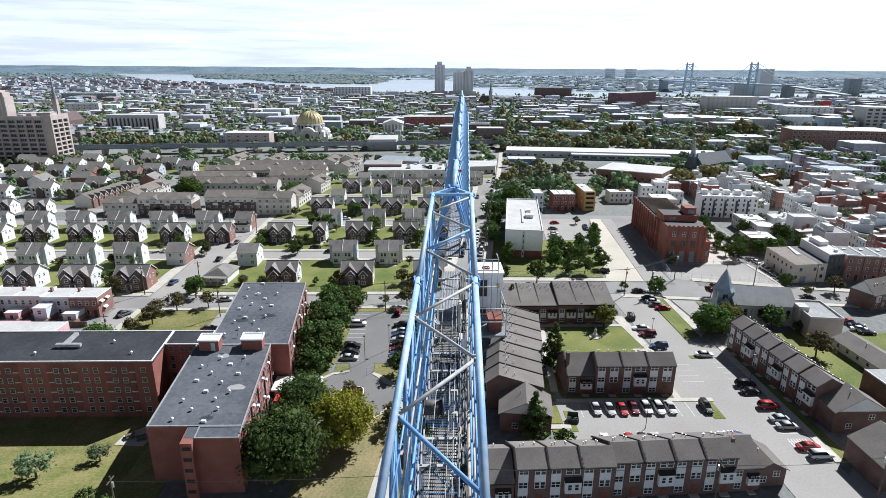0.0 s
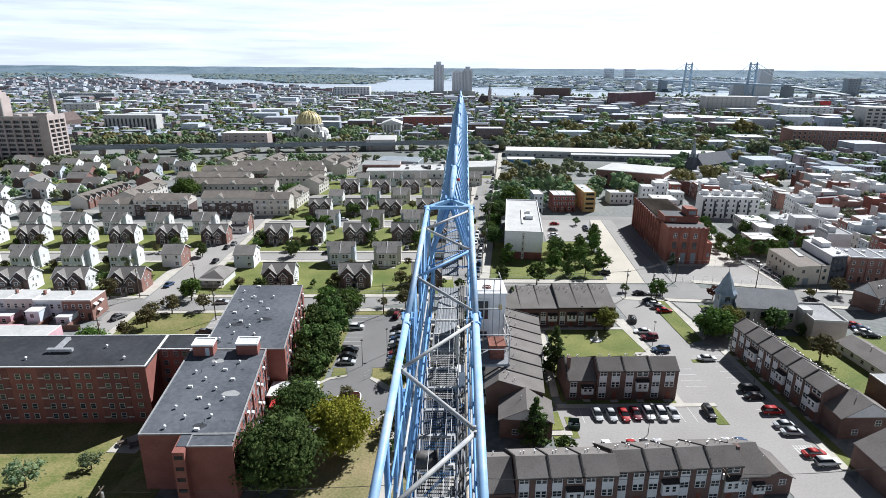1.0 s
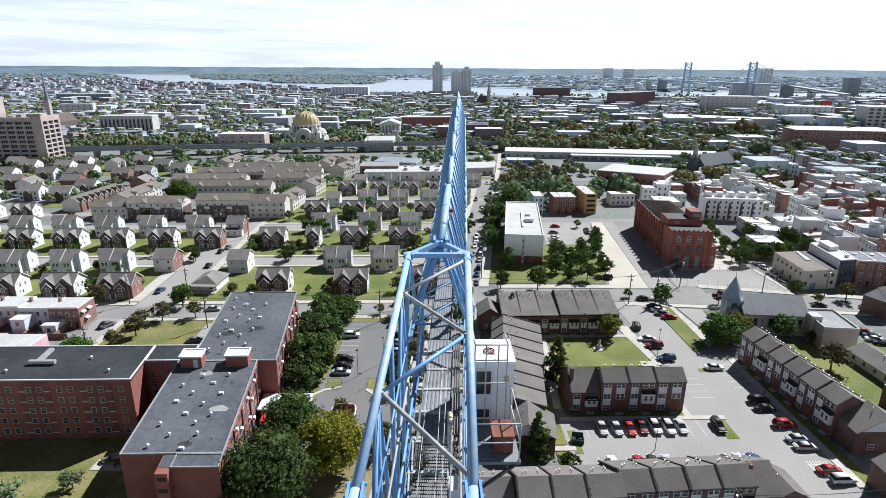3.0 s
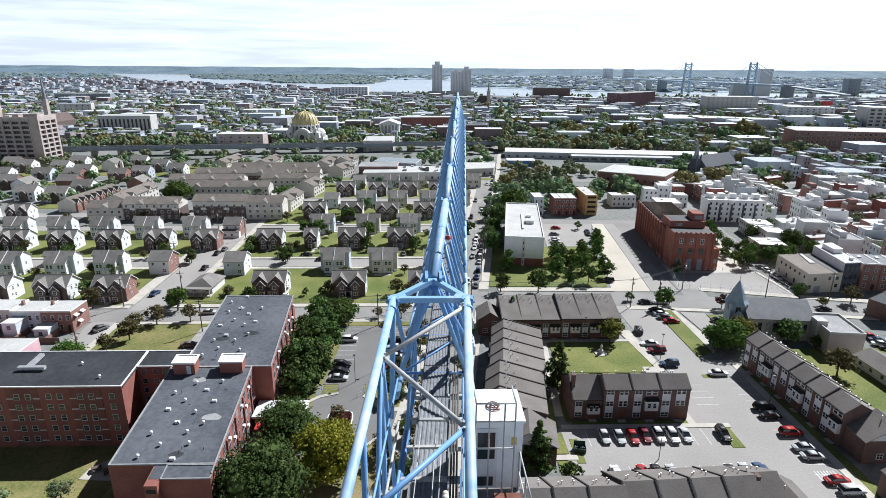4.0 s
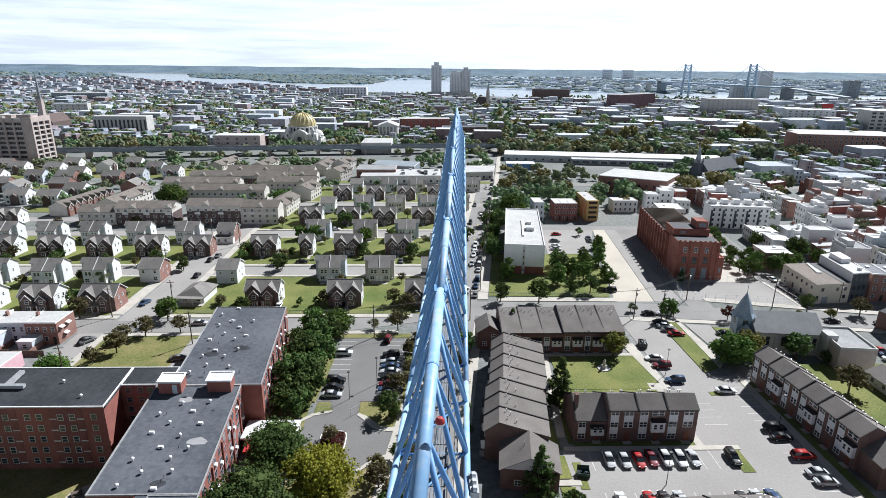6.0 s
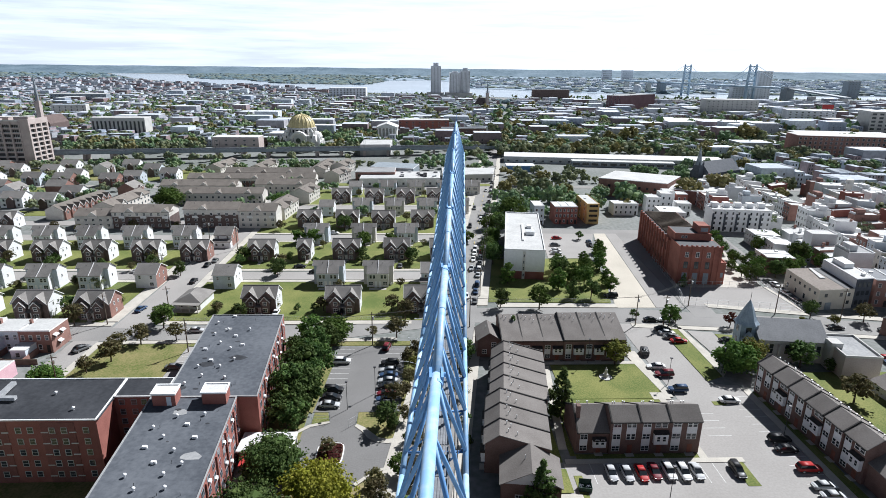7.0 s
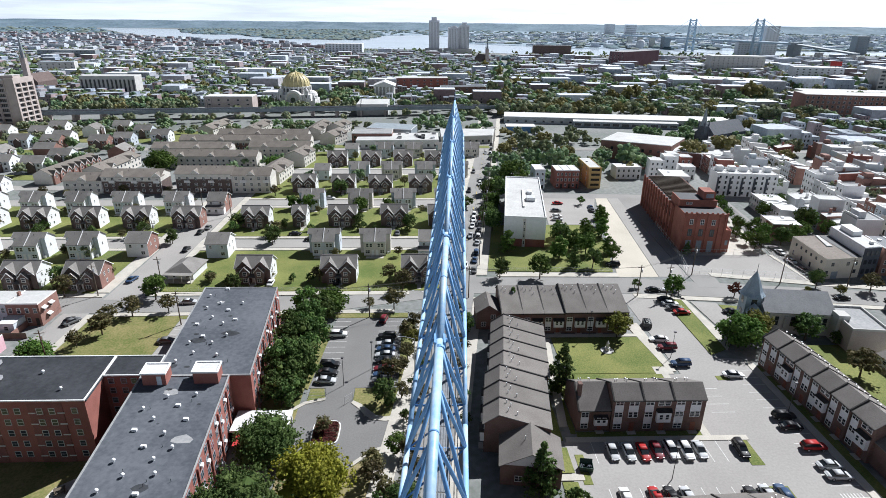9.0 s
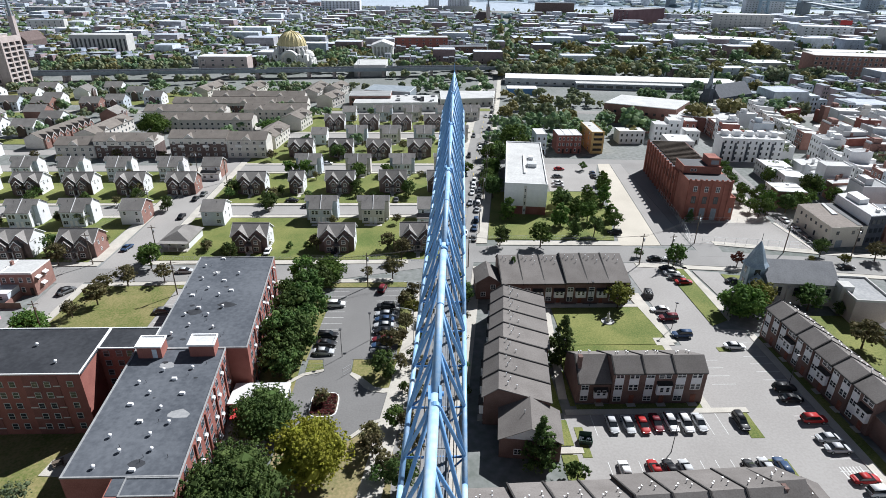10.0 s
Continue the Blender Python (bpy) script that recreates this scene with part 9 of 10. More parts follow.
put(t_far, [(rg.uniform(-60, 60), rg.uniform(436, 470), rg.uniform(2.2, 4.0)) for _ in range(16)], 4.2, "leaf_far")
# belt of trees beyond the street
rb = random.Random(31)
put(t_fard, [(58, 323, 6.9), (48, 294, 3.4), (81, 320, 9.4), (95, 334, 5.3), (124, 331, 9.0), (132, 331, 5.7), (220, 369, 7.6), (237, 383, 5.9), (46, 312, 4.0), (53, 340, 5.0)], 4.2, "leaf")
put(t_far, [(73, 359, 6.9), (82, 355, 7.6), (106, 390, 6.9), (105, 329, 5.2), (76, 394, 6.8), (97, 382, 6.7), (241, 369, 6.6), (88, 342, 6.0), (64, 342, 5.5), (118, 356, 5.0), (112, 404, 4.6), (128, 376, 4.4), (98, 362, 5.0)], 4.2, "leaf_far")
put(t_fary, [(67, 381, 5.1), (90, 394, 6.1), (167, 346, 9.0), (189, 354, 10.2), (69, 431, 3.6), (72, 424, 3.2), (178, 360, 6.0)], 4.2, "leaf_yellow")
put(t_far, [(111, 613, 9.9), (146, 640, 7.3), (281, 594, 9.3), (330, 675, 8.3), (364, 621, 9.1), (239, 593, 9.1)], 4.2, "leaf_far")
put(t_fard, [(118, 589, 6.7), (208, 670, 8.3), (235, 715, 7.1), (277, 645, 7.7), (312, 586, 10.4)], 4.2, "leaf")
put(t_fary, [(169, 669, 9.8), (165, 610, 10.0), (215, 592, 12.4), (350, 621, 13.4), (130, 622, 7.0)], 4.2, "leaf_yellow")
put(t_round, [(-67, 327, 6.2), (-126, 326, 8.4), (-86, 345, 4.2), (-58, 345, 4.0)], 6.0)
put(t_dark, [(-59.5, 237, 3.3), (-13, 239, 2.8), (7, 236, 3.1), (-42, 222.4, 2.9), (-78, 220.5, 2.6), (-26, 282.5, 4.0), (-41, 236, 2.2)], 4.2)
put(t_far, [(x, 514 - 0.13 * (x - 76) + rb.uniform(2, 50), r) for x, r in [(rb.uniform(70, 340), rb.uniform(5, 8.5)) for _ in range(44)]], 4.2, "leaf_far")
put(t_fary, [(x, 514 - 0.13 * (x - 76) + rb.uniform(8, 60), r) for x, r in [(rb.uniform(90, 330), rb.uniform(5, 8)) for _ in range(22)]], 3.9, "leaf_yellow")
put(t_far, [(rb.uniform(-330, -40), rb.uniform(520, 548), rb.uniform(3.5, 6)) for _ in range(26)], 4.2, "leaf_far")
put(t_fard, [(rb.uniform(-160, -60), rb.uniform(300, 440), rb.uniform(3, 5.5)) for _ in range(16)], 4.2, "leaf")
put(t_fard, [(rb.uniform(150, 260), rb.uniform(378, 420), rb.uniform(4.5, 7.5)) for _ in range(16)], 4.2, "leaf")
rv6 = random.Random(61)
put(t_fard, [(rv6.uniform(-275, -66), rv6.uniform(440, 462), rv6.uniform(2.8, 5.0)) for _ in range(34)], 4.2, "leaf")
put(t_green, [(76.5, 203, 3.2), (143, 264, 2.8), (138, 246, 2.6), (134.5, 231, 3.0), (131, 212.6, 3.0), (131.2, 218.5, 2.8), (137.8, 228, 2.8), (134.4, 214, 3.4), (148.5, 218, 3.6), (138, 220.6, 3.4), (130.6, 225, 2.4), (131.4, 238, 2.4), (135, 251, 2.4), (133, 244, 2.2), (131.8, 256, 2.2), (144, 234, 2.8), (164, 233.6, 4.2), (155, 223, 3.4), (166, 226, 3.2), (161, 233, 3.4), (163, 262, 3.2), (171, 265, 3.0), (146, 222, 2.8), (137, 238, 2.2), (141, 256, 2.4)], 4.2)
put(t_far, [(rb.uniform(165, 270) , rb.uniform(215, 370), rb.uniform(3, 5)) for _ in range(26)], 4.2, "leaf_far")
put(t_fary, [(rb.uniform(165, 290) , rb.uniform(300, 372), rb.uniform(3.5, 5.5)) for _ in range(8)], 4.2, "leaf_yellow")

put(t_far, [(rb.uniform(72, 128), rb.uniform(398, 440), rb.uniform(2.6, 4.6)) for _ in range(16)], 4.2, "leaf_far")
put(t_round, [(38.5, 243, 4.6), (39.5, 252, 4.2), (42, 263, 4.8), (43, 284, 5.0)], 6.0)
put(t_fard, [(50, 302, 6.0), (62, 312, 6.4), (70, 300, 5.4), (88, 312, 5.8), (104, 318, 6.0), (113, 340, 6.6), (72, 334, 6.8)], 4.2, "leaf")
put(t_fary, [(94, 350, 6.0), (60, 360, 5.6), (120, 318, 5.0)], 4.2, "leaf_yellow")

put(t_far, [(rb.uniform(118, 166), rb.uniform(346, 366), rb.uniform(3.6, 5.4)) for _ in range(9)], 4.2, "leaf_far")
put(t_far, [(rb.uniform(-330, -165), rb.uniform(300, 460), rb.uniform(2.4, 4.4)) for _ in range(34)], 4.2, "leaf_far")
put(t_fard, [(rb.uniform(-160, -60), rb.choice((306, 340, 372, 402, 425)) + rb.uniform(-2, 2), rb.uniform(2.6, 4.6)) for _ in range(22)], 4.2, "leaf")

# trees of the distant city, joined
rf_ = random.Random(41)
KINDS = ("leaf_far", "leaf", "leaf", "leaf_far", "leaf_yellow", "leaf")
extra = [(rf_.uniform(-300, 460) + SK * (y - 548), y, rf_.uniform(3.5, 6.5)) for y in [rf_.uniform(540, 800) for _ in range(600)]]
extra += [(rf_.uniform(45, 330), rf_.uniform(505, 640), rf_.uniform(4.0, 7)) for _ in range(190)]
extra += [(rf_.uniform(-340, -60), rf_.uniform(512, 640), rf_.uniform(3.5, 6)) for _ in range(260)]
extra += [(rf_.uniform(-0.75, 0.75) * y, y, rf_.uniform(4, 8)) for y in [rf_.uniform(700, 1150) for _ in range(700)]]
crowns = {k: MB() for k in ("leaf_far", "leaf", "leaf_yellow")}
spots = FAR_SPOTS + [(x, y, r, KINDS[i % 6]) for i, (x, y, r) in enumerate(tree_spots + [e for e in extra if free(e[0], e[1])])]
for x, y, r, k in spots:
    n_, c_ = (min(60, int(14 + 1.1 * r * r)), 3) if y < 460 else (int(8 + 0.36 * r * r), 2) if y < 720 else (6, 0) if y < 1000 else (3, 0)
    for j in range(n_):
        a, u, q = rf_.uniform(0, 6.28), rf_.uniform(-0.7, 1), rf_.uniform(0.35, 0.86)
        s = math.sqrt(1 - u * u) * q
        c = Vector((x + r * s * math.cos(a), y + r * s * math.sin(a), r * (0.95 + 0.72 * u * q)))
        rr_ = r * rf_.uniform(0.75, 1.25) * (1.3 / math.sqrt(n_) if n_ > 6 else 0.55)
        if y < 720:
            tuft(crowns[k], c, rr_, rf_, 0.5)
        else:
            sprig(crowns[k], c, rr_, rf_)
        for _ in range(c_):
            n = Vector((rf_.uniform(-1, 1), rf_.uniform(-1, 1), rf_.uniform(-0.3, 1))).normalized()
            leaf(crowns[k], c + n * rr_ * rf_.uniform(0.95, 1.25), n, 0.12 + 0.03 * r, rf_)
# Distant crowns swap to the paler leaves, which carry the haze in their colour.
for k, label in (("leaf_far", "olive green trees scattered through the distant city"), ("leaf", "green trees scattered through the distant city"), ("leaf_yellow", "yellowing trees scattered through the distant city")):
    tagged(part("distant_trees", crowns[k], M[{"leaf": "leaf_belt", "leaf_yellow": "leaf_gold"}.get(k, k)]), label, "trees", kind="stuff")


# ---- vehicles ----
def paint_mat(name, c):
    m = mat(name, tuple(v * 0.9 for v in c), c, 1.0, 0.5, 5.0, spec=0.15)
    m.node_tree.nodes["Principled BSDF"].inputs["Coat Weight"].default_value = 0.35
    return m


PAINT = {n: paint_mat("car_paint_" + n, c) for n, c in {"white": (0.78, 0.78, 0.77), "silver": (0.48, 0.49, 0.50), "red": (0.38, 0.025, 0.025), "black": (0.02, 0.02, 0.023), "blue": (0.04, 0.075, 0.15), "grey": (0.14, 0.145, 0.15), "maroon": (0.16, 0.02, 0.03)}.items()}
CARS = {}
wheel_me = None


SHAPES = {  # stations along the body: x, half width, sill, shoulder, top; then the cabin's foot and roof ends and heights
    "sedan": ([(-2.36, 0.70, 0.42, 0.60, 0.72), (-2.26, 0.82, 0.28, 0.70, 0.88), (-1.9, 0.88, 0.24, 0.80, 0.96), (-1.0, 0.90, 0.22, 0.82, 0.95), (0.7, 0.90, 0.22, 0.80, 0.93), (1.25, 0.90, 0.22, 0.76, 0.90), (1.9, 0.87, 0.24, 0.68, 0.80), (2.22, 0.80, 0.28, 0.60, 0.70), (2.36, 0.66, 0.36, 0.52, 0.58)],
              (-1.85, -1.05, 0.30, 1.28), 0.92, 1.44),
    "suv": ([(-2.34, 0.74, 0.50, 0.78, 0.95), (-2.26, 0.86, 0.36, 0.92, 1.06), (-1.8, 0.91, 0.32, 0.98, 1.10), (-0.6, 0.92, 0.30, 0.98, 1.09), (0.9, 0.92, 0.30, 0.95, 1.06), (1.3, 0.92, 0.30, 0.92, 1.04), (2.0, 0.89, 0.32, 0.85, 0.97), (2.26, 0.82, 0.36, 0.74, 0.88), (2.36, 0.70, 0.44, 0.64, 0.74)],
            (-2.25, -1.95, 0.40, 1.25), 1.06, 1.74),
}


def car(m, colour="silver", kind="sedan"):
    key = (colour, kind)
    if key in CARS:
        return copy_thing(CARS[key], m)
    t = thing("car", m, {"sedan": "parked " + colour + " saloon car", "suv": "parked " + colour + " sport utility car"}[kind], "car", "parked cars")
    sec, (x0, x1, x2, x3), zb, zc = SHAPES[kind]
    b, n = MB(), 12
    for x, w, z0, zs, z1 in sec:
        half = [(0.80 * w, z0), (0.96 * w, z0 + 0.10), (w, (z0 + zs) / 2), (0.98 * w, zs), (0.88 * w, z1 - 0.03), (0.5 * w, z1 + 0.015)]
        b.v.extend([(x, -y, z) for y, z in half] + [(x, y, z) for y, z in reversed(half)])
    for j in range(len(sec) - 1):
        for k in range(n):
            b.f.append((j * n + k, j * n + (k + 1) % n, (j + 1) * n + (k + 1) % n, (j + 1) * n + k))
    b.f.append(tuple(range(n)))
    b.f.append(tuple(range(len(sec) * n - 1, (len(sec) - 1) * n - 1, -1)))
    body = part("body", b, PAINT[colour], t, smooth=True)
    mid = (x1 + x2) / 2
    gl = MB()
    gl.hexa([(x0, -0.76, zb - 0.02), (x3, -0.76, zb - 0.02), (x3, 0.76, zb - 0.02), (x0, 0.76, zb - 0.02), (x1, -0.62, zc - 0.05), (x2, -0.62, zc - 0.05), (x2, 0.62, zc - 0.05), (x1, 0.62, zc - 0.05)])
    part("cabin_glass", gl, M["car_glass"], t, "dark car glass")
    rf2, ex = MB(), 0.05
    prof = [(-0.68, zc - 0.10), (-0.60, zc - 0.02), (-0.3, zc + 0.03), (0.3, zc + 0.03), (0.60, zc - 0.02), (0.68, zc - 0.10)]
    rf2.profile_x(prof, x1 - ex, x2 + ex)
    part("roof", rf2, PAINT[colour], t, smooth=True)
    lt = MB()
    for y in (-0.58, 0.58):
        zl = sec[-2][3]
        lt.box(sec[-2][0] - 0.10, sec[-2][0] + 0.07, y - 0.17, y + 0.17, zl - 0.04, zl + 0.10)
    part("headlights", lt, M["metal"], body)
    lt = MB()
    for y in (-0.62, 0.62):
        lt.box(sec[1][0] - 0.05, sec[1][0] + 0.12, y - 0.16, y + 0.16, sec[1][3] - 0.10, sec[1][3] + 0.06)
    part("tail_lights", lt, M["red_paint"], body)
    global wheel_me
    if wheel_me is None:
        wheel_me = MB().tube((0, -0.11, 0), (0, 0.11, 0), 0.33, 14).tube((0, -0.125, 0), (0, 0.125, 0), 0.20, 10).mesh("wheel", M["tyre"])
        wheel_me.materials.append(M["metal"])
        wheel_me.polygons.foreach_set("material_index", [0] * 16 + [1] * 12)
    for x in (-1.42, 1.42):
        for y in (-0.82, 0.82):
            part("wheel", wheel_me, None, t, at=pose(x, y, 0.33))
    CARS[key] = t
    return t


rk = random.Random(9)
# row under the townhouses, noses out
for x, c, k in ((47.9, "silver", "sedan"), (50.9, "silver", "sedan"), (53.7, "red", "sedan"), (56.4, "maroon", "sedan"), (59.1, "white", "suv"), (61.9, "white", "suv"), (64.6, "silver", "sedan"), (72.6, "black", "suv")):
    car(pose(x, 110.2 + rk.uniform(-0.2, 0.3), 0.03, 0, 0, -90 + rk.uniform(-2, 2)), c, k)
for x, c, k in ((46.8, "white", "sedan"), (52.0, "red", "sedan"), (54.7, "black", "sedan"), (57.5, "silver", "sedan"), (68.7, "black", "sedan"), (71.6, "silver", "sedan"), (74.2, "blue", "suv")):
    car(pose(x, 99.0 + rk.uniform(-0.3, 0.3), 0.03, 0, 0, 90 + rk.uniform(-2, 2)), c, k)
for x, y, c, k in ((86.6, 119.9, "black", "suv"), (86.2, 116.7, "black", "sedan"), (87.0, 110.7, "red", "suv"), (86.8, 105.8, "silver", "sedan"), (86.8, 103.2, "silver", "sedan"), (86.9, 96.3, "red", "sedan"), (87.6, 93.6, "white", "suv"),
                   (83.6, 134.8, "white", "sedan"), (73.4, 139.6, "blue", "suv"), (73.0, 146.9, "maroon", "suv"), (72.4, 150.8, "white", "sedan"), (84.6, 165.3, "red", "sedan"), (83.6, 168.0, "grey", "sedan"), (83.3, 170.6, "white", "sedan"),
                   (83.0, 173.2, "black", "sedan"), (75.5, 199.0, "black", "suv"), (98.8, 165.5, "black", "sedan")):
    car(pose(x, y, 0.04, 0, 0, (0 if x > 80 else 180) + rk.uniform(-3, 3)), c, k)
for x, c in ((82.0, "black"), (87.0, "white"), (136.4, "black"), (150.5, "black"), (60, "white"), (48, "silver")):
    car(pose(x, 179.6 if x < 90 else 179.6 - (x - 90) * 0.13, 0.03, 0, 0, -4), c, "sedan")
for x, y, c in ((136.6, 154.4, "red"), (137.2, 152.0, "blue"), (136.2, 149.6, "white"), (136.7, 147.3, "black")):
    car(pose(x, y, 0.04, 0, 0, -12), c, "sedan")
# apartment lot
for y, c, k in ((154.4, "white", "suv"), (140.6, "black", "suv"), (137.4, "black", "sedan"), (134.2, "silver", "sedan")):
    car(pose(-9.7, y, 0.04, 0, 0, rk.uniform(-3, 3)), c, k)
for y, c, k in ((153.4, "black", "suv"), (149.7, "silver", "sedan"), (147.2, "blue", "sedan"), (144.6, "silver", "sedan"), (142.1, "black", "sedan"), (138.7, "maroon", "sedan"), (136.3, "blue", "sedan"), (133.9, "grey", "suv")):
    car(pose(3.0, y, 0.04, 0, 0, 180 + rk.uniform(-3, 3)), c, k)
car(pose(1.6, 162.5, 0.04, 0, 0, 80), "maroon", "suv")
for x, y, c in ((67, 246, "silver"), (67.6, 250, "white"), (69, 257.5, "grey"), (84.5, 258, "black"), (85.2, 262, "blue"), (72, 268, "red"), (-82, 162.5, "black"), (-52, 152, "grey"), (137.9, 201.7, "white"), (138.6, 209.6, "white"), (137.4, 194.5, "grey")):
    car(pose(x, y, 0.05, 0, 0, 90 if abs(x) > 80 else rk.uniform(-4, 4)), c, "sedan")
for y, c in ((137.5, "grey"), (133.0, "blue"), (143, "black")):
    car(pose(-46.5, y, 0.04, 0, 0, 0), c, "sedan")
# skew street: parked and queued cars
skew = 90 - math.degrees(math.atan(SK))
for y in [196, 203, 211, 219, 226, 233, 240, 247, 256, 264, 281, 290, 302, 311, 318, 330, 342, 357, 371, 384, 398]:
    car(pose(sx(y, 3.9), y + rk.uniform(-1, 1), 0.03, 0, 0, skew), rk.choice(("white", "silver", "black", "red", "grey", "blue", "white")), rk.choice(("sedan", "suv")))
for y in [199, 227, 238, 246, 251, 300, 372]:
    car(pose(sx(y, 0.9), y, 0.03, 0, 0, skew + 180), rk.choice(("white", "white", "silver", "grey")), rk.choice(("sedan", "suv")))
for y in [219, 231, 262, 288, 325]:
    car(pose(sx(y, -3.6), y, 0.03, 0, 0, skew + 180), rk.choice(("white", "black", "grey")), "suv")
# estate streets
for x, y, rz, c in ((-77.6, 189, 80, "blue"), (-70.6, 214, 90, "black"), (-70.8, 236.7, 90, "grey"), (-72.0, 231.5, 90, "black"), (-54.6, 173.4, 3, "silver"), (-81, 162.3, 60, "grey"), (-36, 229.4, 0, "black"), (-29, 223.2, 0, "black"),
                    (-21, 218, 0, "white"), (-1, 230, 90, "white"), (2.4, 230, 90, "grey"), (-14.5, 186.5, 90, "black"), (-34.5, 186, 90, "white"), (-112, 225.5, 0, "black"), (-95, 224, 0, "white"), (-130, 216, 0, "grey"), (16, 217.6, 0, "blue"),
                    (-60, 217.5, 0, "silver"), (6, 277.5, 0, "grey"), (-30, 276, 0, "white"), (-88, 217.5, 0, "silver")):
    car(pose(x, y, 0.06, 0, 0, rz), c, "sedan")


# ---- street furniture and small things ----
def utility_pole(m, h=10.0):
    t = thing("utility_pole", m, "weathered wooden utility pole with cross arm", "utility pole", "utility poles")
    part("pole", MB().tube((0, 0, -0.2), (0, 0, h), 0.17, 8, 0.12), M["wood"], t)
    part("cross_arm", MB().box(-1.1, 1.1, -0.06, 0.06, h - 0.9, h - 0.75), M["wood"], t)
    part("transformer", MB().tube((0.3, 0, h - 2.4), (0.3, 0, h - 1.4), 0.25, 10), M["metal"], t)
    return t


up = utility_pole(pose(-82.6, 178.5, 0.1))
poles = [(-66.5, 184), (-81.8, 216), (-66.8, 252), (-81.8, 262), (-30, 163.2), (-2.5, 164.6), (-52, 161), (-74.5, 141), (25.5, 176), (76, 176.6), (84.5, 176.2), (99, 191.5), (124, 184.5), (143, 181)] + [(sx(y, 5.5), y) for y in range(200, 440, 30)]
for x, y in poles:
    copy_thing(up, pose(x, y, 0.1, 0, 0, 10))


def wires(name, pts, z):
    w = MB()
    for (xa, ya), (xb, yb) in zip(pts, pts[1:]):
        for o in (-0.8, 0, 0.8):
            prev = None
            for k in range(7):
                f = k / 6
                cur = (xa + (xb - xa) * f + o, ya + (yb - ya) * f, z - 4 * f * (1 - f) * 0.8)
                if prev:
                    w.tube(prev, cur, 0.022, 4)
                prev = cur
    tagged(part(name, w, M["cable"]), "thin dark overhead wires between the poles", "wires", kind="stuff")


wires("overhead_wires", [(sx(y, 5.5), y) for y in range(200, 440, 30)], 9.4)
wires("overhead_wires", [(-81.8, 262), (-81.8, 216), (-82.6, 178.5), (-74.5, 141)], 9.4)
wires("overhead_wires", [(-52, 161), (-30, 163.2), (-2.5, 164.6), (25.5, 176), (76, 176.6), (99, 191.5)], 9.4)
wires("overhead_wires", [(-40, 78), (20, 80), (60, 80.5), (90, 82)], 9.0)
for x, y in ((-40, 78), (20, 80), (60, 80.5), (90, 82)):
    copy_thing(up, pose(x, y, 0.05, 0, 0, 90))


def lamp_post(m, h=7.0, arm=0.0):
    t = thing("lamp_post", m, "dark metal lamp post with flat lantern" if not arm else "tall grey street lamp with curved arm", "lamp post", "lamp posts")
    part("pole", MB().tube((0, 0, -0.2), (0, 0, h), 0.08, 8, 0.05), M["dark_metal" if not arm else "metal"], t)
    if arm:
        a = MB()
        prev = (0, 0, h - 0.1)
        for k in range(1, 7):
            f = k / 6
            cur = (-arm * f, 0, h - 0.1 + 0.7 * math.sin(f * 1.6))
            a.tube(prev, cur, 0.045, 6)
            prev = cur
        part("arm", a, M["metal"], t)
        part("lantern", MB().box(-arm - 0.55, -arm + 0.05, -0.14, 0.14, h + 0.5, h + 0.64), M["metal"], t)
    else:
        part("lantern", MB().box(-0.28, 0.28, -0.28, 0.28, h, h + 0.22), M["dark_metal"], t)
    return t


lp = lamp_post(pose(55.2, 153.6, 0.1))
for x, y in ((56.6, 103.5), (72.4, 143.0), (42.2, 128.5), (89.0, 122), (0.3, 139.5), (88.4, 148), (-5.5, 133)):
    copy_thing(lp, pose(x, y, 0.05))
sl = lamp_post(pose(10.2, 137.5, 0.15), 9.0, 3.2)
for x, y in ((11.6, 149.5), (13.0, 161)):
    copy_thing(sl, pose(x, y, 0.15))


def fence(name, pts, h, label):
    t = thing(name, pose(0, 0, 0.04), label, "fence")
    for (xa, ya), (xb, yb) in zip(pts, pts[1:]):
        L = math.hypot(xb - xa, yb - ya)
        n = max(1, int(L / 3))
        for k in range(n + 1):
            f = k / n
            x, y = xa + (xb - xa) * f, ya + (yb - ya) * f
            part("post", MB().tube((x, y, -0.2), (x, y, h), 0.04, 6), M["metal"], t)
        for z in (0.3, h * 0.55, h - 0.05):
            part("rail", MB().tube((xa, ya, z), (xb, yb, z), 0.025, 6), M["metal"], t)
    return t


fence("yard_fence", [(98, 192.4), (105, 190.9), (134.1, 186.8), (133.3, 207.6), (102.2, 207.6)], 2.4, "tall galvanised chain-link yard fence")
fence("yard_fence", [(98, 192.4), (101.6, 211), (104.6, 238)], 2.4, "tall galvanised chain-link fence beside the lot")
fence("garden_fence", [(-64, 181.4), (-30, 181.4), (5, 181.4)], 1.1, "low metal garden fence along the pavement")
fence("lawn_fence", [(sx(196, 8.7), 195.6), (73.5, 194.4)], 1.3, "low metal fence along the lawn")
fence("gate_fence", [(-12.6, 127.8), (-8.6, 127.9)], 2.0, "open black metal gate of the parking lot")
fence("gate_fence", [(-2.9, 127.6), (-4.4, 126.0)], 2.0, "open black metal gate leaf")

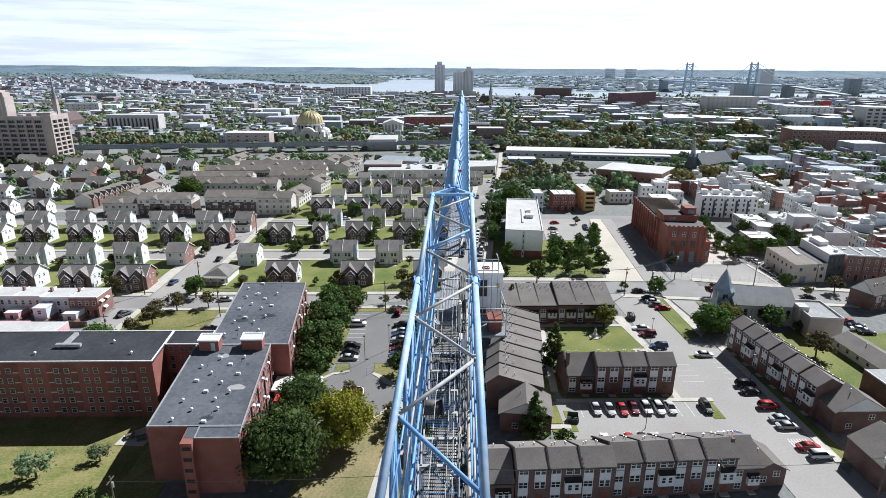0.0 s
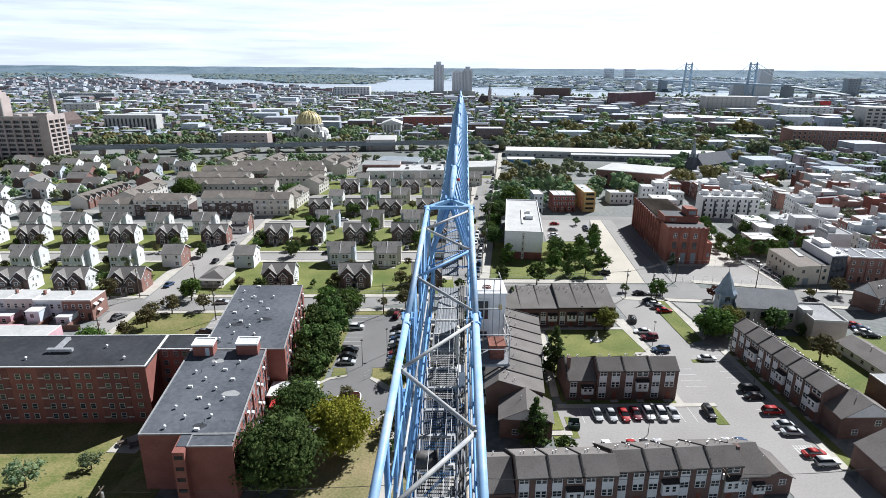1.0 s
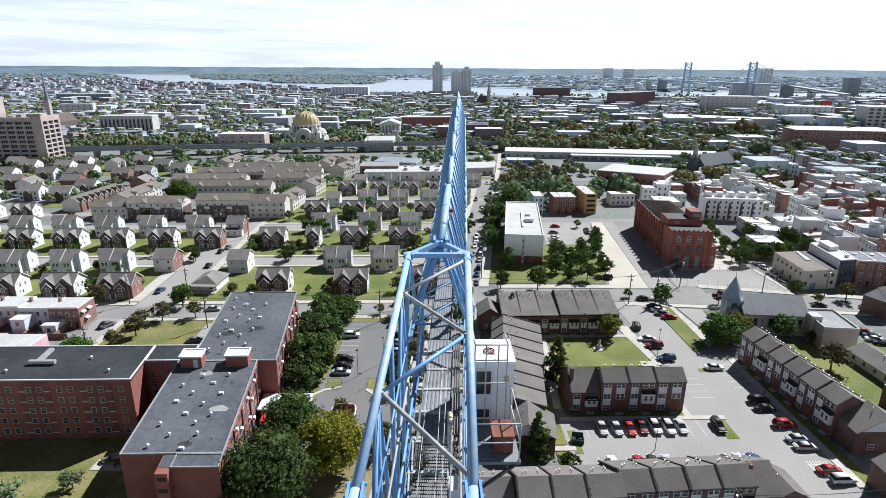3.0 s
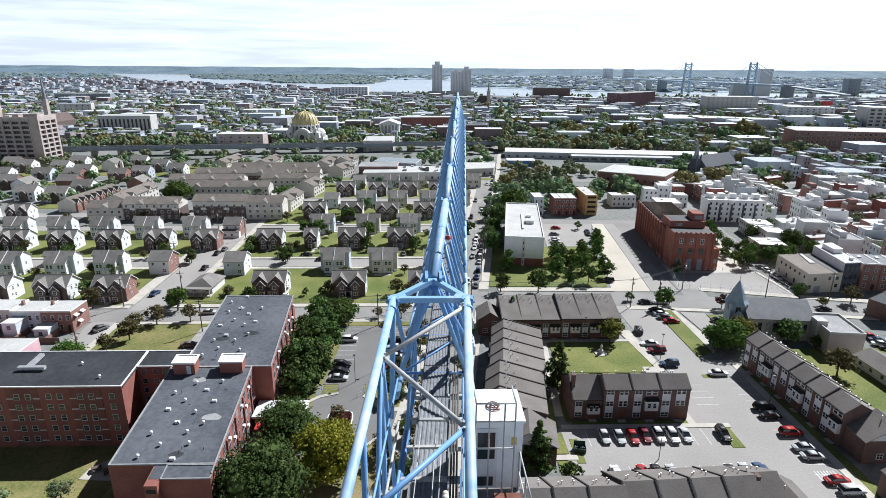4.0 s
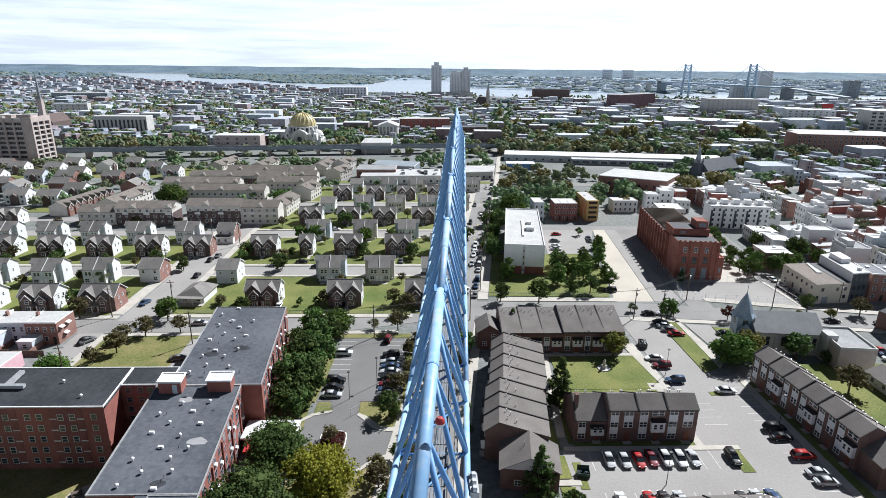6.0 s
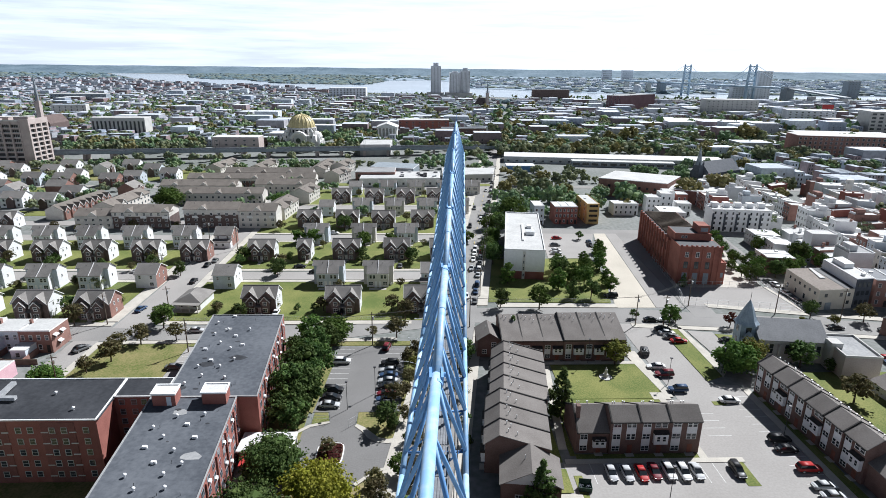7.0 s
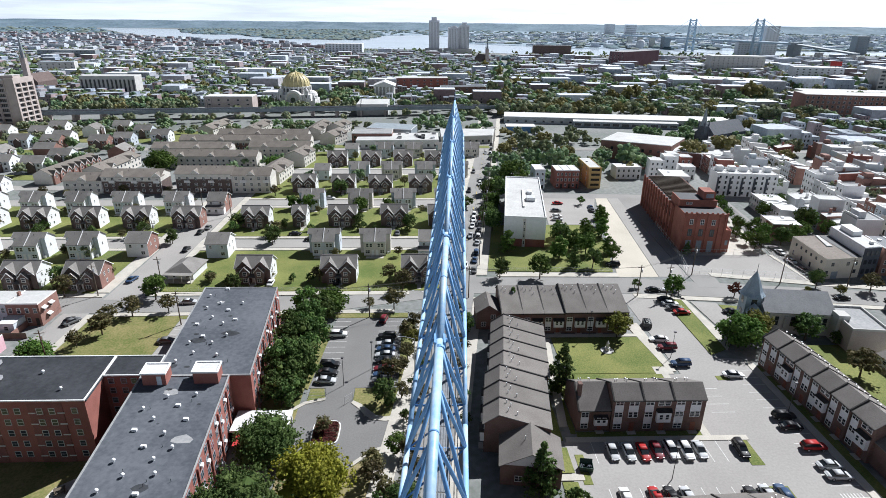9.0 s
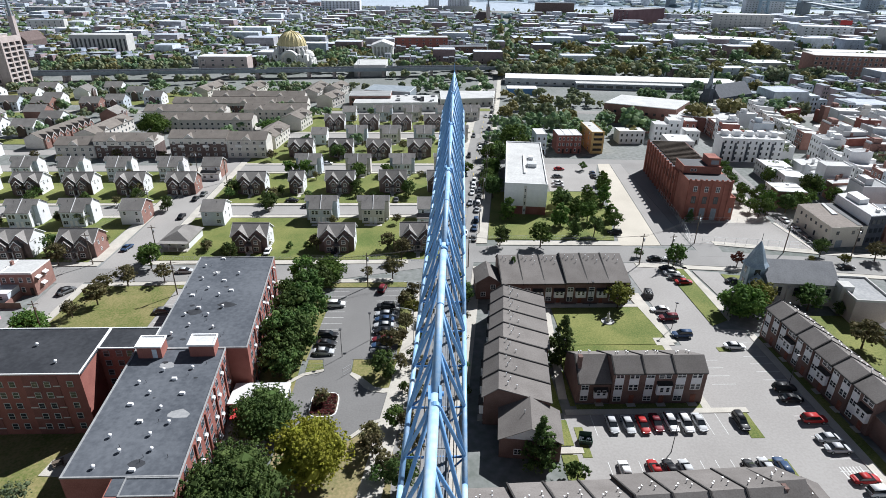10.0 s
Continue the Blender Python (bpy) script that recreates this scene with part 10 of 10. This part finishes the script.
st = thing("garden_statue", pose(57.7, 146.2, 0.1), "grey stone statue on a round plinth on the lawn", "statue")
part("plinth", MB().lathe([(1.6, -0.2), (1.6, 0.18), (0.6, 0.2), (0.55, 0.9), (0.62, 1.0)], 16), M["stone"], st)
part("figure", MB().lathe([(0.42, 1.0), (0.36, 1.5), (0.30, 1.9), (0.36, 2.2), (0.14, 2.45), (0.17, 2.62), (0.05, 2.8)], 12), M["stone"], st)
bd = thing("flower_bed", pose(-7.0, 117.2, 0.03), "rounded red-flowered bed with white kerb in the drive", "flower bed")
ov = lambda r, q: [(math.copysign(r * abs(math.cos(a)) ** 0.5, math.cos(a)), math.copysign(q * abs(math.sin(a)) ** 0.5, math.sin(a))) for a in [2 * math.pi * k / 40 for k in range(40)]]
part("kerb", MB().prism(ov(2.75, 3.55), -0.2, 0.2), M["white"], bd)
part("soil", MB().prism(ov(2.55, 3.35), 0, 0.24), M["soil"], bd)
fr = random.Random(2)
fl_ = MB()
for _ in range(420):
    p = Vector((fr.uniform(-2.3, 2.3), fr.choice((-2.6, -1.9, -1.2, -0.4, 0.4, 1.2, 1.9, 2.7)) + fr.uniform(-0.2, 0.2), 0.24 + fr.uniform(0.05, 0.3)))
    s = fr.uniform(0.08, 0.2)
    fl_.face([p + Vector((-s, -s, 0)), p + Vector((s, -s, fr.uniform(-0.1, 0.1))), p + Vector((s, s, 0)), p + Vector((-s, s, fr.uniform(-0.1, 0.1)))])
tagged(part("bedding", fl_, M["leaf_red"], bd), "dark red bedding flowers", kind="stuff")

M["skip_green"] = mat("dark_green_skip_paint", (0.02, 0.055, 0.04), (0.045, 0.095, 0.07), 1.0, 0.6, 6.0)
for x, y, rz, k, lab in ((41.8, 106.2, -8, 0.66, "dark green refuse skip full of bags, lid open"), (72.2, 158.6, 80, 0.9, "dark refuse trailer heaped with scrap")):
    sk_ = thing("refuse_skip", pose(x, y, 0.04, 0, 0, rz) @ Matrix.Diagonal((k, k, k, 1)), lab, "skip")
    part("body", MB().box(-1.8, 1.8, -1.1, -1.0, 0.15, 1.5).box(-1.8, 1.8, 0.95, 1.05, 0.15, 1.6).box(-1.8, -1.7, -1.0, 0.95, 0.15, 1.6).box(1.7, 1.8, -1.0, 0.95, 0.15, 1.6).box(-1.7, 1.7, -1.0, 0.95, 0.15, 0.3), M["skip_green" if k < 0.8 else "dark_metal"], sk_)
    for x_ in (-1.2, 0, 1.2):
        part("rib", MB().box(x_ - 0.08, x_ + 0.08, -1.18, -1.1, 0.15, 1.5), M["dark_metal"], sk_)
    if k < 0.8:
        part("lid", MB().profile_x([(1.0, 1.6), (1.06, 1.6), (1.5, 2.6), (1.44, 2.6)], -1.7, 1.7), M["skip_green"], sk_, "green lid")
    fill = MB()
    for _ in range(16):
        tuft(fill, (fr.uniform(-1.4, 1.4), fr.uniform(-0.7, 0.7), fr.uniform(0.9, 1.45)), fr.uniform(0.22, 0.42), fr, 0.35)
    tagged(part("rubbish", fill, M["paint_dark" if k < 0.8 else "crane_grey"], sk_), "heaped rubbish", kind="stuff")
pt = thing("patio", pose(-50.5, 105.2, -2.35), "small paved patio with picnic tables beside the apartments", "patio")
part("paving", MB().prism([(-3.5, -2.5), (2.5, -3), (4.0, 2.0), (1, 4.5), (-3, 1)], -0.2, 0.12), M["concrete"], pt)
for x, y in ((-1.4, 0), (1.2, -0.6)):
    tb = thing("picnic_table", pose(-50.5 + x, 105.2 + y, -2.23, 0, 0, 30), "dark wooden picnic table on the patio", "table", "picnic tables")
    part("tabletop", MB().box(-0.9, 0.9, -0.38, 0.38, 0.7, 0.75), M["wood"], tb)
    for s in (-1, 1):
        part("bench", MB().box(-0.9, 0.9, s * 0.75 - 0.14, s * 0.75 + 0.14, 0.42, 0.46), M["wood"], tb)
        part("leg", MB().box(s * 0.7 - 0.05, s * 0.7 + 0.05, -0.8, 0.8, 0, 0.7), M["wood"], tb)
